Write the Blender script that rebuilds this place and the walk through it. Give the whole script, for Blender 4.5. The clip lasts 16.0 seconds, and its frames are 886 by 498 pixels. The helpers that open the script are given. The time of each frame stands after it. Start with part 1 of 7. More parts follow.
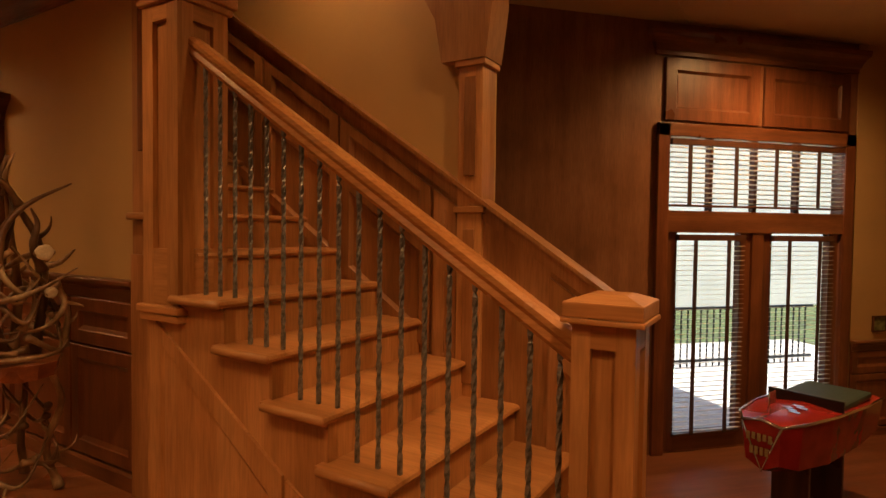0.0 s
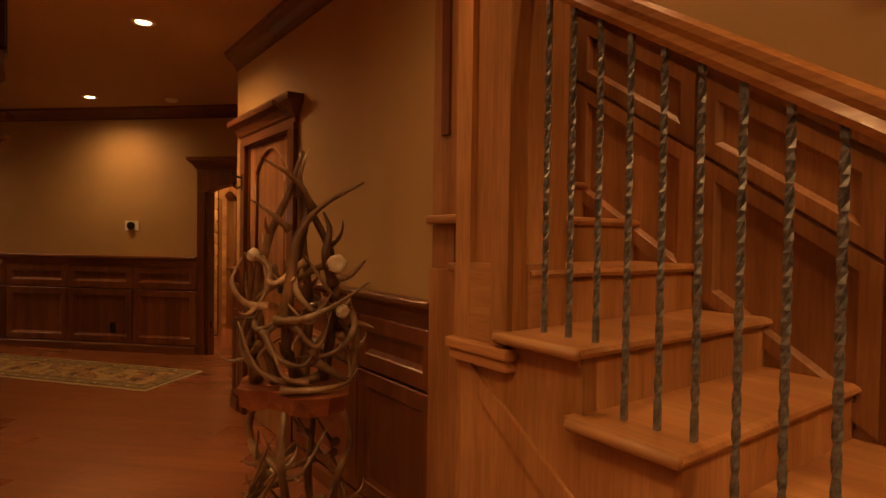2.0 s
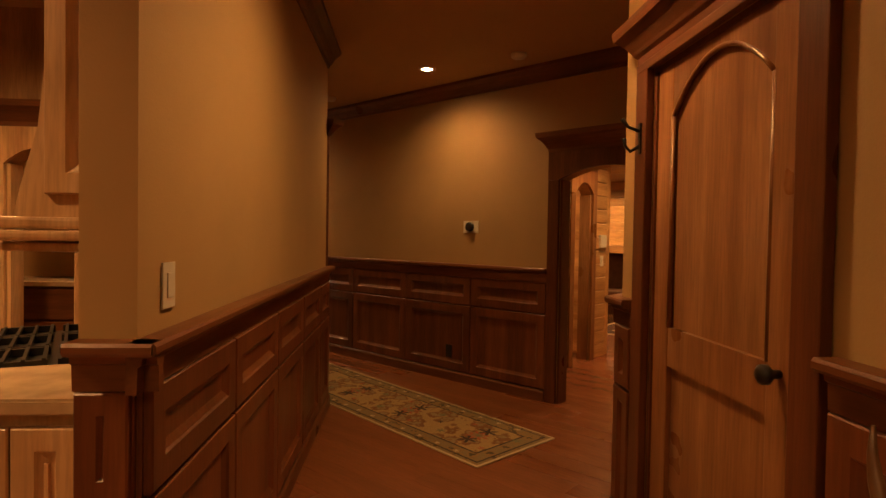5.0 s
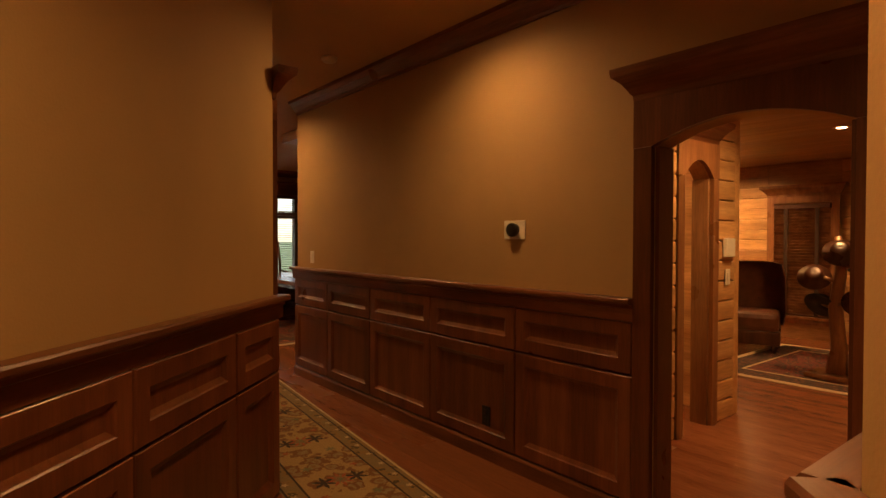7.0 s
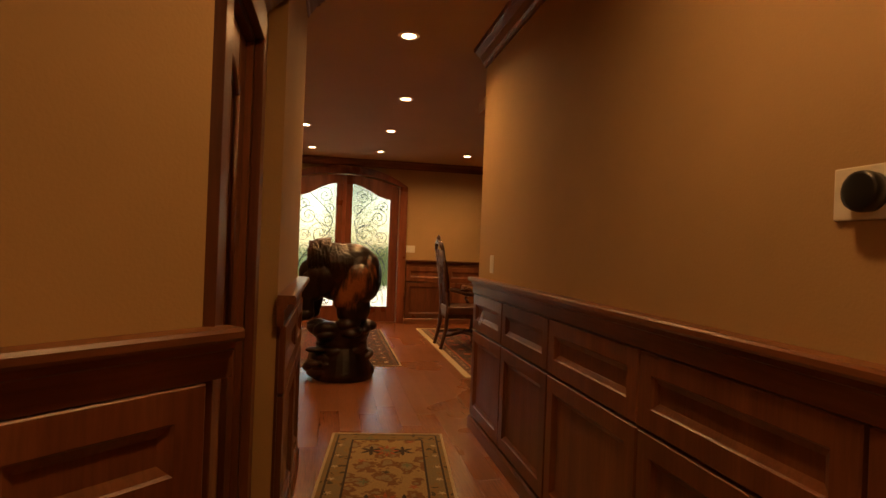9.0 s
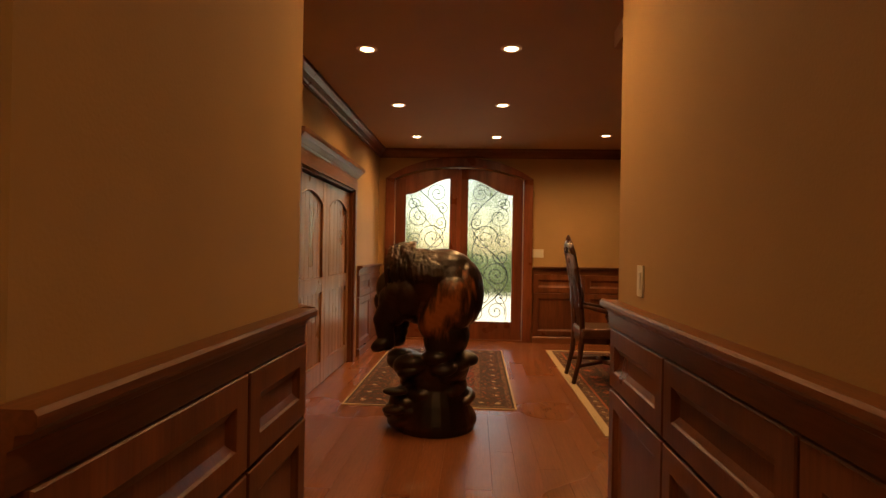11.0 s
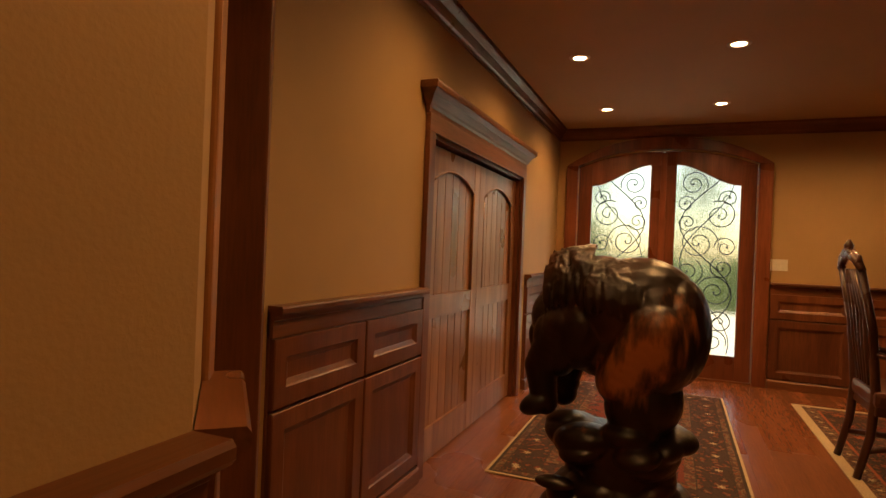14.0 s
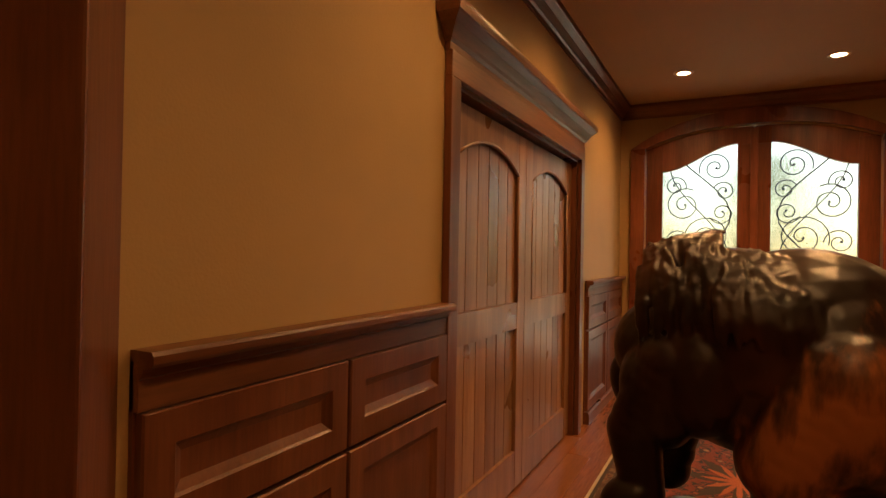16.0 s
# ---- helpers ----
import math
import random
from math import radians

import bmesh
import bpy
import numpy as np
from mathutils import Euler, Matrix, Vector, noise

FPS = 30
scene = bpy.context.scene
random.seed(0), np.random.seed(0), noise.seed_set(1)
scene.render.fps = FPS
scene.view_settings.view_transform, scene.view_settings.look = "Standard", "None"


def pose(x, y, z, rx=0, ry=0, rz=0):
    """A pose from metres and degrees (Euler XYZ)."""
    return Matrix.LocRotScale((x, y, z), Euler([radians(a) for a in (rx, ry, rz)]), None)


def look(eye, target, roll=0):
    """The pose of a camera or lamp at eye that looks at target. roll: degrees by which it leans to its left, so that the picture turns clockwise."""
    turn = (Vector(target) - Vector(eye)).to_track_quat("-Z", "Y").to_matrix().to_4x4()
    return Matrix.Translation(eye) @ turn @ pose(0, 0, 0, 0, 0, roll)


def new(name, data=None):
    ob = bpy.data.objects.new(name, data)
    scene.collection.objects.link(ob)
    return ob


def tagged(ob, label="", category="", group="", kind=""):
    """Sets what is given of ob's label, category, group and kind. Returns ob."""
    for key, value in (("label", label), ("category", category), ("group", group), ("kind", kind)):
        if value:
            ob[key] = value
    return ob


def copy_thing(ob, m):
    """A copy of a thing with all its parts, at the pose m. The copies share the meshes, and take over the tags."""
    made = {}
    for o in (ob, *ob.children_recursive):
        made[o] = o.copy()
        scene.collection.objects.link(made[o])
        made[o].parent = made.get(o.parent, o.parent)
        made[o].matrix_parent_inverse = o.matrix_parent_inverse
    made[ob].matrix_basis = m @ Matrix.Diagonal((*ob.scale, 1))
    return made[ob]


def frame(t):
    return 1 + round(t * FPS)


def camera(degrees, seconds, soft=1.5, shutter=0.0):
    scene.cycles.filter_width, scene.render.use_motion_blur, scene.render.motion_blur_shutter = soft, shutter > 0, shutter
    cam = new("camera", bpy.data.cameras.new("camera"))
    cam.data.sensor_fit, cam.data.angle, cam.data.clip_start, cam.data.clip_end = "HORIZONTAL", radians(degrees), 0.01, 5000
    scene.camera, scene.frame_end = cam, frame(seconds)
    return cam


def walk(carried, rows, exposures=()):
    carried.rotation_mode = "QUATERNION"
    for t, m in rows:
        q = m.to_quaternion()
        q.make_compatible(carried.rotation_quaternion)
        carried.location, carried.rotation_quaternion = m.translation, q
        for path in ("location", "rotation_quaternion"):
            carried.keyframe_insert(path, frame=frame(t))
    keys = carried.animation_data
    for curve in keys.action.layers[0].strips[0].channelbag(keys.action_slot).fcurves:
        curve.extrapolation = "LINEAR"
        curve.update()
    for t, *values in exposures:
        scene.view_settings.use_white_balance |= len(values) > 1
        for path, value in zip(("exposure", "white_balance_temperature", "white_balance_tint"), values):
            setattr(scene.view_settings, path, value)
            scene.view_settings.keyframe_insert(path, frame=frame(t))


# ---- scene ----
cam = camera(76.0, 16.0)
EXPOSURES = [(0.0, 1.5), (16.0, 1.5)]
PATH = [
    (0, (1.532, -0.748, 1.353), (2.021, 1.19, 1.287), 0.7),
    (0.5, (1.490, -0.545, 1.332), (1.823, 1.426, 1.285), 0.7),
    (1, (1.429, -0.289, 1.32), (1.54, 1.708, 1.298), 0.6),
    (1.5, (1.234, -0.051, 1.325), (1.174, 1.948, 1.299), 1.2),
    (2, (1.098, 0.165, 1.338), (0.803, 2.142, 1.295), 0.8),
    (2.5, (0.987, 0.351, 1.323), (0.46, 2.28, 1.29), 1.5),
    (3, (0.79, 0.653, 1.312), (0.009, 2.494, 1.278), 1.3),
    (3.5, (0.691, 0.921, 1.316), (-0.327, 2.642, 1.272), 1.3),
    (4, (0.372, 1.256, 1.305), (-0.785, 2.886, 1.262), 1.5),
    (4.2, (0.282, 1.397, 1.312), (-0.911, 3.001, 1.262), 1.4),
    (4.7, (0.035, 1.690, 1.32), (-1.237, 3.233, 1.273), 1.0),
    (5.2, (-0.184, 2.107, 1.335), (-1.535, 3.582, 1.290), 1.0),
    (5.7, (-0.318, 2.581, 1.35), (-1.737, 3.990, 1.306), 1.0),
    (6.3, (-0.655, 3.040, 1.344), (-2.062, 4.462, 1.299), 0.3),
    (6.5, (-0.780, 3.152, 1.347), (-2.202, 4.557, 1.297), 0.1),
    (7, (-0.938, 3.527, 1.362), (-2.503, 4.771, 1.326), 0.1),
    (7.5, (-1.262, 3.909, 1.335), (-2.962, 4.962, 1.305), -0.0),
    (8, (-1.643, 4.281, 1.274), (-3.479, 5.074, 1.265), 0.7),
    (8.2, (-1.782, 4.443, 1.267), (-3.667, 5.111, 1.262), 1.3),
    (10.3, (-3.352, 5.229, 1.293), (-5.347, 5.379, 1.295), 1.1),
    (10.5, (-3.508, 5.275, 1.3), (-5.507, 5.347, 1.3), 1.0),
    (11, (-3.808, 5.314, 1.291), (-5.805, 5.198, 1.293), 1.0),
    (11.5, (-4.132, 5.344, 1.299), (-6.113, 5.065, 1.303), 1.3),
    (12, (-4.372, 5.339, 1.3), (-6.324, 4.902, 1.301), 1.9),
    (12.5, (-4.605, 5.335, 1.319), (-6.522, 4.767, 1.312), 2.2),
    (13, (-4.814, 5.287, 1.301), (-6.704, 4.634, 1.296), 2.2),
    (13.5, (-5.025, 5.238, 1.31), (-6.891, 4.519, 1.303), 2.3),
    (14, (-5.238, 5.224, 1.31), (-7.087, 4.462, 1.302), 2.3),
    (14.5, (-5.455, 5.194, 1.325), (-7.285, 4.388, 1.307), 2.4),
    (15, (-5.686, 5.108, 1.294), (-7.489, 4.245, 1.287), 1.8),
    (15.5, (-5.892, 5.032, 1.309), (-7.675, 4.126, 1.293), 1.8),
    (16, (-6.165, 4.907, 1.269), (-7.945, 3.994, 1.284), 1.0),
]
walk(cam, [(t, look(eye, target, roll)) for t, eye, target, roll in PATH], EXPOSURES)

# ---- world and light ----
world = bpy.data.worlds.new("sky")
scene.world = world
world.use_nodes = True
_sky = world.node_tree.nodes.new("ShaderNodeTexSky")
_sky.sky_type, _sky.sun_disc = "NISHITA", False
_sky.sun_elevation, _sky.sun_rotation = radians(48), radians(-60)
_bg = world.node_tree.nodes["Background"]
world.node_tree.links.new(_sky.outputs[0], _bg.inputs[0])
_bg.inputs[1].default_value = 0.11
sun = new("sun", bpy.data.lights.new("sun", "SUN"))
sun.data.energy, sun.data.angle, sun.data.color = 3.8, radians(0.5), (1.0, 0.94, 0.84)
sun.matrix_world = look((0, 0, 0), (-0.45, 0.3, -1.0))
WARM = (1.0, 0.50, 0.17)
CAN_WATTS = 29.0
CEIL = 2.72

# ---- materials ----


def nodes(name, rough=0.5, metal=0.0):
    m = bpy.data.materials.new(name)
    m.use_nodes = True
    t = m.node_tree
    b = t.nodes["Principled BSDF"]
    b.inputs["Roughness"].default_value = rough
    b.inputs["Metallic"].default_value = metal
    return m, t, b


def ramp(t, fac, stops):
    r = t.nodes.new("ShaderNodeValToRGB")
    e = r.color_ramp.elements
    while len(e) < len(stops):
        e.new(0.5)
    for k, (p, c) in enumerate(stops):
        e[k].position, e[k].color = p, (*c, 1)
    t.links.new(fac, r.inputs[0])
    return r.outputs[0]


def tex(t, kind, scale, stretch=(1, 1, 1), detail=4.0, rot=(0, 0, 0), shift=None):
    co = t.nodes.new("ShaderNodeTexCoord")
    mp = t.nodes.new("ShaderNodeMapping")
    mp.inputs["Scale"].default_value = stretch
    mp.inputs["Rotation"].default_value = rot
    t.links.new(co.outputs["Object"], mp.inputs[0])
    if shift is not None:
        t.links.new(shift, mp.inputs["Location"])
    n = t.nodes.new(kind)
    n.inputs["Scale"].default_value = scale
    if "Detail" in n.inputs:
        n.inputs["Detail"].default_value = detail
    t.links.new(mp.outputs[0], n.inputs[0])
    return n


def mix(t, kind, a, b, fac=1.0):
    m = t.nodes.new("ShaderNodeMix")
    m.data_type, m.blend_type = "RGBA", kind
    m.inputs[0].default_value = fac
    for k, v in ((6, a), (7, b)):
        if isinstance(v, tuple):
            m.inputs[k].default_value = (*v, 1)
        else:
            t.links.new(v, m.inputs[k])
    return m.outputs[2]


def bump(t, b, height, strength, dist=0.01):
    n = t.nodes.new("ShaderNodeBump")
    n.inputs["Strength"].default_value, n.inputs["Distance"].default_value = strength, dist
    t.links.new(height, n.inputs["Height"])
    t.links.new(n.outputs[0], b.inputs["Normal"])


def vary(t, colour, low=0.75, high=1.2):
    """Each object a little lighter or darker."""
    o = t.nodes.new("ShaderNodeObjectInfo")
    r = ramp(t, o.outputs["Random"], [(0, (low,) * 3), (1, (high,) * 3)])
    return mix(t, "MULTIPLY", colour, r)


def offset(t):
    """A shift of the grain of its own for each object."""
    o = t.nodes.new("ShaderNodeObjectInfo")
    v = t.nodes.new("ShaderNodeVectorMath")
    v.operation = "SCALE"
    v.inputs[0].default_value = (13, 7, 29)
    t.links.new(o.outputs["Random"], v.inputs["Scale"])
    return v.outputs[0]


def wood(name, dark, mid, light, axis=2, rough=0.38, knots=0.0, low=0.82, high=1.15):
    """Planed wood with the grain along one of the object's axes."""
    m, t, b = nodes(name, rough)
    st = [7.0, 7.0, 7.0]
    st[axis] = 0.55
    sh = offset(t)
    big = tex(t, "ShaderNodeTexNoise", 1.4, tuple(st), 5, shift=sh)
    fine = tex(t, "ShaderNodeTexNoise", 14.0, tuple(st), 6, shift=sh)
    blot = tex(t, "ShaderNodeTexNoise", 2.2, (1, 1, 1), 3, shift=sh)
    c = ramp(t, big.outputs[0], [(0.3, dark), (0.52, mid), (0.72, light)])
    f = ramp(t, fine.outputs[0], [(0.35, (0.83,) * 3), (0.6, (1.04,) * 3)])
    g = ramp(t, blot.outputs[0], [(0.3, (0.78,) * 3), (0.7, (1.12,) * 3)])
    c = mix(t, "MULTIPLY", mix(t, "MULTIPLY", c, f), g)
    if knots:
        ks = [1.6, 1.6, 1.6]
        ks[axis] = 0.8
        v = tex(t, "ShaderNodeTexVoronoi", 1.5, tuple(ks), shift=sh)
        k = ramp(t, v.outputs["Distance"], [(0.03, (0.22, 0.15, 0.1)), (0.09, (1, 1, 1))])
        c = mix(t, "MULTIPLY", c, k, knots)
    t.links.new(vary(t, c, low, high), b.inputs["Base Color"])
    r = ramp(t, blot.outputs[0], [(0.2, (rough - 0.1,) * 3), (0.8, (rough + 0.14,) * 3)])
    t.links.new(r, b.inputs["Roughness"])
    bump(t, b, fine.outputs[0], 0.12, 0.004)
    return m


def plaster(name, colour, amount=0.12):
    m, t, b = nodes(name, 0.75)
    a = tex(t, "ShaderNodeTexNoise", 1.1, detail=5)
    f = tex(t, "ShaderNodeTexNoise", 120.0, detail=3)
    c = ramp(t, a.outputs[0], [(0.3, tuple(v * (1 - amount) for v in colour)), (0.7, tuple(min(1, v * (1 + amount * 0.6)) for v in colour))])
    t.links.new(c, b.inputs["Base Color"])
    bump(t, b, f.outputs[0], 0.25, 0.003)
    return m


def plain(name, colour, rough=0.5, metal=0.0, speckle=0.2, scale=30.0):
    m, t, b = nodes(name, rough, metal)
    a = tex(t, "ShaderNodeTexNoise", scale, detail=5)
    c = ramp(t, a.outputs[0], [(0.3, tuple(v * (1 - speckle) for v in colour)), (0.7, tuple(min(1, v * (1 + speckle)) for v in colour))])
    t.links.new(c, b.inputs["Base Color"])
    bump(t, b, a.outputs[0], 0.1, 0.003)
    return m


def glow(name, colour, strength):
    m, t, b = nodes(name, 0.5)
    b.inputs["Base Color"].default_value = (*colour, 1)
    b.inputs["Emission Color"].default_value = (*colour, 1)
    b.inputs["Emission Strength"].default_value = strength
    return m


M_DARK = wood("stained_alder", (0.11, 0.034, 0.014), (0.165, 0.055, 0.022), (0.215, 0.078, 0.032), 2, 0.33, 0.35)
M_DARK_X = wood("stained_alder_lying", (0.11, 0.038, 0.015), (0.18, 0.066, 0.028), (0.26, 0.105, 0.045), 0, 0.33, 0.25)
M_STAIR = wood("clear_alder", (0.33, 0.145, 0.052), (0.42, 0.20, 0.078), (0.50, 0.26, 0.11), 2, 0.38, 0.25)
M_STAIR_X = wood("clear_alder_lying", (0.33, 0.145, 0.052), (0.42, 0.20, 0.078), (0.50, 0.26, 0.11), 0, 0.38, 0.2)
M_PANEL = wood("wall_veneer", (0.24, 0.105, 0.055), (0.30, 0.135, 0.07), (0.36, 0.165, 0.085), 2, 0.35, 0.0)
M_SW = wood("wainscot_and_shaded_alder", (0.24, 0.10, 0.04), (0.33, 0.15, 0.06), (0.42, 0.2, 0.09), 2, 0.38, 0.2)
M_KNOTTY = wood("knotty_pine", (0.44, 0.24, 0.11), (0.58, 0.36, 0.18), (0.68, 0.46, 0.26), 2, 0.42, 0.8)
M_LOG = wood("log_siding_pine", (0.46, 0.25, 0.10), (0.60, 0.36, 0.15), (0.70, 0.45, 0.22), 0, 0.42, 0.8)
M_DOOR = wood("door_alder", (0.2, 0.08, 0.032), (0.31, 0.145, 0.06), (0.42, 0.22, 0.1), 2, 0.32, 0.35)
M_CHERRY = wood("red_door_wood", (0.13, 0.035, 0.015), (0.2, 0.06, 0.025), (0.27, 0.09, 0.04), 2, 0.3, 0.15)
M_WALL = plaster("tan_plaster", (0.46, 0.30, 0.128))
M_CEIL = plaster("ceiling_paint", (0.50, 0.33, 0.165), 0.06)
M_WHITE = plain("white_plastic", (0.72, 0.68, 0.58), 0.4, 0, 0.04)
M_BLACK = plain("black_plastic", (0.012, 0.012, 0.013), 0.35, 0, 0.2)
M_IRON = plain("hammered_iron", (0.17, 0.175, 0.185), 0.4, 0.55, 0.5, 60.0)
M_BULB = glow("lamp_lens", (1.0, 0.74, 0.42), 8.0)
M_TRIMRING = plain("can_trim", (0.75, 0.62, 0.45), 0.4, 0, 0.05)

# ---- building blocks ----
Q2 = math.sqrt(0.5)


def P(u, v):
    """A point of the diagonal part of the house: u along the stair, v into it."""
    return ((u + v) * Q2, (v - u) * Q2)


def mesh_of(name, bm, material, smooth=False):
    me = bpy.data.meshes.new(name)
    bm.to_mesh(me)
    bm.free()
    if smooth:
        for p in me.polygons:
            p.use_smooth = True
    me.materials.append(material)
    return me


def part(name, bm, material, parent=None, label="", smooth=False, at=None):
    ob = new(name, mesh_of(name, bm, material, smooth))
    if parent is not None:
        ob.parent = parent
    if at is not None:
        ob.matrix_basis = at
    if label:
        ob["label"] = label
    return ob


def holder(name, m, label, category, group="", kind=""):
    e = new(name)
    e.empty_display_size = 0.1
    e.matrix_basis = m
    return tagged(e, label, category, group, kind)


def box(bm, x0, y0, z0, x1, y1, z1, bevel=0.0):
    r = bmesh.ops.create_cube(bm, size=1)["verts"]
    for v in r:
        v.co = Vector(((x0 + x1) / 2 + v.co.x * (x1 - x0), (y0 + y1) / 2 + v.co.y * (y1 - y0), (z0 + z1) / 2 + v.co.z * (z1 - z0)))
    if bevel:
        edges = list({e for v in r for e in v.link_edges})
        bmesh.ops.bevel(bm, geom=edges, offset=bevel, segments=2, affect="EDGES", profile=0.6)
    return bm


def boxes(*specs, bevel=0.0):
    bm = bmesh.new()
    for s in specs:
        box(bm, *s, bevel=bevel)
    return bm


def extrude_profile(prof, length, bm=None, axis="x"):
    """A moulding: the closed outline prof of (depth, height), run along x from 0 to length."""
    bm = bm or bmesh.new()
    a = [bm.verts.new((0, d, h)) for d, h in prof]
    b = [bm.verts.new((length, d, h)) for d, h in prof]
    n = len(prof)
    for k in range(n):
        bm.faces.new((a[k], a[(k + 1) % n], b[(k + 1) % n], b[k]))
    bm.faces.new(list(reversed(a)))
    bm.faces.new(b)
    bmesh.ops.recalc_face_normals(bm, faces=bm.faces)
    return bm


def tube(bm, pts, radii, sides=8):
    """A bent tapering rod through points."""
    rings = []
    pts = [Vector(p) for p in pts]
    side = None
    for k, p in enumerate(pts):
        d = (pts[min(k + 1, len(pts) - 1)] - pts[max(k - 1, 0)]).normalized()
        if side is None:
            side = d.orthogonal().normalized()
        else:
            side = (side - d * side.dot(d)).normalized()
        other = d.cross(side)
        r = radii[k] if isinstance(radii, (list, tuple)) else radii
        rings.append([bm.verts.new(p + (side * math.cos(a) + other * math.sin(a)) * r) for a in (2 * math.pi * i / sides for i in range(sides))])
    for a, b in zip(rings, rings[1:]):
        for i in range(sides):
            bm.faces.new((a[i], a[(i + 1) % sides], b[(i + 1) % sides], b[i]))
    bm.faces.new(list(reversed(rings[0])))
    bm.faces.new(rings[-1])
    return bm


def lathe(prof, seg=24, bm=None):
    """A turned body from (radius, height)."""
    bm = bm or bmesh.new()
    rings = [[bm.verts.new((r * math.cos(2 * math.pi * i / seg), r * math.sin(2 * math.pi * i / seg), h)) for i in range(seg)] for r, h in prof]
    for a, b in zip(rings, rings[1:]):
        for i in range(seg):
            bm.faces.new((a[i], a[(i + 1) % seg], b[(i + 1) % seg], b[i]))
    bm.faces.new(list(reversed(rings[0])))
    bm.faces.new(rings[-1])
    return bm


def along(p0, p1, z=0.0):
    """The pose whose x runs from p0 to p1 and whose y points to the left of it; and the length."""
    d = Vector((p1[0] - p0[0], p1[1] - p0[1]))
    return pose(p0[0], p0[1], z, 0, 0, math.degrees(math.atan2(d.y, d.x))), d.length


def wall(name, p0, p1, z0=0.0, z1=CEIL, thick=0.12, holes=(), material=None, label="tan plastered wall above the wainscot"):
    """A wall whose face lies on the line p0-p1 and whose body is to the right of it. Holes: x0, x1, z0, z1, or with a rise for an arch."""
    m, ln = along(p0, p1)
    bm = bmesh.new()
    xs = 0.0
    for h in sorted(holes):
        a, b, c, d = h[:4]
        rise = h[4] if len(h) > 4 else 0
        if a > xs:
            box(bm, xs, -thick, z0, a, 0, z1)
        if c > z0:
            box(bm, a, -thick, z0, b, 0, c)
        if rise:
            n = 16
            low = [(a + (b - a) * k / n, d + rise * (1 - (2 * k / n - 1) ** 2)) for k in range(n + 1)]
            outline = low + [(b, z1), (a, z1)]
            f = [bm.verts.new((x, 0, z)) for x, z in outline]
            g = [bm.verts.new((x, -thick, z)) for x, z in outline]
            bm.faces.new(list(reversed(f)))
            bm.faces.new(g)
            for k in range(len(outline)):
                j = (k + 1) % len(outline)
                bm.faces.new((f[k], f[j], g[j], g[k]))
        elif d < z1:
            box(bm, a, -thick, d, b, 0, z1)
        xs = b
    if xs < ln:
        box(bm, xs, -thick, z0, ln, 0, z1)
    bmesh.ops.recalc_face_normals(bm, faces=bm.faces)
    return tagged(part(name, bm, material or M_WALL, at=m), label, "wall", kind="structure")


def panel_mesh(w, h, stile=0.065, d=0.022, recess=0.004, material=None):
    """A framed panel, w by h: flat frame, sloped inner edge, sunk field."""
    bm = bmesh.new()
    e = 0.004

    def ring(i, y):
        return [bm.verts.new(c) for c in ((i, y, i), (w - i, y, i), (w - i, y, h - i), (i, y, h - i))]

    rs = [ring(0, 0), ring(0, d - e), ring(e, d), ring(stile, d), ring(stile + 0.006, d - 0.007), ring(stile + 0.026, recess)]
    for a, b in zip(rs, rs[1:]):
        for k in range(4):
            bm.faces.new((a[k], a[(k + 1) % 4], b[(k + 1) % 4], b[k]))
    bm.faces.new(rs[-1])
    bmesh.ops.recalc_face_normals(bm, faces=bm.faces)
    return mesh_of("panel", bm, material or M_DARK)


RAIL = 1.08
CAP = [(0, -0.115), (0.024, -0.115), (0.026, -0.055), (0.034, -0.05), (0.036, -0.034), (0.06, -0.03), (0.066, -0.022), (0.066, -0.008), (0.06, 0), (0, 0)]
BASE = [(0, 0), (0.034, 0), (0.034, 0.075), (0.024, 0.09), (0, 0.09)]
CROWN = [(0, 0), (0.012, 0), (0.016, 0.02), (0.03, 0.03), (0.055, 0.07), (0.085, 0.095), (0.095, 0.1), (0.1, 0.125), (0, 0.125)]


def wainscot(name, p0, p1, splits, label="dark stained wooden wainscot with recessed panels and a cap rail", top=RAIL, ends=(0.0, 0.0), material=None, shown=True):
    """Panelling on a wall's face; splits: the widths of its panels, scaled to fit."""
    m, ln = along(p0, p1)
    mat = material or M_DARK
    root = holder(name, m, label, "wainscot", kind="structure")
    part("backing", boxes((0, 0.001, 0, ln, 0.012, top - 0.02)), mat, root)
    part("cap_rail", extrude_profile([(d, h + top) for d, h in CAP], ln + ends[0] + ends[1]), M_DARK_X, root, at=pose(-ends[0], 0.002, 0))
    part("baseboard", extrude_profile(BASE, ln), M_DARK_X, root, at=pose(0, 0.012, 0))
    total, x = sum(splits), 0.0
    for s in splits:
        w = s / total * ln
        for z0, z1 in ((0.10, 0.70), (0.712, 0.962)):
            me = panel_mesh(w - 0.012, z1 - z0, 0.07 if w > 0.3 else 0.05, material=mat)
            ob = new("panel", me)
            ob.parent = root
            ob.matrix_basis = pose(x + 0.006, 0.012, z0)
        x += w
    return root


def moulding(name, p0, p1, z, prof, material, label, category="trim"):
    m, ln = along(p0, p1, z)
    return tagged(part(name, extrude_profile(prof, ln), material, at=m), label, category, kind="structure")


def crown(p0, p1, z=CEIL - 0.125, label="dark stained crown moulding under the ceiling"):
    return moulding("crown_moulding", p0, p1, z, CROWN, M_DARK_X, label)


HEAD = [(0, 0), (0.03, 0), (0.034, 0.1), (0.05, 0.112), (0.055, 0.13), (0.085, 0.17), (0.115, 0.185), (0.12, 0.215), (0, 0.215)]


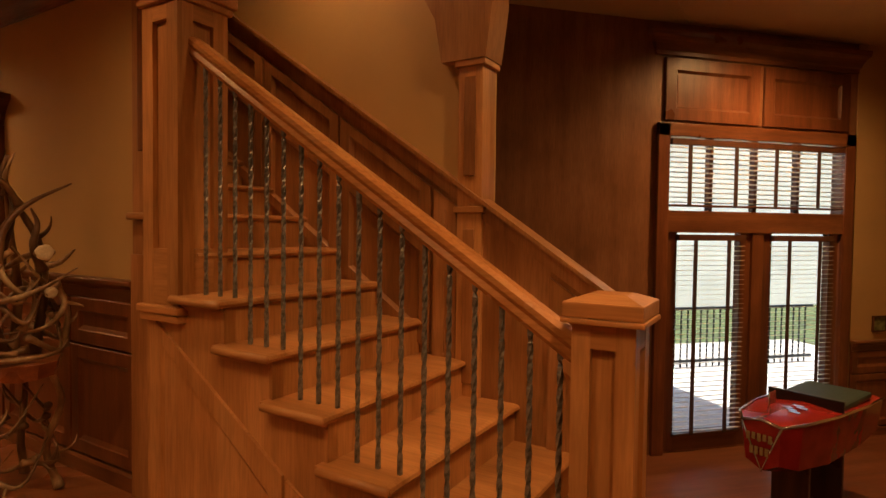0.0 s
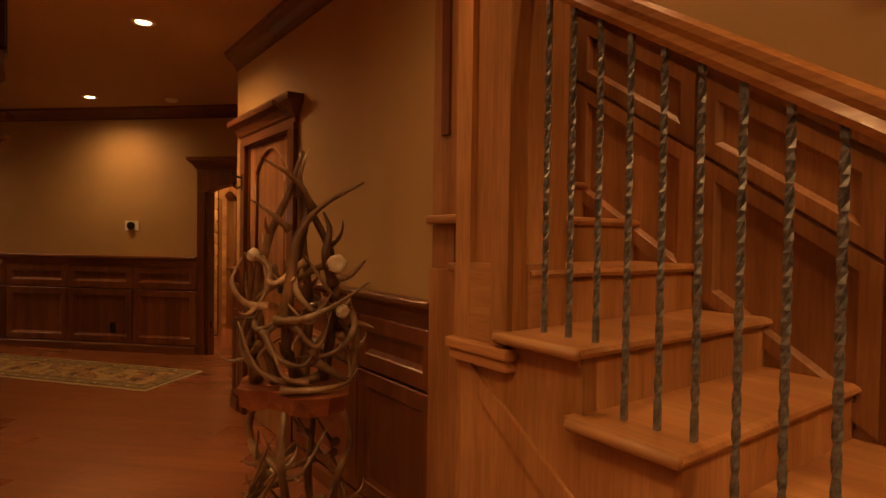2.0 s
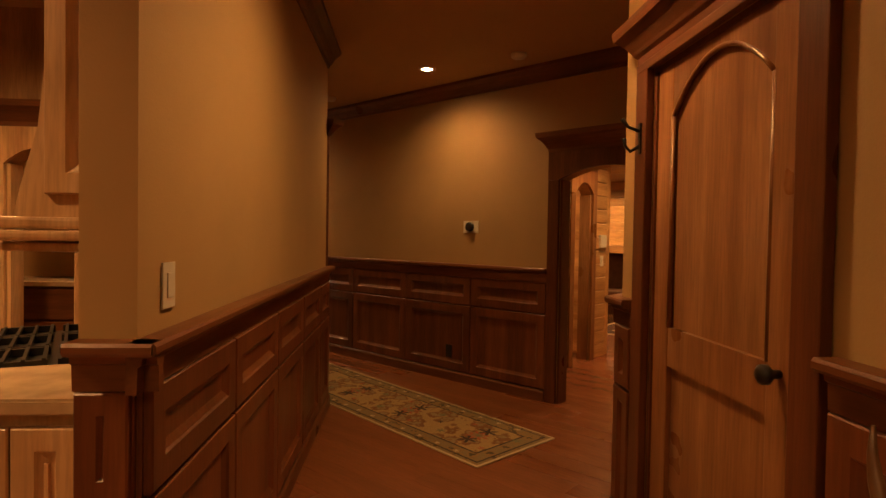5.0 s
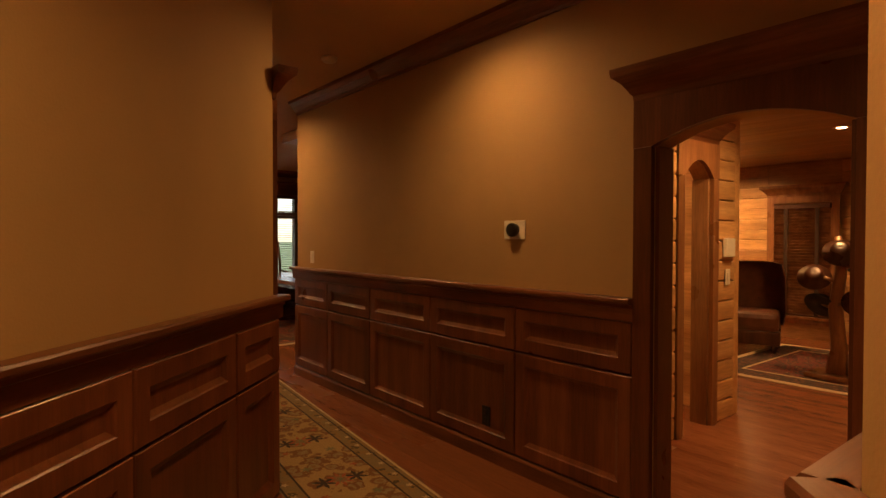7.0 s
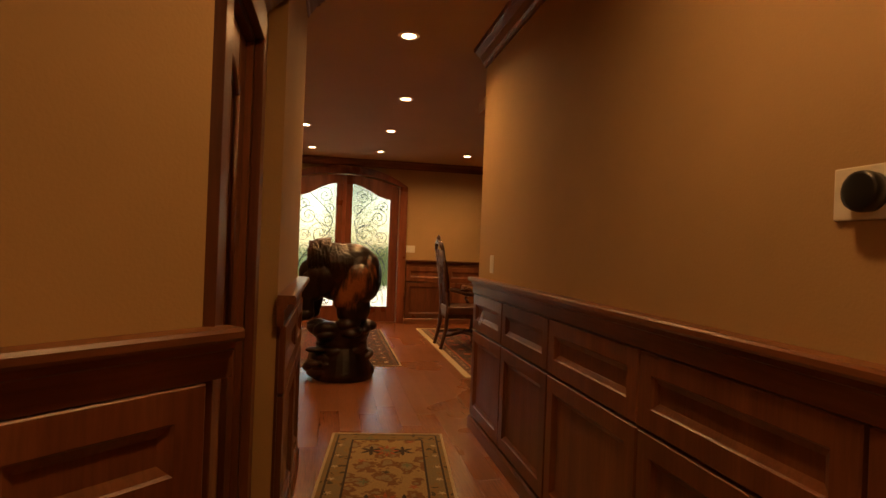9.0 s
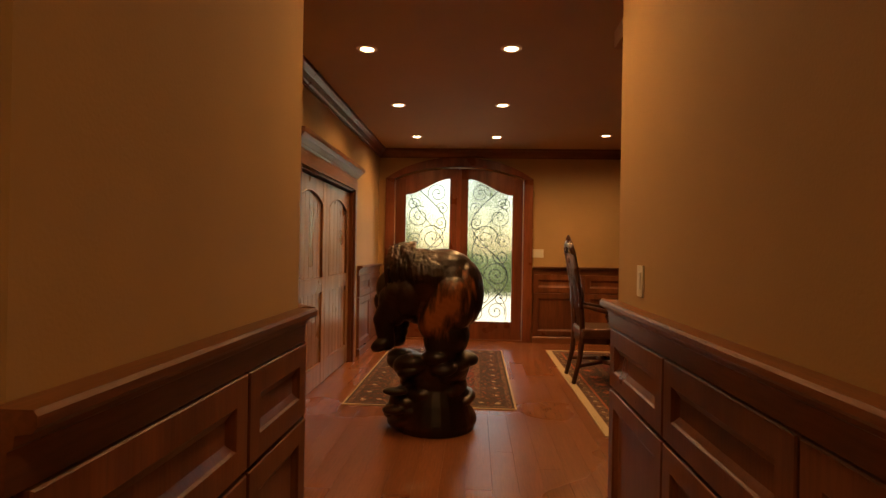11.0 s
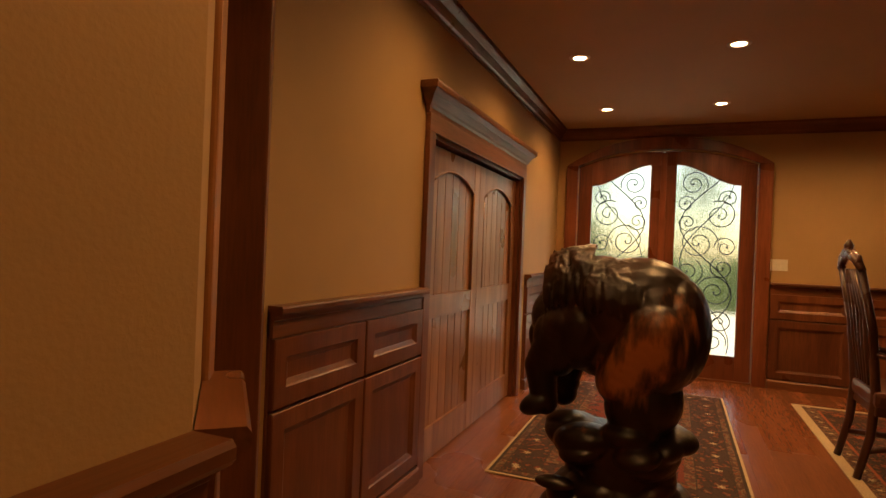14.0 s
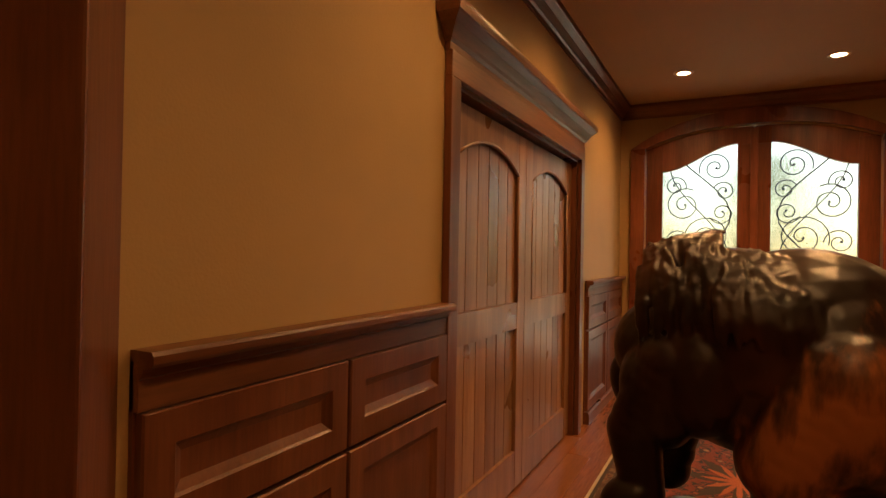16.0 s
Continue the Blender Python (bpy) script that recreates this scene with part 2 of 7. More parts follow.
def can_light(x, y, z=CEIL, watts=None):
    root = holder("ceiling_light", pose(x, y, z), "small recessed ceiling downlight with a pale trim ring, some of these added as fill", "ceiling light", "recessed downlights")
    part("trim_ring", lathe([(0.045, -0.001), (0.05, -0.008), (0.07, -0.008), (0.076, -0.001)], 24), M_TRIMRING, root)
    part("lens", lathe([(0.001, -0.004), (0.046, -0.004), (0.046, -0.001), (0.001, -0.001)], 20), M_BULB, root, "glowing warm lens")
    la = new("downlight", bpy.data.lights.new("downlight", "SPOT"))
    la.data.energy, la.data.color, la.data.spot_size, la.data.spot_blend, la.data.shadow_soft_size = (watts or CAN_WATTS), WARM, radians(160), 1.0, 0.07
    la.matrix_world = pose(x, y, z - 0.03)
    return root

# ---- the large structure ----
V_A, V_B, V_S, V_K = 3.15 * Q2, 0.95 * Q2, 2.88 * Q2, 3.04
A0, A1 = P(-0.70, V_A), P(-3.84, V_A)          # wall with the closed door
B0, B1 = P(-2.78, V_B), P(-5.86, V_B)          # wall between passage and kitchen
Y_R, Y_L, Y_D, X_F = 5.94, 4.70, 3.91, -11.9   # corridor sides, closet wall, front wall
X_E = -6.33                                    # where the corridor opens into the hall

def slab(name, outline, z0, z1, material, label, category):
    bm = bmesh.new()
    a = [bm.verts.new((x, y, z0)) for x, y in outline]
    b = [bm.verts.new((x, y, z1)) for x, y in outline]
    bm.faces.new(a), bm.faces.new(list(reversed(b)))
    for k in range(len(a)):
        j = (k + 1) % len(a)
        bm.faces.new((a[k], a[j], b[j], b[k]))
    bmesh.ops.recalc_face_normals(bm, faces=bm.faces)
    return tagged(part(name, bm, material), label, category, kind="structure")


M_SUBFLOOR = wood("floor_underlay", (0.12, 0.04, 0.016), (0.16, 0.055, 0.024), (0.2, 0.075, 0.033), 0, 0.4)
M_PLANK, kt, kb = nodes("oiled_floor_planks", 0.3)
_gp = kt.nodes.new("ShaderNodeNewGeometry")
_noise = []
for _sc, _st, _de in ((1.4, (0.55, 7, 7), 5), (14.0, (0.55, 7, 7), 6), (0.9, (1, 1, 1), 3)):
    _mp = kt.nodes.new("ShaderNodeMapping")
    _mp.inputs["Scale"].default_value = _st
    kt.links.new(_gp.outputs["Position"], _mp.inputs[0])
    _nz = kt.nodes.new("ShaderNodeTexNoise")
    _nz.inputs["Scale"].default_value, _nz.inputs["Detail"].default_value = _sc, _de
    kt.links.new(_mp.outputs[0], _nz.inputs[0])
    _noise.append(_nz)
_c = ramp(kt, _noise[0].outputs[0], [(0.3, (0.19, 0.067, 0.028)), (0.52, (0.225, 0.082, 0.034)), (0.72, (0.265, 0.10, 0.044))])
_c = mix(kt, "MULTIPLY", _c, ramp(kt, _noise[1].outputs[0], [(0.35, (0.82,) * 3), (0.6, (1.05,) * 3)]))
kt.links.new(vary(kt, _c, 0.93, 1.07), kb.inputs["Base Color"])
kt.links.new(ramp(kt, _noise[2].outputs[0], [(0.3, (0.24,) * 3), (0.7, (0.38,) * 3)]), kb.inputs["Roughness"])
bump(kt, kb, _noise[1].outputs[0], 0.1, 0.003)
GX = 3.0   # edge of the upper floor towards the sunken room
slab("floor", [(-12.1, -4), (GX, -4), (GX, 3.4), (0.9, 4.2), (0.9, 12.5), (-12.1, 12.5)], -0.3, -0.018, M_SUBFLOOR, "reddish brown polished hardwood floor of wide planks", "floor")
slab("floor_sunken", [(GX, -4), (9, -4), (9, 4.4), (GX, 4.4)], -1.15, -0.9, M_SUBFLOOR, "dark hardwood floor of the sunken living room", "floor")
c0, c1 = P(0.75, V_S - 0.02), P(0.75, -5.0)
slab("ceiling", [P(-1.05, V_S - 0.02), c0, c1, (-3.5, -6), (-12.1, -6), (-12.1, 12.5), (0.9, 12.5), (0.9, 6.2), P(-4.0, V_A + 0.14), P(-1.05, V_A + 0.1)], CEIL, CEIL + 0.15, M_CEIL, "warm tan painted flat ceiling", "ceiling")
slab("ceiling_high", [P(0.75, 8), P(0.75, -5), (9, -5), (9, 6)], 3.45, 3.6, M_CEIL, "dark ceiling of the tall living room", "ceiling")
# Added lid, carried on past the walls so that no sky light leaks in.
slab("ceiling_stairwell", [P(-4.2, V_S - 0.1), P(0.745, V_S - 0.1), P(0.745, 8), P(-4.2, 8)], 3.45, 3.6, M_CEIL, "ceiling above the stairwell, added to keep sky light out", "ceiling")

# passage wall with the closed door (opening 0.82 m)
DOOR_A = (2.02, 2.86)
wall("wall_passage", P(-1.15, V_A), A1, holes=[(DOOR_A[0] - 0.45, DOOR_A[1] - 0.45, 0, 1.98)])
wall("wall_passage_end", (A1[0], A1[1]), (A1[0], 6.06), label="tan plastered wall by the arched opening")
wall("wall_kitchen_side", B1, B0, thick=0.13)
wall("wall_corridor", (-1.1, Y_R), (X_E, Y_R), holes=[(0.50, 1.29, 0, 1.79, 0.09)])
wall("wall_corridor_left", (-5.75, Y_L), (-4.52, Y_L), thick=0.2)
wall("wall_side_door", (-4.52, 4.61), (-3.67, 4.61), holes=[(0.19, 0.76, 0, 1.95)])
wall("wall_dining_side", (X_E, Y_R + 0.12), (X_E, 9.6))
wall("wall_closet", (X_F, Y_D), (-6.80, Y_D), holes=[(1.72, 3.72, 0, 1.95)])
FD = (4.14, 5.98)   # front door opening
WN = (7.76, 9.06)   # dining window
wall("wall_front", (X_F, 9.6), (X_F, 3.8), thick=0.18, holes=[(9.6 - WN[1], 9.6 - WN[0], 0.55, 2.24), (9.6 - FD[1], 9.6 - FD[0], 0, 2.3, 0.17)])
wall("wall_dining_far", (X_E + 0.1, 9.6), (X_F - 0.1, 9.6))
# closing walls behind and around
wall("wall_back", (-12.1, -3.6), (9, -3.6), z0=-1.0, z1=3.6)
wall("wall_kitchen_far", (-7.22, 3.8), (-7.22, -3.7))
wall("wall_living_end", (8.6, -3.7), (8.6, 4.5), z0=-1.0, z1=3.6)
wall("wall_floor_edge", (GX + 0.002, 3.4), (GX + 0.002, -4), z0=-0.95, z1=-0.02, thick=0.1)

# Mostly fill cans, unseen and added to brighten stair, living room, kitchen, log room.
for x, y, z, w in ((*P(-0.85, 1.45), CEIL, 11), (*P(0.3, 0.4), CEIL, 37), (1.9, -1.4, 3.45, 80), (3.0, 0.4, 3.45, 80), (6.0, 3.3, 3.45, 130), (*P(-0.5, 2.62), 3.45, 15), (*P(-2.3, -0.75), CEIL, 62), (*P(-3.95, -0.65), CEIL, 62), (*P(-5.9, -1.3), CEIL, 22), (-6.25, 3.4, CEIL, 15), (-2.3, 7.4, 2.42, 40), (-2.8, 9.8, 2.42, 46), (-4.7, 11.4, 2.42, 70), (-3.9, 7.2, 2.42, 30)):
    can_light(x, y, z, w)
for x, y, w in ((-1.42, 3.58, 41), (-3.36, 5.40, 21), (-6.2, 5.35, 22), (-7.83, 4.51, 12), (-7.83, 5.54, 20), (-9.4, 4.52, 20), (-9.4, 5.55, 27), (-10.97, 4.54, 24), (-10.97, 5.55, 24), (-10.85, 6.88, 30)):
    can_light(x, y, CEIL, w)

# ---- mouldings, casings and doors ----


def cornice(x0, x1, z, prof, back=0.0):
    """A head moulding that returns into the wall at both ends; prof of (overhang, height)."""
    bm = bmesh.new()
    rings = [[bm.verts.new(c) for c in ((x0 - d, back, z + h), (x1 + d, back, z + h), (x1 + d, 0.02 + d, z + h), (x0 - d, 0.02 + d, z + h))] for d, h in prof]
    for a, b in zip(rings, rings[1:]):
        for k in range(4):
            bm.faces.new((a[k], a[(k + 1) % 4], b[(k + 1) % 4], b[k]))
    bm.faces.new(rings[0]), bm.faces.new(rings[-1])
    bmesh.ops.recalc_face_normals(bm, faces=bm.faces)
    return bm


HEADER = [(0.0, 0.0), (0.006, 0.004), (0.008, 0.03), (0.02, 0.042), (0.026, 0.055), (0.05, 0.09), (0.075, 0.112), (0.082, 0.116), (0.086, 0.14), (0.086, 0.155)]


def arch_board(x0, x1, zlow, rise, ztop, y0, y1, n=14, bm=None):
    """A head board with an arched lower edge."""
    bm = bm or bmesh.new()
    low = [(x0 + (x1 - x0) * k / n, zlow + rise * (1 - (2 * k / n - 1) ** 2)) for k in range(n + 1)]
    out = low + [(x1, ztop), (x0, ztop)]
    f = [bm.verts.new((x, y1, z)) for x, z in out]
    g = [bm.verts.new((x, y0, z)) for x, z in out]
    bm.faces.new(list(reversed(f))), bm.faces.new(g)
    for k in range(len(out)):
        j = (k + 1) % len(out)
        bm.faces.new((f[k], f[j], g[j], g[k]))
    bmesh.ops.recalc_face_normals(bm, faces=bm.faces)
    return bm


def casing(name, p0, p1, x0, x1, z, w=0.1, rise=0.0, depth=0.12, label="", head=True, material=None, board=0.1):
    """Trim round an opening from x0 to x1 of the wall face p0-p1, up to z."""
    m, _ = along(p0, p1)
    mat = material or M_DARK
    root = holder(name, m, label or "dark stained wooden door casing with a moulded head", "door casing", kind="structure")
    for a, b in ((x0 - w, x0), (x1, x1 + w)):
        part("side_casing", boxes((a, 0.003, 0, b, 0.034, z), bevel=0.004), mat, root)
    for a in (x0 + 0.002, x1 - 0.022):
        part("jamb", boxes((a, -depth, 0, a + 0.02, 0.002, z)), mat, root)
    if rise:
        part("head_casing", arch_head(x0, x1, w, z, rise), mat, root)
        top = z + rise + 0.13
    else:
        part("head_casing", boxes((x0 - w, 0.003, z, x1 + w, 0.034, z + board), bevel=0.004), M_DARK_X, root)
        part("head_jamb", boxes((x0, -depth, z - 0.02, x1, 0.002, z - 0.002)), mat, root)
        top = z + board
    if head:
        part("cornice", cornice(x0 - w, x1 + w, top, HEADER, 0.003), M_DARK_X, root)
    return root


def arch_head(x0, x1, w, z, rise):
    bm = arch_board(x0, x1, z, rise, z + rise + 0.13, 0.003, 0.034)
    box(bm, x0 - w, 0.003, z, x0, 0.034, z + rise + 0.13)
    box(bm, x1, 0.003, z, x1 + w, 0.034, z + rise + 0.13)
    return bm


def knob(parent, x, y, z, material, r=0.026):
    bm = lathe([(0.012, 0), (0.012, 0.02), (r, 0.034), (r, 0.05), (r * 0.5, 0.06)], 14)
    return part("door_knob", bm, material, parent, "dark metal knob", True, pose(x, y, z, -90, 0, 0))


def board_door(name, m, w, h, parent_label, boards=6, material=None, rise=0.10, knob_x=None, group="", head=0.12):
    """A door leaf: stiles, rails, an arched upper field and a lower field, both of upright boards. Its face is at y = 0.04."""
    mat = material or M_DOOR
    root = holder(name, m, parent_label, "door", group)
    s, lock0, lock1, bot = 0.115, 0.86, 1.0, 0.2
    part("stile", boxes((0, 0, 0, s, 0.04, h), bevel=0.003), mat, root)
    part("stile", boxes((w - s, 0, 0, w, 0.04, h), bevel=0.003), mat, root)
    part("bottom_rail", boxes((s, 0, 0, w - s, 0.038, bot)), mat, root)
    part("lock_rail", boxes((s, 0, lock0, w - s, 0.038, lock1)), mat, root)
    part("top_rail", arch_board(s, w - s, h - head - rise, rise, h, 0, 0.038), mat, root)
    bw = (w - 2 * s) / boards
    for z0, z1 in ((bot, lock0), (lock1, h - head + 0.01)):
        for k in range(boards):
            part("board", boxes((s + k * bw + 0.002, 0.006, z0, s + (k + 1) * bw - 0.002, 0.022, z1), bevel=0.003), mat, root)
    if boards:
        part("backing", boxes((s, 0.002, bot, w - s, 0.008, h - head + 0.01)), mat, root)
    bm = bmesh.new()
    pts = [(s + (w - 2 * s) * k / 12, 0.036, h - head - rise + rise * (1 - (k / 6 - 1) ** 2)) for k in range(13)]
    tube(bm, pts, 0.009, 6)
    tube(bm, [(s, 0.036, lock1), pts[0]], 0.009, 6), tube(bm, [(w - s, 0.036, lock1), pts[-1]], 0.009, 6)
    part("panel_bead", bm, mat, root, smooth=True)
    if knob_x is not None:
        knob(root, knob_x, 0.04, 0.98, M_BLACK)
    return root


# crown mouldings
S_A = P(-1.15, V_A)
crown(S_A, A1)
crown(B1, B0)
crown(A1, (A1[0], Y_R))
crown((A1[0], Y_R), (X_E, Y_R))
crown((-5.75, Y_L), (-4.52, Y_L))
crown((X_E, Y_R), (X_E, 9.6))
crown((X_F, Y_D), (-6.75, Y_D))
crown((X_F, 9.6), (X_F, Y_D))
crown((X_E, 9.6), (X_F, 9.6))

# passage wall: closed arched door
dm, _ = along(S_A, A1)
casing("door_casing_passage", S_A, A1, DOOR_A[0] - 0.45, DOOR_A[1] - 0.45, 1.98, 0.10, board=0.035)
board_door("door_passage", dm @ pose(DOOR_A[0] - 0.45 + 0.024, -0.045, 0.012), DOOR_A[1] - DOOR_A[0] - 0.048, 1.955, "closed orange-brown wooden door with an arched panel", 1, M_DOOR, 0.15, 0.06, head=0.045)
hook = holder("coat_hook", dm @ pose(DOOR_A[1] - 0.45 + 0.045, 0.035, 1.72), "black cast iron coat hook on the door casing", "hook")
part("back_plate", boxes((-0.012, 0, -0.06, 0.012, 0.006, 0.06), bevel=0.002), M_BLACK, hook)
bm = tube(bmesh.new(), [(0, 0.005, -0.03), (0, 0.04, -0.05), (0, 0.06, -0.03), (0, 0.065, 0.0)], [0.007, 0.007, 0.006, 0.009], 8)
tube(bm, [(0, 0.005, 0.03), (0, 0.05, 0.045), (0, 0.075, 0.075)], [0.007, 0.006, 0.009], 8)
part("hook_arm", bm, M_BLACK, hook, smooth=True)

# wainscots
wainscot("wainscot_passage", P(-1.15, V_A), P(-2.60, V_A), [0.62, 0.8], ends=(0.0, 0.0))
wainscot("wainscot_passage_end", P(-3.675, V_A), P(-3.84, V_A), [0.3], ends=(0.0, 0.03))
wainscot("wainscot_turn", A1, (A1[0], Y_R), [0.8, 0.8])
wainscot("wainscot_kitchen_side", B1, B0, [0.45, 0.66, 0.66, 0.66, 0.66], ends=(0.06, 0.06))
wainscot("wainscot_corridor", (-2.485, Y_R), (X_E, Y_R), [0.77, 0.81, 0.8, 0.74, 0.7], ends=(0.0, 0.06))
wainscot("wainscot_corridor_left", (-5.75, Y_L), (-4.52, Y_L), [0.55, 0.8], ends=(0.0, 0.03))
wainscot("wainscot_closet", (-8.10, Y_D), (-6.84, Y_D), [0.62, 0.64])
wainscot("wainscot_closet_far", (X_F, Y_D), (-10.46, Y_D), [0.7, 0.7])
wainscot("wainscot_front", (X_F, 7.56), (X_F, FD[1] + 0.14), [0.62, 0.62])
wainscot("wainscot_front_dining", (X_F, 9.6), (X_F, WN[1] + 0.1), [0.7])
wainscot("wainscot_dining_side", (X_E, Y_R), (X_E, 9.6), [0.7] * 5)
wainscot("wainscot_dining_far", (X_E, 9.6), (X_F, 9.6), [0.8] * 7)
wainscot("wainscot_column", P(-2.78, V_B), P(-2.78, V_B - 0.13), [0.13], label="narrow dark wooden wainscot on the end of the wall", ends=(0.06, 0.0))

# arched opening to the log room
casing("door_casing_arch", (-1.1, Y_R), (X_E, Y_R), 0.50, 1.29, 1.79, 0.095, 0.09, 0.12, "dark knotty wooden casing of an arched doorway")
# corridor side door
casing("door_casing_side", (-4.52, 4.61), (-3.67, 4.61), 0.19, 0.76, 1.95, 0.09, label="dark stained wooden casing of a narrow door")
board_door("door_side", along((-4.52, 4.61), (-3.67, 4.61))[0] @ pose(0.214, -0.06, 0.012), 0.52, 1.91, "dark stained narrow closed door in the corridor", 1, M_DARK, 0.08, 0.48)

# diagonal wall end and the opening to the kitchen
D0, D1 = (-5.93, 4.53), (-5.75, Y_L)
wall("wall_diagonal_end", D0, D1)
wainscot("wainscot_diagonal_end", D0, D1, [0.25], ends=(0.07, 0.0))
crown(D0, D1)
K0, K1 = (-6.74, 3.91), D0
km, kl = along(K0, K1)
op = holder("door_casing_kitchen", km, "heavy dark wooden casing of an arched kitchen opening", "door casing", kind="structure")
part("side_casing", boxes((-0.06, -0.10, 0, 0.10, 0.05, 2.2), bevel=0.006), M_DARK, op)
part("side_casing", boxes((kl - 0.07, -0.10, 0, kl - 0.002, 0.012, 2.2), bevel=0.006), M_STAIR, op)
part("head_casing", arch_board(0.1, kl - 0.09, 2.1, 0.16, 2.5, -0.1, 0.05), M_DARK, op)
part("cornice", cornice(-0.02, kl, 2.5, HEADER, -0.05), M_DARK_X, op)
wall("wall_over_opening", K0, K1, z0=2.5, label="tan plastered wall over the kitchen opening")

# closet double doors
CL = (-10.18, -8.18)
casing("door_casing_closet", (X_F, Y_D), (-6.8, Y_D), 1.72, 3.72, 1.95, 0.085, label="stained wooden casing with a wide moulded head over double doors")
for k, x in enumerate((1.732, 2.722)):
    board_door("closet_door", along((X_F, Y_D), (-6.8, Y_D))[0] @ pose(x, -0.075, 0.012), 0.988, 1.90, "stained wooden closet door with grooved boards and an arched top panel", 6, M_DOOR, 0.10, None, "closet double doors")
wall("wall_closet_back", (X_F, 3.2), (-7.3, 3.2), label="plain wall behind the closet doors")
wall("wall_log_left_close", (X_F, 3.9), (X_F, 3.1), thick=0.1, label="plain wall closing the closet")

# front double door
fm, _ = along((X_F, 9.6), (X_F, 3.8))
FX0, FX1 = 9.6 - FD[1], 9.6 - FD[0]


def arched_band(x0, x1, z, rise, w, y0, y1, n=24):
    """A flat arched band over an opening."""
    bm = bmesh.new()

    def curve(off):
        a, b = x0 - off, x1 + off
        return [(a + (b - a) * k / n, z + (rise + off) * (1 - abs(2 * k / n - 1) ** 2.4)) for k in range(n + 1)]

    lo, hi = curve(0), curve(w)
    q = [[bm.verts.new((x, y, h)) for x, h in c] for c in (lo, hi) for y in (y0, y1)]
    for a, b in ((q[0], q[1]), (q[2], q[3]), (q[1], q[3]), (q[0], q[2])):
        for k in range(n):
            bm.faces.new((a[k], a[k + 1], b[k + 1], b[k]))
    bmesh.ops.recalc_face_normals(bm, faces=bm.faces)
    return bm


fc = holder("door_casing_front", fm, "dark red-brown wooden casing arched over the entrance", "door casing", kind="structure")
part("arched_head", arched_band(FX0, FX1, 2.3, 0.17, 0.13, 0.003, 0.045), M_CHERRY, fc)
for a, b in ((FX0 - 0.13, FX0), (FX1, FX1 + 0.13)):
    part("side_casing", boxes((a, 0.003, 0, b, 0.045, 2.3), bevel=0.006), M_CHERRY, fc)
part("threshold", boxes((FX0, -0.18, 0.0, FX1, 0.02, 0.02), bevel=0.004), M_DARK_X, fc)

M_GLASS, gt, gb = nodes("rain_glass", 0.12)
gb.inputs["Transmission Weight"].default_value = 1.0
gb.inputs["IOR"].default_value = 1.25
gb.inputs["Base Color"].default_value = (0.86, 0.80, 0.60, 1)
_n = tex(gt, "ShaderNodeTexNoise", 26.0, (1.6, 1, 0.35), 3)
bump(gt, gb, _n.outputs[0], 0.5, 0.012)
M_SCROLL = plain("wrought_iron", (0.02, 0.019, 0.018), 0.45, 0.6, 0.3, 50)


def scroll(cx, cz, r, a0, turn, sense, y=0.0, n=34):
    """Points of a spiral that winds into (cx, cz)."""
    out = []
    for k in range(n + 1):
        f = k / n
        a = a0 + sense * turn * f
        rr = r * (1 - f) ** 0.8 + 0.012
        out.append((cx + rr * math.cos(a), y, cz + rr * math.sin(a)))
    return out


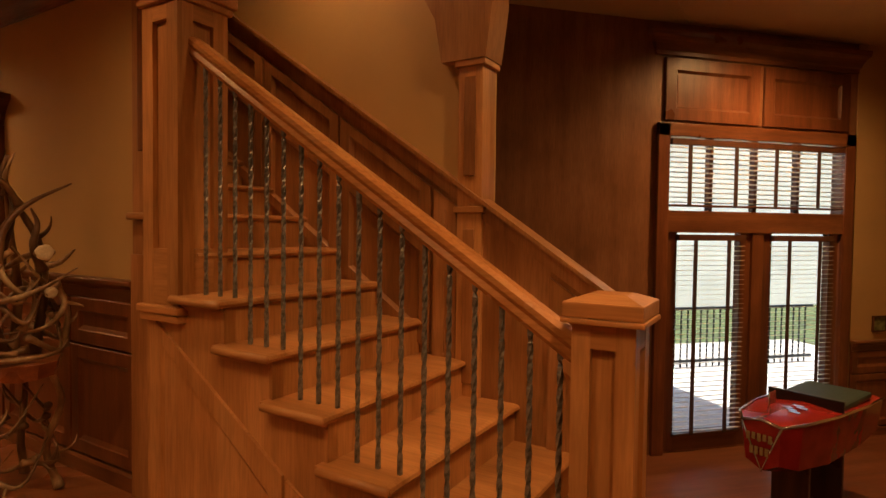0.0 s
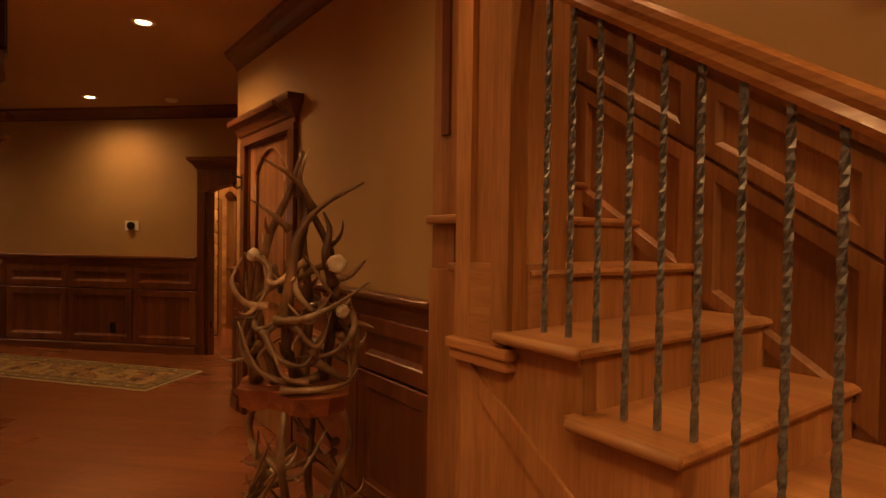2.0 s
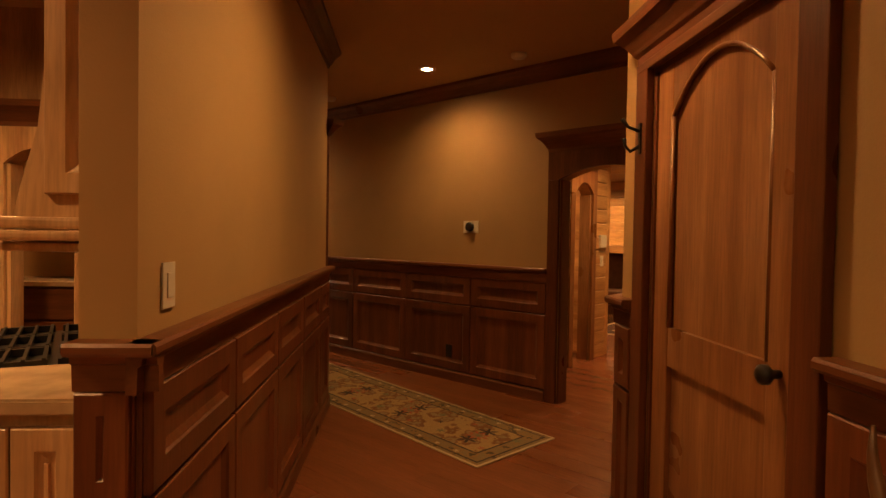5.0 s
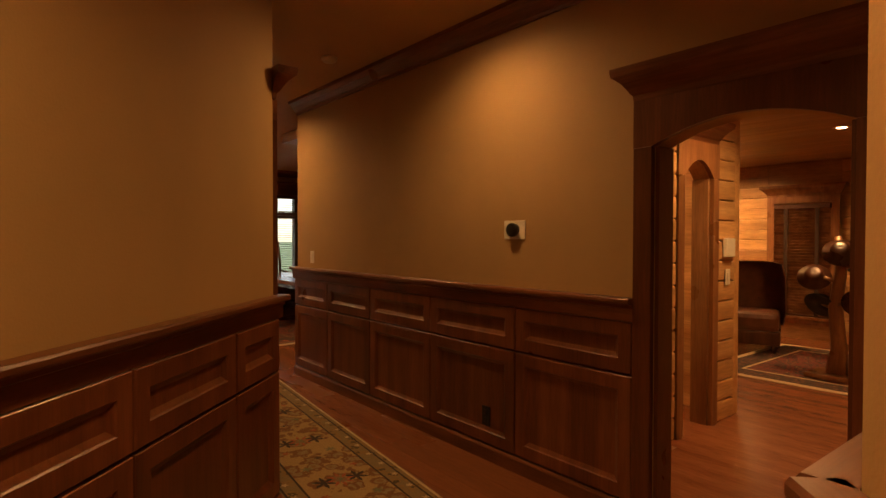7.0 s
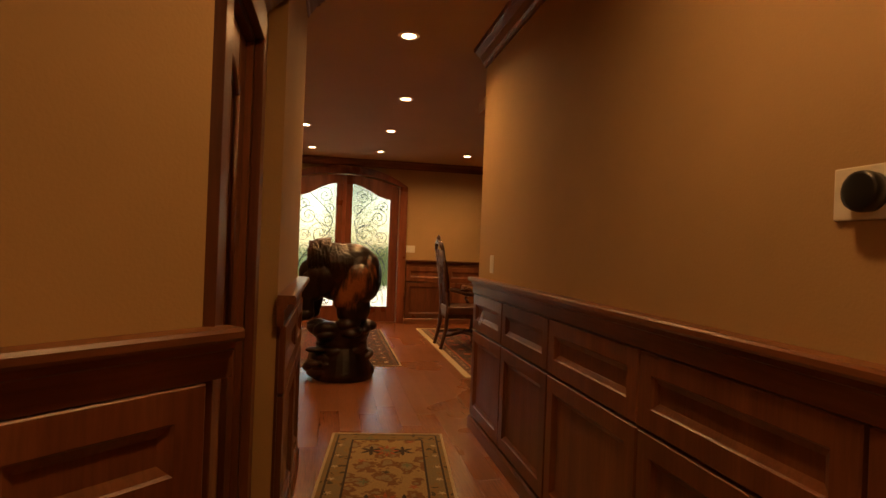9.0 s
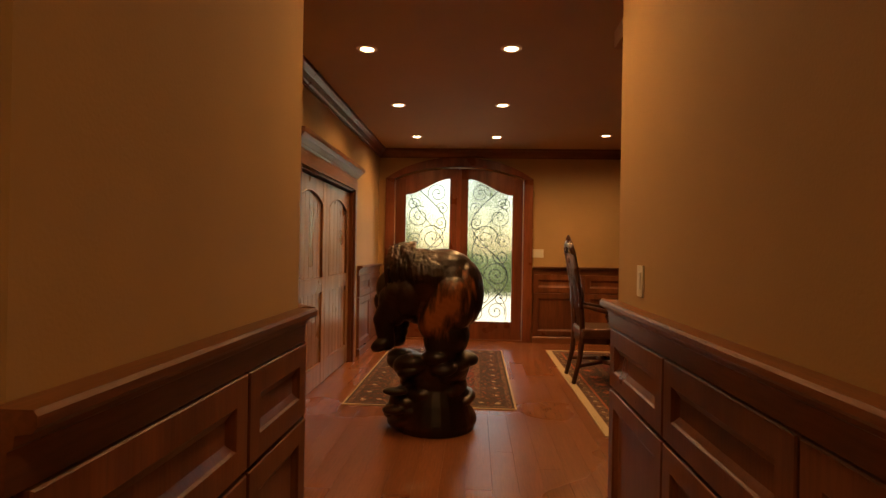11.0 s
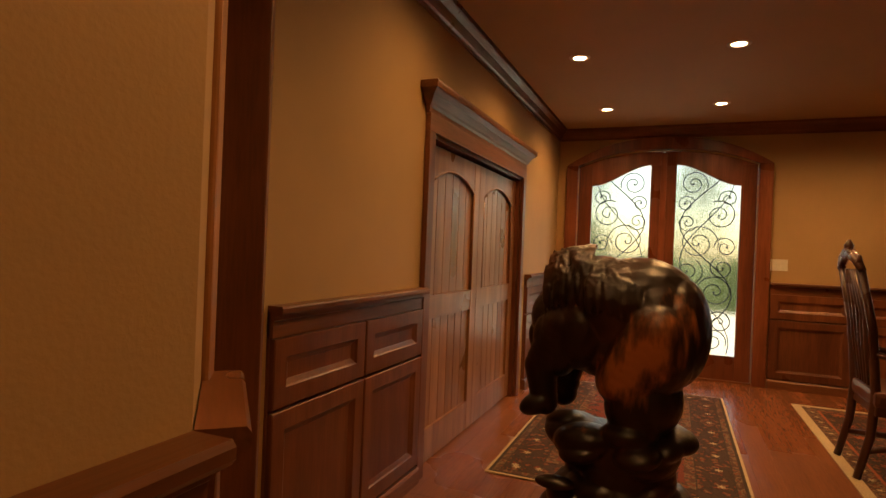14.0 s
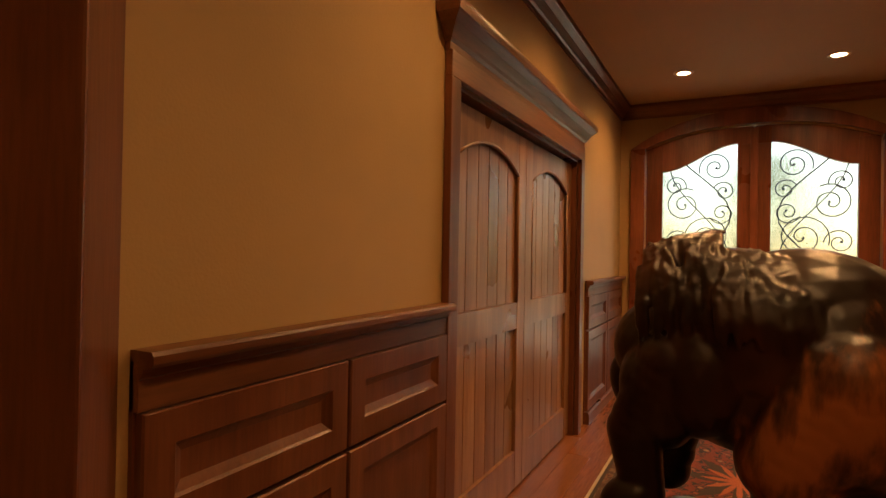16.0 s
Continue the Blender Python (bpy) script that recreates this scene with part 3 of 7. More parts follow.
def entrance_leaf(x0, x1, mirror):
    w, h = x1 - x0, 2.31
    root = holder("entrance_door", fm @ pose(x0, -0.09, 0.02), "closed red-brown entrance door with a scrolled iron glass pane", "front door", "entrance double doors")
    out, inn = (0.15, 0.13)
    gx0, gx1 = (inn, w - out) if mirror else (out, w - inn)
    zb, zside, zmid = 0.25, 2.06, 2.29

    def top(x):
        f = (x - gx0) / (gx1 - gx0)
        f = f if not mirror else 1 - f
        s = f * f * (3 - 2 * f)
        return zside + (zmid - zside) * s

    def leaf_top(x):
        X = x0 + x
        return 2.28 + 0.17 * (1 - abs(2 * (X - FX0) / (FX1 - FX0) - 1) ** 2.4) - 0.012

    part("stile", boxes((0.003, 0, 0, gx0, 0.06, 2.28), bevel=0.003), M_CHERRY, root)
    part("stile", boxes((gx1, 0, 0, w - 0.003, 0.06, 2.28), bevel=0.003), M_CHERRY, root)
    part("bottom_rail", boxes((gx0, 0.002, 0, gx1, 0.058, zb)), M_CHERRY, root)
    n = 16
    bm = bmesh.new()
    xs = [gx0 + (gx1 - gx0) * k / n for k in range(n + 1)]
    q = [[bm.verts.new((x, y, fn(x))) for x in xs] for fn in (top, lambda x: max(leaf_top(x), top(x) + 0.03)) for y in (0.002, 0.058)]
    for a, b in ((q[0], q[1]), (q[2], q[3]), (q[1], q[3]), (q[0], q[2])):
        for k in range(n):
            bm.faces.new((a[k], a[k + 1], b[k + 1], b[k]))
    bmesh.ops.recalc_face_normals(bm, faces=bm.faces)
    part("top_rail", bm, M_CHERRY, root)
    bm = bmesh.new()
    for xa, xb in ((0.003, gx0), (gx1, w - 0.003)):
        q = [[bm.verts.new((x, y, z)) for x, z in ((xa, 2.27), (xb, 2.27), (xb, max(2.275, leaf_top(xb))), (xa, max(2.275, leaf_top(xa))))] for y in (0.002, 0.058)]
        bm.faces.new(q[0]), bm.faces.new(q[1])
        for k in range(4):
            bm.faces.new((q[0][k], q[0][(k + 1) % 4], q[1][(k + 1) % 4], q[1][k]))
    bmesh.ops.recalc_face_normals(bm, faces=bm.faces)
    part("stile_top", bm, M_CHERRY, root)
    bm = bmesh.new()
    for k in range(n):
        a, b = xs[k], xs[k + 1]
        vs = [bm.verts.new(c) for c in ((a, 0.028, zb), (b, 0.028, zb), (b, 0.028, top(b)), (a, 0.028, top(a)))]
        bm.faces.new(vs)
    bmesh.ops.remove_doubles(bm, verts=bm.verts, dist=1e-5)
    ext = bmesh.ops.extrude_face_region(bm, geom=list(bm.faces))["geom"]
    for v in ext:
        if isinstance(v, bmesh.types.BMVert):
            v.co.y -= 0.006
    bmesh.ops.recalc_face_normals(bm, faces=bm.faces)
    pane = part("pane", bm, M_GLASS, root, "wavy textured glass")
    pane.visible_shadow = False
    # iron scrolls
    W = gx1 - gx0
    sx = (lambda f: gx0 + f * W) if not mirror else (lambda f: gx1 - f * W)
    sg = 1 if not mirror else -1
    y = 0.045
    specs = [(0.72, 2.08, 0.13, 200, 620, -1), (0.18, 1.92, 0.085, -20, 560, 1), (0.83, 1.86, 0.08, 160, 540, -1), (0.30, 1.74, 0.15, 60, 640, 1), (0.80, 1.66, 0.09, 200, 560, 1),
             (0.62, 1.44, 0.19, 200, 680, -1), (0.2, 1.40, 0.10, 0, 560, 1), (0.24, 1.18, 0.11, 60, 560, -1), (0.76, 1.12, 0.14, 120, 620, 1), (0.34, 0.92, 0.17, 0, 660, 1),
             (0.80, 0.86, 0.10, 180, 560, -1), (0.68, 0.64, 0.16, 90, 640, -1), (0.25, 0.60, 0.11, 40, 560, 1), (0.34, 0.40, 0.12, 200, 580, -1), (0.80, 0.36, 0.09, 120, 540, 1)]
    for f, z, r, a0, turn, sense in specs:
        a = math.radians(a0) if sg > 0 else math.pi - math.radians(a0)
        pts = scroll(sx(f), z, min(r, W * 0.42), a, math.radians(turn), sense * sg, y)
        part("iron_scroll", tube(bmesh.new(), pts, 0.0055, 5), M_SCROLL, root, smooth=True)
        part("scroll_leaf", tube(bmesh.new(), [pts[-1], (pts[-1][0], y, pts[-1][2] + 0.02)], [0.014, 0.004], 6), M_SCROLL, root, smooth=True)
    stem = [(sx(0.5 + 0.42 * math.sin(2.1 + k * 0.42)), y, zb + 0.02 + k * 0.1) for k in range(20)]
    part("iron_stem", tube(bmesh.new(), stem, 0.006, 5), M_SCROLL, root, smooth=True)
    stem = [(sx(0.5 - 0.40 * math.sin(1.2 + k * 0.36)), y, zb + 0.02 + k * 0.1) for k in range(19)]
    part("iron_stem", tube(bmesh.new(), stem, 0.005, 5), M_SCROLL, root, smooth=True)
    return root


FMID = (FX0 + FX1) / 2
entrance_leaf(FX0 + 0.004, FMID - 0.002, False)
entrance_leaf(FMID + 0.002, FX1 - 0.004, True)
part("astragal", boxes((FMID - 0.03, -0.028, 0.02, FMID + 0.03, -0.012, 2.44), bevel=0.004), M_CHERRY, fc)

# ---- the stair ----
RISE, RUN, U6 = 0.178, 0.274, -0.25
st = holder("staircase", Matrix.Translation((0, 0, 0)) @ pose(0, 0, 0, 0, 0, -45), "honey-coloured wooden staircase with an open side and nosed treads", "staircase")


def nose(k):
    return U6 + RUN * (6 - k)


TREAD = [(0, -0.034), (0.0, 0), (0.30, 0), (0.318, -0.006), (0.324, -0.017), (0.318, -0.028), (0.30, -0.034)]
for k in range(1, 14):
    u, z = nose(k), RISE * k
    v0 = V_S - 0.045 if k < 7 else (V_S + 0.06 if k < 8 else V_A - 0.02 if k < 9 else V_A + 0.02)
    bm = bmesh.new()
    a = [bm.verts.new((u - 0.324 + d, v0, z + h)) for d, h in TREAD]
    b = [bm.verts.new((u - 0.324 + d, V_K - 0.004, z + h)) for d, h in TREAD]
    for i in range(len(TREAD)):
        j = (i + 1) % len(TREAD)
        bm.faces.new((a[i], a[j], b[j], b[i]))
    bm.faces.new(list(reversed(a))), bm.faces.new(b)
    bmesh.ops.recalc_face_normals(bm, faces=bm.faces)
    part("tread", bm, M_STAIR_X, st)
    if k < 7:
        part("tread_return", tube(bmesh.new(), [(u - 0.31, V_S - 0.046, z - 0.017), (u - 0.006, V_S - 0.046, z - 0.017)], 0.017, 8), M_STAIR_X, st, smooth=True)
        part("tread_moulding", boxes((u - 0.30, V_S - 0.018, z - 0.056, u - 0.03, V_S - 0.002, z - 0.036)), M_STAIR_X, st)
    part("riser", boxes((u - 0.045, v0 + 0.04, z - RISE, u - 0.027, V_K - 0.004, z - 0.034)), M_STAIR, st)
# closed side under the steps
bm = bmesh.new()
outl = [(nose(1) - 0.03, 0.0)]
for k in range(1, 8):
    outl += [(nose(k) - 0.03, RISE * k - 0.035), (max(-0.80, nose(k + 1) - 0.03), RISE * k - 0.035)]
outl += [(outl[-1][0], 0.0)]
f = [bm.verts.new((u, V_S, z)) for u, z in outl]
g = [bm.verts.new((u, V_S + 0.05, z)) for u, z in outl]
bm.faces.new(f), bm.faces.new(list(reversed(g)))
for k in range(len(f)):
    j = (k + 1) % len(f)
    bm.faces.new((f[k], f[j], g[j], g[k]))
bmesh.ops.recalc_face_normals(bm, faces=bm.faces)
bmesh.ops.triangulate(bm, faces=[q for q in bm.faces if len(q.verts) > 4])
part("stringer", bm, M_STAIR, st, "honey-coloured skirt board")
# raised skirt below a slanting joint: panels with stiles under it
SL = RISE / RUN
zline = lambda u: 0.97 - SL * (u + 0.73)
for a, b in ((-0.76, 0.055), (0.075, 0.72)):
    bm = bmesh.new()
    for ins, y0, y1 in ((0.0, V_S - 0.014, V_S),):
        q = [(a, 0.02), (b, 0.02), (b, max(0.05, zline(b) - 0.02)), (a, zline(a) - 0.02)]
        cx, cz = sum(p[0] for p in q) / 4, sum(p[1] for p in q) / 4
        inner = [(p[0] + (0.075 if p[0] < cx else -0.075), p[1] + (0.09 if p[1] < 0.1 else -0.095 - (0.02 if p[0] < cx else -0.02))) for p in q]
        rings = [[bm.verts.new((x, yy, z)) for x, z in rr] for rr, yy in ((q, V_S + 0.001), (q, V_S - 0.014), (inner, V_S - 0.014), ([(x + (0.015 if x < cx else -0.015), z + (0.015 if z < 0.2 else -0.018)) for x, z in inner], V_S - 0.002))]
        for r0, r1 in zip(rings, rings[1:]):
            for i in range(4):
                bm.faces.new((r0[i], r0[(i + 1) % 4], r1[(i + 1) % 4], r1[i]))
        bm.faces.new(rings[-1])
    bmesh.ops.recalc_face_normals(bm, faces=bm.faces)
    part("side_panel", bm, M_STAIR, st)

# tall post that carries the rail
PW = 0.245
pu, pv = -0.655, V_S - 0.03 + PW / 2


def fluted_post(name, w, z0, z1, sunk, label, at):
    """A square post with a sunk panel on each side: a core, and stiles and rails laid round it."""
    d, s = 0.022, 0.3 * w
    c = w / 2 - d
    core = part(name, boxes((-c, -c, z0, c, c, z1)), M_STAIR, st, label, at=at)
    for a in range(4):
        turn = pose(0, 0, 0, 0, 0, 90 * a)
        e = d * (a % 2)
        for x0, x1 in ((-w / 2 + e, -w / 2 + s), (w / 2 - s, w / 2 - e)):
            part("stile", boxes((x0, -w / 2, z0 + 0.001, x1, -c, z1 - 0.001)), M_STAIR, core, at=turn)
        for h0, h1 in ((z0 + 0.001, sunk[0]), (sunk[1], z1 - 0.001)):
            part("rail", boxes((-w / 2 + s, -w / 2 + 0.001, h0, w / 2 - s, -c, h1)), M_STAIR_X, core, at=turn)
    return core


fluted_post("post", PW, 1.02, 2.72, (1.26, 2.22), "tall square post with sunk panels", pose(pu, pv, 0))
part("post_base", boxes((pu - 0.145, pv - 0.145, 0.985, pu + 0.145, pv + 0.145, 1.02), (pu - 0.135, pv - 0.135, 0.95, pu + 0.135, pv + 0.135, 0.985), bevel=0.008), M_STAIR_X, st)
part("post_capital", boxes((pu - 0.14, pv - 0.14, 2.29, pu + 0.14, pv + 0.14, 2.32), (pu - 0.155, pv - 0.155, 2.32, pu + 0.155, pv + 0.155, 2.37), bevel=0.008), M_STAIR_X, st)
# end post of the passage wall, beyond the gap
# Same alder as the stair; darker wood on post, board and riser paints its shadow.
part("half_post", boxes((-1.15, V_A - 0.05, 1.42, -0.97, V_A + 0.3, 2.72), bevel=0.005), M_SW, st)
part("half_post_panel", boxes((-1.085, V_A - 0.062, 1.72, -1.035, V_A - 0.048, 2.5), bevel=0.004), M_DARK, st)
part("wall_end_board", boxes((-1.15, V_A - 0.06, 0, -0.76, V_A + 0.02, RISE * 7 - 0.03), bevel=0.003), M_SW, st)
part("landing_riser", boxes((-1.14, V_A - 0.055, RISE * 7 - 0.03, -1.0, V_A + 0.06, 1.385), bevel=0.003), M_SW, st)
part("landing_nosing", boxes((-1.13, V_A - 0.1, 1.385, -0.93, V_A + 0.1, 1.42), bevel=0.012), M_STAIR_X, st)
part("landing_nosing", boxes((-0.99, V_A - 0.1, 1.21, -0.79, V_A + 0.1, 1.246), bevel=0.012), M_STAIR_X, st)
# newel
NU, NW = 1.225, 0.165
nv = V_S + 0.055
fluted_post("newel", NW, 0.0, 1.115, (0.32, 1.05), "square newel post with sunk panels", pose(NU, nv, 0))
part("newel_neck", boxes((NU - 0.108, nv - 0.108, 1.115, NU + 0.108, nv + 0.108, 1.13), (NU - 0.104, nv - 0.104, 1.131, NU + 0.104, nv + 0.104, 1.172), bevel=0.005), M_STAIR_X, st)
bm = bmesh.new()
lo = [bm.verts.new((NU + x, nv + y, 1.172)) for x, y in ((-.1, -.1), (.1, -.1), (.1, .1), (-.1, .1))]
hi = [bm.verts.new((NU + x, nv + y, 1.19)) for x, y in ((-.05, -.05), (.05, -.05), (.05, .05), (-.05, .05))]
bm.faces.new(hi)
for k in range(4):
    bm.faces.new((lo[k], lo[(k + 1) % 4], hi[(k + 1) % 4], hi[k]))
part("newel_cap", bm, M_STAIR_X, st)
# handrail: a moulded section run up the slope
RS = [(-0.032, -0.03), (-0.022, -0.044), (0.022, -0.044), (0.032, -0.03), (0.026, -0.012), (0.036, 0.002), (0.034, 0.018), (0.02, 0.03), (-0.02, 0.03), (-0.034, 0.018), (-0.036, 0.002), (-0.026, -0.012)]
rv = V_S + 0.055
r0, r1 = (NU - NW / 2, 1.03), (pu + PW / 2 - 0.01, 1.03 + SL * (NU - NW / 2 - pu - PW / 2 + 0.01))
bm = bmesh.new()
ra = [bm.verts.new((r0[0], rv + a, r0[1] + b * 1.2)) for a, b in RS]
rb = [bm.verts.new((r1[0], rv + a, r1[1] + b * 1.2)) for a, b in RS]
for k in range(len(RS)):
    j = (k + 1) % len(RS)
    bm.faces.new((ra[k], ra[j], rb[j], rb[k]))
bm.faces.new(ra), bm.faces.new(list(reversed(rb)))
bmesh.ops.recalc_face_normals(bm, faces=bm.faces)
M_RAIL = wood("varnished_rail", (0.36, 0.15, 0.05), (0.45, 0.2, 0.075), (0.52, 0.26, 0.1), 0, 0.22)
part("handrail", bm, M_RAIL, st, "glossy varnished moulded handrail")
# twisted iron balusters, three to a tread


def baluster(z0, z1, u):
    bm = bmesh.new()
    n = max(8, int((z1 - z0) / 0.022))
    s = 0.0068
    rings = []
    for k in range(n + 1):
        f = k / n
        z = z0 + (z1 - z0) * f
        a = math.pi / 4 + (z - z0) * 26.0 * (1 if 0.06 < f < 0.94 else 0)
        rings.append([bm.verts.new((math.cos(a + i * math.pi / 2) * s * 1.414, math.sin(a + i * math.pi / 2) * s * 1.414, z)) for i in range(4)])
    for a, b in zip(rings, rings[1:]):
        for i in range(4):
            bm.faces.new((a[i], a[(i + 1) % 4], b[(i + 1) % 4], b[i]))
    return bm


for k in range(1, 7):
    for j in range(3):
        u = nose(k) - 0.035 - j * RUN / 3
        if u > NU - 0.13 or u < pu + PW / 2:
            continue
        z1 = r0[1] + SL * (r0[0] - u) - 0.03
        part("baluster", baluster(RISE * k - 0.002, z1, u), M_IRON, st, "twisted dark iron", at=pose(u, rv, 0))
for u in (-0.83, -0.9):
    part("baluster", baluster(RISE * 7, 2.7, u), M_IRON, st, "twisted dark iron", at=pose(u, rv + 0.05, 0))

# wall behind the stair with a slanting wainscot
wall("wall_stair", P(0.36, V_K), P(-3.9, V_K), z1=3.45, label="tan plastered wall rising over the staircase")
wall("wall_stair_back", P(-3.85, V_K + 0.1), P(-3.85, V_A + 0.13), z0=0.0, z1=3.45, label="tan plastered end wall of the stairwell")
# Three unseen pieces, added to seal the gaps between the ceilings against the sky.
wall("wall_stair_front", P(0.75, V_S - 0.02), P(-1.05, V_S - 0.02), z0=CEIL, z1=3.45, thick=0.1, label="unseen band added above the stair opening against sky light")
wall("wall_stair_inner", P(-1.0, V_A + 0.12), P(-3.9, V_A + 0.12), z0=CEIL, z1=3.45, thick=0.1, label="unseen upper inner wall added to the stairwell against sky light")
wall("wall_hall_header", P(0.75, V_S), P(0.75, -5.0), z0=CEIL, z1=3.45, thick=0.1, label="unseen header added between low and high ceiling against sky light")
sm = pose(0, 0, 0, 0, 0, -45)
sw = holder("wainscot_stair", sm, "honey-brown panelled wainscot that climbs with the stair", "wainscot", kind="structure")
capz = lambda u: 1.15 - SL * 1.03 * (u - 0.90)


def slant(u0, u1, zl, zh, y0, y1):
    bm = bmesh.new()
    q = [(u0, zl(u0)), (u1, zl(u1)), (u1, zh(u1)), (u0, zh(u0))]
    f = [bm.verts.new((u, y0, z)) for u, z in q]
    g = [bm.verts.new((u, y1, z)) for u, z in q]
    bm.faces.new(f), bm.faces.new(list(reversed(g)))
    for k in range(4):
        bm.faces.new((f[k], f[(k + 1) % 4], g[(k + 1) % 4], g[k]))
    bmesh.ops.recalc_face_normals(bm, faces=bm.faces)
    return bm


part("backing", slant(-2.6, 1.0, lambda u: max(-0.02, capz(u) - 1.25), lambda u: capz(u) - 0.02, V_K - 0.014, V_K + 0.0), M_SW, sw)
part("cap_rail", slant(-2.6, 1.13, lambda u: capz(u) - 0.022, lambda u: capz(u), V_K - 0.06, V_K + 0.06), M_SW, sw)
part("cap_frieze", slant(-2.6, 1.0, lambda u: capz(u) - 0.1, lambda u: capz(u) - 0.024, V_K - 0.03, V_K - 0.015), M_SW, sw)
u = -2.4
while u < 1.0:
    w = 0.62
    for lowest, highest in ((0.98, 0.44), (0.42, 0.13)):
        q0, q1 = u + 0.012, u + w - 0.012
        if q1 > 0.22 and q0 < 0.37:
            q0, q1 = (q0, 0.225) if q0 < 0.1 else (0.37, q1)
        q1, edge = min(q1, 0.99), 0.06
        bm = bmesh.new()
        rings = []
        for ins, yy in ((0, V_K - 0.015), (0, V_K - 0.034), (edge, V_K - 0.034), (edge + 0.006, V_K - 0.028), (edge + 0.022, V_K - 0.017)):
            a, b = q0 + ins, q1 - ins
            rings.append([bm.verts.new((x, yy, z)) for x, z in ((a, max(0.0, capz(a) - lowest) + ins), (b, max(0.0, capz(b) - lowest) + ins), (b, capz(b) - highest - ins), (a, capz(a) - highest - ins))])
        for x, y in zip(rings, rings[1:]):
            for i in range(4):
                bm.faces.new((x[i], x[(i + 1) % 4], y[(i + 1) % 4], y[i]))
        bm.faces.new(rings[-1])
        bmesh.ops.recalc_face_normals(bm, faces=bm.faces)
        part("panel", bm, M_SW, sw)
    u += w
knee = tagged(part("wall_stair_knee", slant(0.36, 1.0, lambda u: -0.9, lambda u: capz(u) - 0.03, V_K + 0.001, V_K + 0.05), M_SW, at=sm), "low wooden wall that closes the foot of the stair", "wall", kind="structure")
pil = holder("pilaster", sm, "pale honey wooden pilaster with sunk panels and a bracket", "pilaster", kind="structure")
part("shaft", boxes((0.23, V_K - 0.04, 0, 0.364, V_K + 0.10, 2.17), bevel=0.004), M_STAIR, pil)
for z0, z1 in ((1.62, 2.1), (0.6, 1.36)):
    part("panel", boxes((0.267, V_K - 0.048, z0, 0.327, V_K - 0.038, z1), bevel=0.003), M_SW, pil)
part("collar", boxes((0.215, V_K - 0.055, 1.44, 0.38, V_K + 0.115, 1.47), (0.215, V_K - 0.055, 2.15, 0.38, V_K + 0.115, 2.18), bevel=0.004), M_STAIR_X, pil)
bm = bmesh.new()
out = [(0.14, 2.18), (0.385, 2.18), (0.42, 2.45), (0.42, 3.45), (-0.35, 3.45), (-0.1, 2.75), (0.1, 2.4)]
f = [bm.verts.new((u, V_K - 0.06, z)) for u, z in out]
g = [bm.verts.new((u, V_K + 0.12, z)) for u, z in out]
bm.faces.new(f), bm.faces.new(list(reversed(g)))
for k in range(len(f)):
    j = (k + 1) % len(f)
    bm.faces.new((f[k], f[j], g[j], g[k]))
bmesh.ops.recalc_face_normals(bm, faces=bm.faces)
part("bracket", bm, M_STAIR, pil)

# ---- antler sculpture on its antler-legged stand ----


def horn(name, stops, low):
    m, t, b = nodes(name, 0.38)
    a = tex(t, "ShaderNodeTexNoise", 5.0, (1, 1, 1), 5)
    f = tex(t, "ShaderNodeTexNoise", 60.0, (1, 1, 0.3), 4)
    c = ramp(t, a.outputs[0], stops)
    c = mix(t, "MULTIPLY", c, ramp(t, f.outputs[0], [(0.3, (0.72,) * 3), (0.65, (1.08,) * 3)]))
    t.links.new(vary(t, c, low, 1.2), b.inputs["Base Color"])
    bump(t, b, f.outputs[0], 0.3, 0.004)
    return m


M_ANTLER = horn("antler_bone", [(0.36, (0.12, 0.06, 0.028)), (0.52, (0.28, 0.17, 0.09)), (0.68, (0.58, 0.45, 0.30))], 0.55)
M_ANTLER_DARK = horn("brown_antler_bone", [(0.34, (0.075, 0.034, 0.015)), (0.5, (0.14, 0.07, 0.033)), (0.7, (0.26, 0.15, 0.075))], 0.7)
M_DISC = plain("sawn_antler_end", (0.62, 0.54, 0.4), 0.6, 0, 0.12, 90)
M_BURL = wood("red_burl", (0.16, 0.045, 0.018), (0.27, 0.085, 0.033), (0.36, 0.13, 0.05), 0, 0.3, 0.5)
rnd = random.Random(7)


def bezier(a, b, c, d, n):
    return [a * (1 - f) ** 3 + b * 3 * f * (1 - f) ** 2 + c * 3 * f * f * (1 - f) + d * f ** 3 for f in (k / n for k in range(n + 1))]


def spline(pts, n=6):
    """A smooth line through the points."""
    p = [Vector(q) for q in pts]
    p = [p[0] * 2 - p[1]] + p + [p[-1] * 2 - p[-2]]
    out = []
    for a, b, c, d in zip(p, p[1:], p[2:], p[3:]):
        for k in range(n):
            f = k / n
            out.append(0.5 * (2 * b + (c - a) * f + (2 * a - 5 * b + 4 * c - d) * f * f + (3 * b - a - 3 * c + d) * f ** 3))
    return out + [p[-2]]


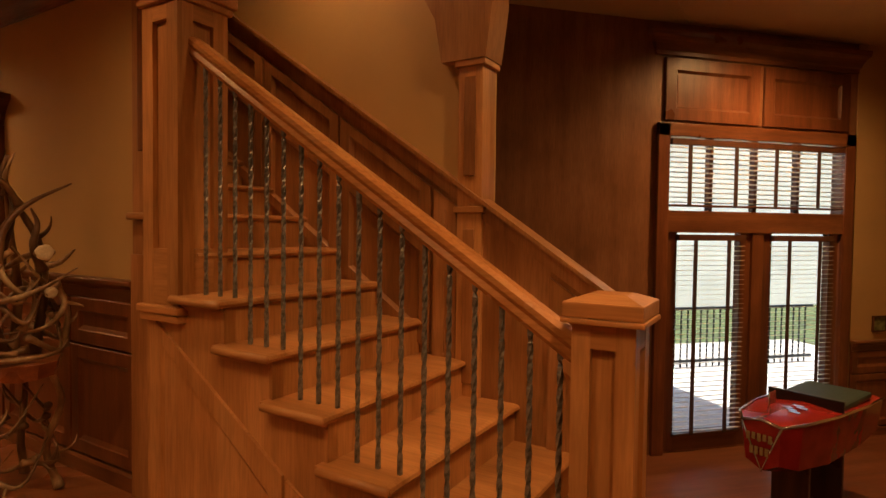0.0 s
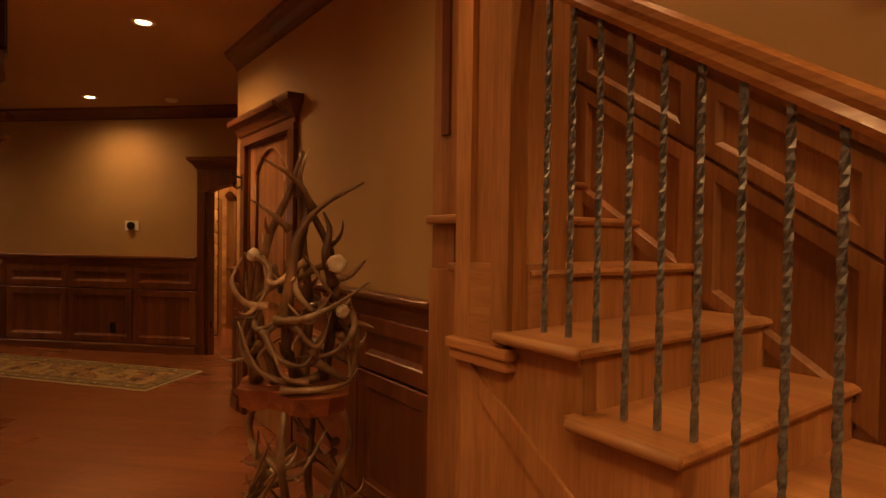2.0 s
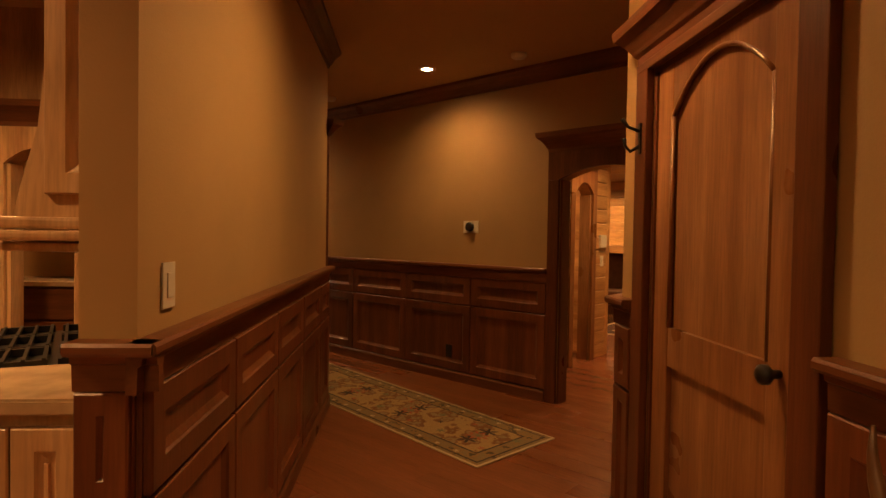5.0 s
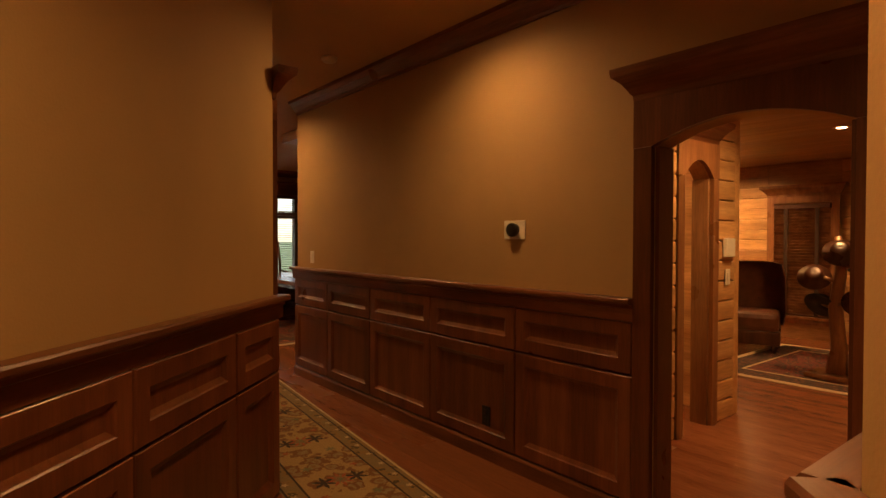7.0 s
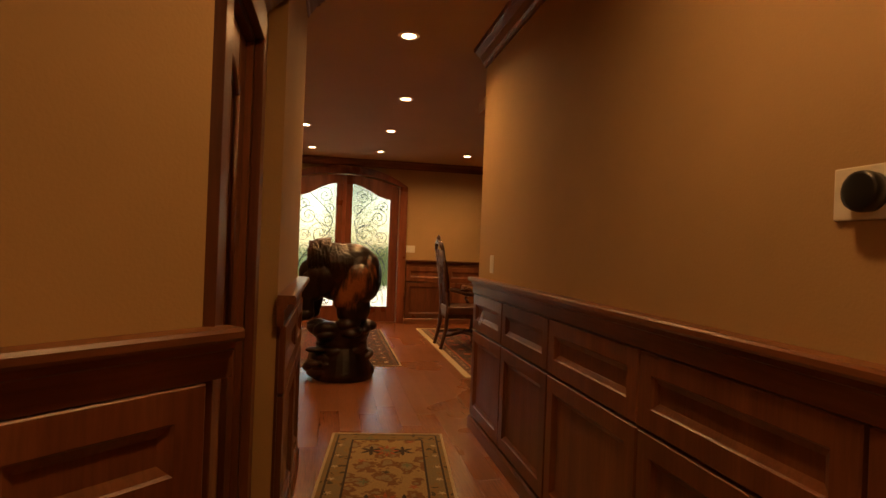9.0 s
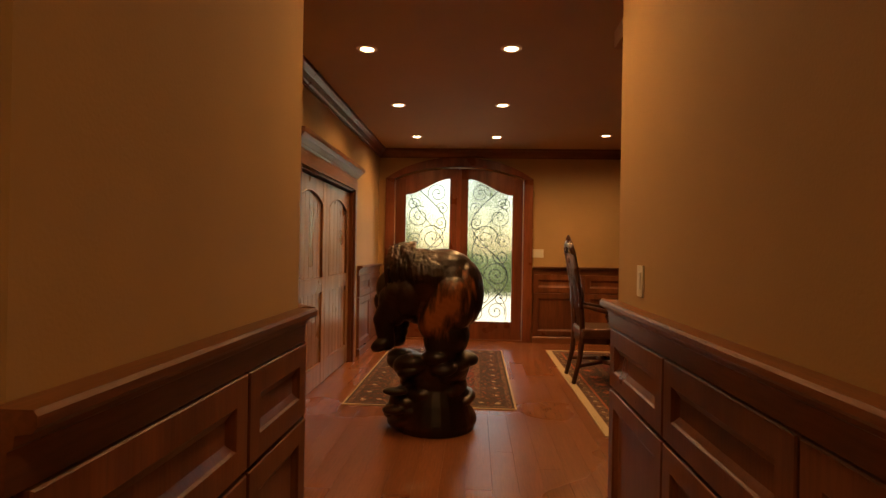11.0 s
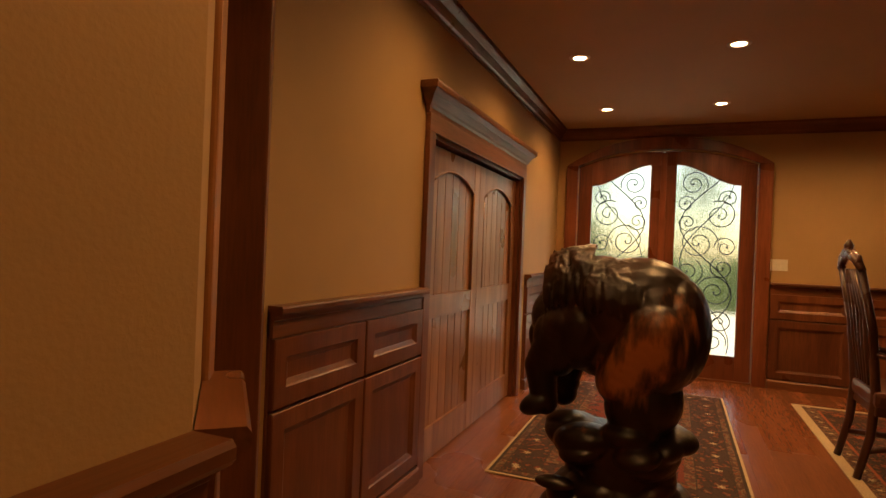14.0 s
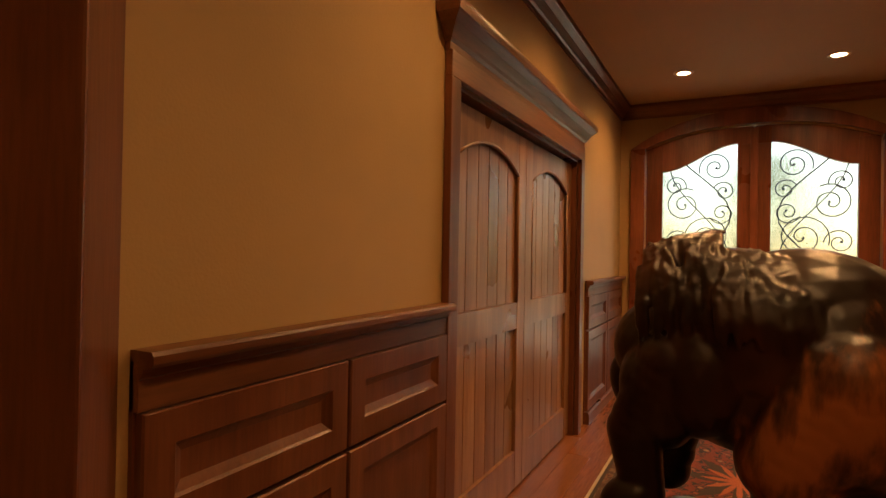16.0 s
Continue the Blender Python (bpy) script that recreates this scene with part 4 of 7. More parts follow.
def antler(parent, pts, tines=0, r=0.02, disc=0.0, name="antler", taper=0.8, material=None):
    """A beam through the points, thick at the first, with curved tines on its outer side; disc: the radius of a sawn base."""
    line, r = spline(pts), r * 0.8
    n = len(line) - 1
    mid = (line[0] + line[-1]) / 2
    bulge = line[n // 2] - mid
    bm = bmesh.new()
    radii = [r * (1.4 if k == 0 else 1.15 if k == 1 else 1 - taper * (k / n) ** 1.5) * (1 + 0.05 * math.sin(k * 2.1)) for k in range(n + 1)]
    tube(bm, line, radii, 10)
    for t in range(tines):
        k = max(1, min(n - 2, int(n * (0.18 + 0.62 * t / max(1, tines))) + rnd.randint(0, 2)))
        p, d = line[k], (line[k + 1] - line[k - 1]).normalized()
        out = (bulge.normalized() if bulge.length > 0.01 else d.orthogonal()) + Vector((rnd.uniform(-.5, .5), rnd.uniform(-.5, .5), rnd.uniform(-.1, .5)))
        out = (out - d * out.dot(d)).normalized()
        ln = rnd.uniform(0.06, 0.12)
        q = bezier(p, p + out * ln * 0.4 + d * 0.01, p + out * ln * 0.8 + d * ln * 0.25, p + out * ln * 0.85 + d * ln * 0.6 + Vector((0, 0, ln * 0.25)), 7)
        tube(bm, q, [radii[k] * 0.75 * (1 - 0.85 * (i / 7) ** 1.3) for i in range(8)], 8)
    ob = part(name, bm, material or M_ANTLER, parent, smooth=True)
    if disc:
        d = (line[0] - line[1]).normalized()
        dm_ = Matrix.Translation(line[0]) @ d.to_track_quat("Z", "Y").to_matrix().to_4x4()
        bm = lathe([(disc * 0.8, -0.03), (disc, -0.018), (disc * 1.02, -0.006), (disc * 0.9, 0.002), (disc * 0.5, 0.004), (disc * 0.3, 0.001), (0.001, 0.001)], 18)
        for v in bm.verts:
            a = math.atan2(v.co.y, v.co.x)
            v.co.x *= 1 + 0.08 * math.sin(7 * a) + 0.05 * math.sin(3 * a)
            v.co.y *= 1 + 0.06 * math.cos(5 * a)
        part("sawn_end", bm, M_DISC, ob, "pale sawn antler base", True, dm_)
    return ob


AX, AY = P(-1.72, 1.87)
an = holder("antler_sculpture", pose(AX, AY, 0, 0, 0, -45), "tangled sculpture of shed antlers on a red burl slab", "sculpture")
# local x runs towards the stair, local y towards the wall
bm = bmesh.new()
n = 22
lo, hi = [], []
for k in range(n):
    a = 2 * math.pi * k / n
    rr = 1 + 0.13 * math.sin(3 * a + 1) + 0.07 * math.sin(7 * a)
    lo.append(bm.verts.new((0.27 * rr * math.cos(a), 0.21 * rr * math.sin(a), 0.615 + 0.012 * math.sin(5 * a))))
    hi.append(bm.verts.new((0.29 * rr * math.cos(a), 0.225 * rr * math.sin(a), 0.69 + 0.008 * math.sin(4 * a))))
bm.faces.new(list(reversed(lo))), bm.faces.new(hi)
for k in range(n):
    bm.faces.new((lo[k], lo[(k + 1) % n], hi[(k + 1) % n], hi[k]))
part("slab", bm, M_BURL, an, "red-brown live-edge burl slab")
for k in range(4):
    a = math.pi / 4 + k * math.pi / 2
    bx, by = 0.24 * math.cos(a), 0.19 * math.sin(a)
    antler(an, [(bx * 1.08, by * 1.08, 0.012), (bx * 0.8, by * 0.8, 0.22), (bx * 1.15, by * 1.15, 0.46), (bx * 0.85, by * 0.85, 0.64)], 2, 0.024, 0, "leg", 0.25)
for k in range(13):
    a = rnd.uniform(0, 2 * math.pi)
    b = a + rnd.uniform(1.3, 2.4)
    c = (a + b) / 2
    z0 = rnd.uniform(0.08, 0.45)
    antler(an, [(0.19 * math.cos(a), 0.16 * math.sin(a), z0), (0.25 * math.cos(c), 0.20 * math.sin(c), z0 - rnd.uniform(0.02, 0.1)), (0.21 * math.cos(b), 0.17 * math.sin(b), min(0.61, z0 + rnd.uniform(0.02, 0.22)))], rnd.randint(0, 2), 0.017)


def seen(r, d, z):
    """A point of the sculpture: r along the wall's side, d out into the passage."""
    r, d = r * 0.9, d * 0.9
    return (r * 0.375 + d * 0.926, r * 0.926 - d * 0.375, z)


# dark upright beams leaning together into a narrow top
for p in (
    [(-0.10, 0.0, 0.69), (-0.19, 0.03, 1.0), (-0.15, 0.05, 1.3), (-0.05, 0.04, 1.52), (0.01, 0.02, 1.70)],
    [(0.12, -0.03, 0.69), (0.17, -0.02, 1.0), (0.15, 0.0, 1.25), (0.05, 0.0, 1.45), (-0.03, 0.0, 1.60)],
    [(0.0, 0.08, 0.69), (-0.06, 0.13, 0.92), (-0.02, 0.1, 1.2), (0.03, 0.06, 1.42), (0.0, 0.03, 1.58)],
    [(0.02, -0.08, 0.69), (0.05, -0.12, 1.0), (0.02, -0.08, 1.3), (0.0, -0.03, 1.55)],
    [(-0.2, -0.04, 0.69), (-0.24, -0.05, 0.95), (-0.22, -0.02, 1.15), (-0.25, 0.0, 1.26)],
):
    antler(an, [seen(*q) for q in p], 2, 0.030, 0, "antler", 0.6, M_ANTLER_DARK)
# the curling ones round them, and those that stand out
for p, tines, r, disc in (
    ([(-0.08, 0.16, 0.96), (-0.04, 0.18, 1.15), (-0.01, 0.16, 1.33), (0.10, 0.13, 1.46), (0.30, 0.10, 1.57)], 0, 0.031, 0),
    ([(0.06, 0.06, 1.45), (-0.02, 0.09, 1.57), (-0.18, 0.10, 1.66)], 0, 0.022, 0),
    ([(-0.05, 0.08, 1.36), (-0.12, 0.11, 1.42), (-0.22, 0.10, 1.48)], 0, 0.019, 0),
    ([(0.0, 0.04, 1.5), (0.0, 0.06, 1.6), (0.04, 0.05, 1.71)], 1, 0.02, 0),
    ([(0.16, 0.06, 1.12), (0.12, 0.08, 1.25), (0.14, 0.06, 1.36), (0.11, 0.05, 1.44)], 0, 0.029, 0),
    ([(0.17, 0.20, 1.22), (0.15, 0.12, 1.215), (0.08, 0.0, 1.19), (-0.06, -0.02, 1.12), (-0.16, 0.04, 1.2)], 1, 0.029, 0.039),
    ([(0.20, 0.22, 1.02), (0.16, 0.15, 1.03), (0.06, 0.04, 1.03), (-0.02, 0.06, 0.98), (-0.12, 0.1, 1.05)], 1, 0.025, 0.028),
    ([(-0.11, 0.22, 0.99), (0.02, 0.24, 1.0), (0.16, 0.22, 1.05), (0.32, 0.18, 1.14)], 0, 0.021, 0),
    ([(-0.14, 0.16, 1.04), (-0.24, 0.16, 1.06), (-0.30, 0.12, 1.14), (-0.26, 0.08, 1.24)], 1, 0.020, 0),
    ([(0.09, 0.15, 0.74), (-0.05, 0.19, 0.73), (-0.19, 0.18, 0.80), (-0.27, 0.14, 0.98)], 1, 0.021, 0),
    ([(0.04, 0.22, 0.73), (-0.06, 0.23, 0.76), (-0.12, 0.22, 0.88)], 0, 0.017, 0),
    ([(0.06, 0.18, 0.84), (0.12, 0.17, 0.95), (0.10, 0.16, 1.1)], 0, 0.022, 0),
    ([(0.22, 0.06, 1.06), (0.26, 0.09, 0.94), (0.16, 0.15, 0.84), (-0.02, 0.18, 0.83)], 1, 0.022, 0),
    ([(0.14, 0.0, 1.14), (0.24, 0.02, 1.16), (0.32, 0.04, 1.23)], 0, 0.026, 0),
    ([(-0.04, 0.15, 1.22), (-0.01, 0.19, 1.10), (0.08, 0.19, 1.02), (0.15, 0.16, 1.1)], 0, 0.020, 0),
    ([(-0.16, 0.14, 0.94), (-0.1, 0.2, 0.84), (0.02, 0.2, 0.8), (0.1, 0.18, 0.9)], 1, 0.019, 0),
    ([(-0.22, 0.08, 1.26), (-0.14, 0.12, 1.2), (-0.16, 0.15, 1.08), (-0.24, 0.14, 1.0)], 0, 0.020, 0.028),
    ([(-0.2, 0.13, 0.78), (-0.26, 0.12, 0.88), (-0.23, 0.12, 1.02)], 1, 0.018, 0),
    ([(-0.08, 0.26, 0.715), (0.08, 0.28, 0.715), (0.22, 0.24, 0.73), (0.27, 0.2, 0.78)], 0, 0.019, 0),
    ([(0.26, 0.02, 0.72), (0.28, 0.02, 0.9), (0.24, 0.02, 1.05)], 1, 0.024, 0),
):
    antler(an, [seen(*q) for q in p], tines, r, disc, material=M_ANTLER_DARK if r > 0.0275 and not disc else None)
for k in range(14):
    a = k * 2.399
    b = a + rnd.choice((-1, 1)) * rnd.uniform(1.0, 1.8)
    z0 = 0.75 + 0.45 * k / 14
    ra = 0.19 - 0.05 * k / 14
    c = (a + b) / 2
    antler(an, [(ra * math.cos(a), ra * math.sin(a), z0 + 0.06), (1.25 * ra * math.cos(c), 1.25 * ra * math.sin(c), z0 - 0.03), (1.1 * ra * math.cos(b), 1.1 * ra * math.sin(b), z0 + rnd.uniform(0.02, 0.18))], rnd.randint(0, 1), rnd.uniform(0.016, 0.021))

# ---- carved bear ----
M_BEAR, bt, bb = nodes("carved_varnished_wood", 0.38)
_p = tex(bt, "ShaderNodeTexNoise", 2.6, (1, 1, 1), 3)
_g = tex(bt, "ShaderNodeTexNoise", 22.0, (1, 1, 0.25), 5)
_c = ramp(bt, _p.outputs[0], [(0.48, (0.010, 0.0035, 0.002)), (0.58, (0.026, 0.008, 0.004)), (0.66, (0.06, 0.02, 0.007)), (0.76, (0.14, 0.05, 0.015))])
_c = mix(bt, "MULTIPLY", _c, ramp(bt, _g.outputs[0], [(0.3, (0.6,) * 3), (0.65, (1.15,) * 3)]))
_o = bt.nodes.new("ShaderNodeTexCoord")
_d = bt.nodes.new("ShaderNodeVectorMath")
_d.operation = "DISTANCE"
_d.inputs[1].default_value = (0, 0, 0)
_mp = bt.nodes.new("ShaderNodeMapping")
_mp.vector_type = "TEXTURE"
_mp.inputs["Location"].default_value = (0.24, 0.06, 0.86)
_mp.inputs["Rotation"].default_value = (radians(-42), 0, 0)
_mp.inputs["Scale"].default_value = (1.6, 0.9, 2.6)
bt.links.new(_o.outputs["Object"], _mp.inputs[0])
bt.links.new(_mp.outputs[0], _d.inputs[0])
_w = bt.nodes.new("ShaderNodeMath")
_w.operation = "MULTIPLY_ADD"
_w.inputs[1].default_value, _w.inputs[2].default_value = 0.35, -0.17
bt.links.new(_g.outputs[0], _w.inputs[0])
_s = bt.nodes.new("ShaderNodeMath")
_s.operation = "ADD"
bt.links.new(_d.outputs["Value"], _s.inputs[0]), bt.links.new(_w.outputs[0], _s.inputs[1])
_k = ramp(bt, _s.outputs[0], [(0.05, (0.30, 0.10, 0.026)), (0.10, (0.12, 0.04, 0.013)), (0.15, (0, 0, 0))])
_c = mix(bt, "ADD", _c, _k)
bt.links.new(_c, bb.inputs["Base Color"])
bb.inputs["Coat Weight"].default_value = 0.15
bb.inputs["Coat Roughness"].default_value = 0.28
bb.inputs["Specular IOR Level"].default_value = 0.4
bump(bt, bb, _g.outputs[0], 0.2, 0.006)
bm = bmesh.new()


def blob(c, r, rot=(0, 0, 0)):
    m = Matrix.Translation(c) @ Euler(rot).to_matrix().to_4x4() @ Matrix.Diagonal((*r, 1))
    bmesh.ops.create_icosphere(bm, subdivisions=3, radius=1, matrix=m)


def limb(a, b, r0, r1):
    n = 6
    for k in range(n + 1):
        f = k / n
        p = Vector(a).lerp(Vector(b), f)
        r = r0 + (r1 - r0) * f
        blob(p, (r, r, r))


# x towards the corridor, y towards the dining room
blob((0.0, 0.10, 1.02), (0.22, 0.21, 0.26))
blob((0.0, -0.03, 1.06), (0.22, 0.26, 0.225))
blob((-0.02, -0.20, 1.10), (0.20, 0.16, 0.19))
blob((-0.02, -0.25, 1.22), (0.13, 0.11, 0.12))
blob((-0.03, -0.33, 1.0), (0.13, 0.12, 0.14))
blob((-0.04, -0.38, 0.86), (0.07, 0.07, 0.12), (0.5, 0, 0))
limb((0.1, -0.27, 0.98), (0.10, -0.37, 0.78), 0.10, 0.075)
limb((0.10, -0.37, 0.78), (0.12, -0.34, 0.62), 0.075, 0.06)
blob((0.13, -0.375, 0.61), (0.07, 0.085, 0.05), (0.5, 0, 0))
limb((-0.12, -0.25, 0.95), (-0.12, -0.30, 0.62), 0.09, 0.07)
limb((0.12, 0.12, 0.98), (0.12, -0.0, 0.76), 0.15, 0.12)
limb((0.12, 0.0, 0.76), (0.12, 0.08, 0.56), 0.11, 0.08)
blob((0.15, 0.02, 0.53), (0.09, 0.11, 0.06))
limb((-0.12, 0.14, 0.9), (-0.12, 0.12, 0.52), 0.13, 0.1)
blob((0.0, -0.05, 0.9), (0.17, 0.26, 0.17))
blob((0.1, 0.13, 0.92), (0.16, 0.17, 0.22))
blob((0.06, 0.12, 0.68), (0.14, 0.13, 0.16))
# muscle between the parts, so that the body runs on without creases
blob((0.02, 0.20, 0.98), (0.19, 0.15, 0.25))
blob((0.06, -0.20, 0.96), (0.15, 0.15, 0.19))
blob((0.08, -0.31, 0.88), (0.10, 0.10, 0.15), (0.3, 0, 0))
blob((0.0, 0.04, 1.14), (0.19, 0.24, 0.16))
blob((0.0, -0.12, 1.17), (0.15, 0.16, 0.13))
blob((0.11, 0.08, 0.86), (0.14, 0.14, 0.20), (-0.4, 0, 0))
blob((0.11, 0.04, 0.66), (0.11, 0.12, 0.16))
# rocky stump
rs = random.Random(3)
for k in range(34):
    z = 0.05 + 0.45 * k / 34
    a = rs.uniform(0, 6.283)
    rr = 0.24 + 0.06 * math.sin(z * 14)
    blob((rr * 0.55 * math.cos(a), -0.02 + rr * 0.75 * math.sin(a), z), (rs.uniform(.1, .15), rs.uniform(.12, .19), rs.uniform(.05, .09)), (rs.uniform(-.3, .3), rs.uniform(-.3, .3), a))
for v in lathe([(0.29, 0.0), (0.3, 0.05), (0.285, 0.1), (0.25, 0.2), (0.2, 0.3), (0.2, 0.5)], 26, bm).verts:
    pass
for k in range(6):
    a = k * 1.05 + 0.4
    blob((0.2 * math.cos(a), -0.02 + 0.24 * math.sin(a), 0.46 + 0.05 * math.sin(k * 2.0)), (0.1, 0.1, 0.05), (0.2, 0.1, a))
blob((0.22, -0.26, 0.30), (0.05, 0.09, 0.03)), blob((0.22, -0.27, 0.17), (0.05, 0.08, 0.035))
# carved locks: a ruff on the hump, and a fringe hanging down the flank
for k in range(260):
    yy = rs.uniform(-0.36, 0.10)
    ang = rs.uniform(-0.5, 1.0) * 1.45
    if yy < -0.16:
        c, rx, rz = Vector((-0.02, yy, 1.10)), 0.205, 0.235
    else:
        c, rx, rz = Vector((0.0, yy, 1.06)), 0.225, 0.232
        ang = rs.uniform(0.35, 1.0) * 1.2
    e = max(0.35, 1 - ((yy + 0.12) / 0.36) ** 2) ** 0.5
    p = c + Vector((math.sin(ang) * rx * e, 0, math.cos(ang) * rz * e))
    d = Vector((math.cos(ang) * 0.7, rs.uniform(-0.1, 0.25), -math.sin(ang) - 0.1)).normalized()
    o_ = (p - c).normalized()
    q = [p - d * 0.05 - o_ * 0.008, p - d * 0.01 + o_ * 0.007, p + d * 0.05 + o_ * 0.006, p + d * 0.11 - o_ * 0.008]
    tube(bm, q, [0.006, 0.012, 0.011, 0.004], 6)
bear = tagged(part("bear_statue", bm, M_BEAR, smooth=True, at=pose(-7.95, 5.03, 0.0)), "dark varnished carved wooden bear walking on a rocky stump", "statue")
md = bear.modifiers.new("fuse", "REMESH")
md.mode, md.voxel_size, md.use_smooth_shade = "VOXEL", 0.0055, True
sm_ = bear.modifiers.new("soften", "SMOOTH")
sm_.factor, sm_.iterations = 0.5, 3

# ---- rugs ----


def rug_cloth(name, ground, tones, scale=9.0):
    """Woven pile with a dense small pattern in several colours."""
    m, t, b = nodes(name, 0.95)
    v = tex(t, "ShaderNodeTexVoronoi", scale)
    w = tex(t, "ShaderNodeTexVoronoi", scale * 2.7)
    n = tex(t, "ShaderNodeTexNoise", 260.0, detail=2)
    stops = [(k / (len(tones) + 1), c) for k, c in enumerate([ground, *tones, ground])]
    r = ramp(t, v.outputs["Distance"], stops)
    t.nodes[-1].color_ramp.interpolation = "CONSTANT"
    pick = ramp(t, w.outputs["Distance"], [(0.0, (0.35,) * 3), (0.12, (0.35,) * 3), (0.16, (1, 1, 1)), (0.38, (1, 1, 1)), (0.42, (0.6,) * 3)])
    c = mix(t, "MULTIPLY", r, pick, 0.8)
    c = mix(t, "MULTIPLY", c, ramp(t, n.outputs[0], [(0.3, (0.7,) * 3), (0.7, (1.1,) * 3)]))
    t.links.new(c, b.inputs["Base Color"])
    bump(t, b, n.outputs[0], 0.6, 0.004)
    return m


CREAM, NAVY, RUST, SAGE, GOLD = (0.42, 0.32, 0.17), (0.03, 0.035, 0.045), (0.28, 0.07, 0.03), (0.13, 0.14, 0.08), (0.4, 0.25, 0.09)
R_GOLD = rug_cloth("gold_rug_field", (0.56, 0.38, 0.16), [GOLD, (0.36, 0.2, 0.07), CREAM, (0.3, 0.14, 0.05)], 8)
R_OLIVE = rug_cloth("olive_rug_border", (0.34, 0.25, 0.12), [CREAM, (0.12, 0.09, 0.05), GOLD], 14)
R_RED = rug_cloth("red_rug_field", (0.26, 0.055, 0.035), [RUST, CREAM, (0.34, 0.1, 0.06), NAVY], 16)
R_NAVY = rug_cloth("dark_rug_border", (0.09, 0.05, 0.04), [CREAM, NAVY, (0.3, 0.2, 0.11), RUST, (0.05, 0.035, 0.03)], 19)
R_GUARD = rug_cloth("brown_rug_guard", (0.13, 0.06, 0.045), [CREAM, NAVY, RUST, (0.3, 0.2, 0.11)], 22)
R_CREAM = plain("cream_wool", (0.5, 0.4, 0.25), 0.95, 0, 0.2, 200)
R_DARKWOOL = plain("dark_wool", (0.045, 0.03, 0.025), 0.95, 0, 0.3, 200)
R_SAGE = plain("sage_wool", (0.15, 0.16, 0.09), 0.95, 0, 0.3, 200)
R_RUST = plain("rust_wool", (0.33, 0.09, 0.035), 0.95, 0, 0.3, 200)


def rosette(bm, x, y, r, petals, z, squash=1.0, a0=0.0):
    n = petals * 4
    c = bm.verts.new((x, y, z))
    ring = [bm.verts.new((x + squash * r * (0.62 + 0.38 * math.cos(petals * a)) * math.cos(a + a0), y + r * (0.62 + 0.38 * math.cos(petals * a)) * math.sin(a + a0), z)) for a in (2 * math.pi * k / n for k in range(n))]
    for k in range(n):
        bm.faces.new((c, ring[k], ring[(k + 1) % n]))


def rug(x0, y0, x1, y1, field, border, edge, label, bands, motifs, group="", turn=0.0):
    w, h = x1 - x0, y1 - y0
    root = holder("rug", pose(x0, y0, 0.001, 0, 0, turn), label, "rug", group)
    part("base_cloth", boxes((0, 0, 0, w, h, 0.008), bevel=0.003), edge, root)
    off, z = 0.018, 0.008
    for k, (bw, mat) in enumerate(bands):
        z += 0.0006
        bm = boxes((off, off, z - 0.004, w - off, off + bw, z), (off, h - off - bw, z - 0.004, w - off, h - off, z), (off, off + bw, z - 0.004, off + bw, h - off - bw, z), (w - off - bw, off + bw, z - 0.004, w - off, h - off - bw, z))
        part("border_band", bm, mat, root)
        off += bw
    part("field", boxes((off, off, 0.004, w - off, h - off, z)), field, root)
    for mat, items in motifs:
        bm = bmesh.new()
        for fx, fy, r, petals, sq in items:
            rosette(bm, fx * w, fy * h, r, petals, z + 0.0012 + 0.0008 * petals / 10, sq)
        tagged(part("motif", bm, mat, root), kind="stuff")
    return root


row = [(k + 0.5) / 6 for k in range(6)]
side = [(0.06 + 0.88 * k / 21) for k in range(22)]
rug(-6.24, 4.94, -2.04, 5.68, R_GOLD, R_OLIVE, R_CREAM, "gold patterned hall runner with an olive scroll border", [(0.025, R_OLIVE), (0.012, R_DARKWOOL), (0.085, R_OLIVE), (0.012, R_DARKWOOL)],
    [(R_CREAM, [(f, fy, 0.024, 5, 1) for f in side for fy in (0.105, 0.895)]),
     (R_DARKWOOL, [(f, 0.5 + (0.13 if k % 2 else -0.13) * s, 0.075, 6, 1.1) for k, f in enumerate(row) for s in (1, -1)] + [(f + 0.08, 0.5, 0.03, 8, 1) for f in row[:-1]]),
     (R_RUST, [(f, 0.5, 0.085, 8, 1.2) for f in row] + [(f + 0.04, 0.3, 0.03, 5, 1) for f in row] + [(f - 0.04, 0.7, 0.03, 5, 1) for f in row]),
     (R_SAGE, [(f, 0.5, 0.05, 12, 1.1) for f in row] + [(f + 0.055, 0.66, 0.04, 6, 1) for f in row] + [(f - 0.055, 0.34, 0.04, 6, 1) for f in row])], "", -6.2)
rug(-11.1, 4.23, -8.42, 5.67, R_RED, R_NAVY, R_CREAM, "red oriental rug with a dark floral border before the entrance", [(0.02, R_DARKWOOL), (0.04, R_GUARD), (0.008, R_DARKWOOL), (0.20, R_NAVY), (0.008, R_DARKWOOL), (0.06, R_GUARD)],
    [(R_CREAM, [(fx, fy, 0.03, 6, 1) for fx in (0.06, 0.94) for fy in [0.1 + 0.1 * k for k in range(9)]] + [(0.05 + 0.1 * k, fy, 0.03, 6, 1) for k in range(10) for fy in (0.11, 0.89)]),
     (R_DARKWOOL, [(0.5, 0.5, 0.3, 8, 1.5)] + [(fx, fy, 0.09, 6, 1) for fx in (0.28, 0.72) for fy in (0.33, 0.67)]), (R_RUST, [(0.5, 0.5, 0.2, 12, 1.5)])])
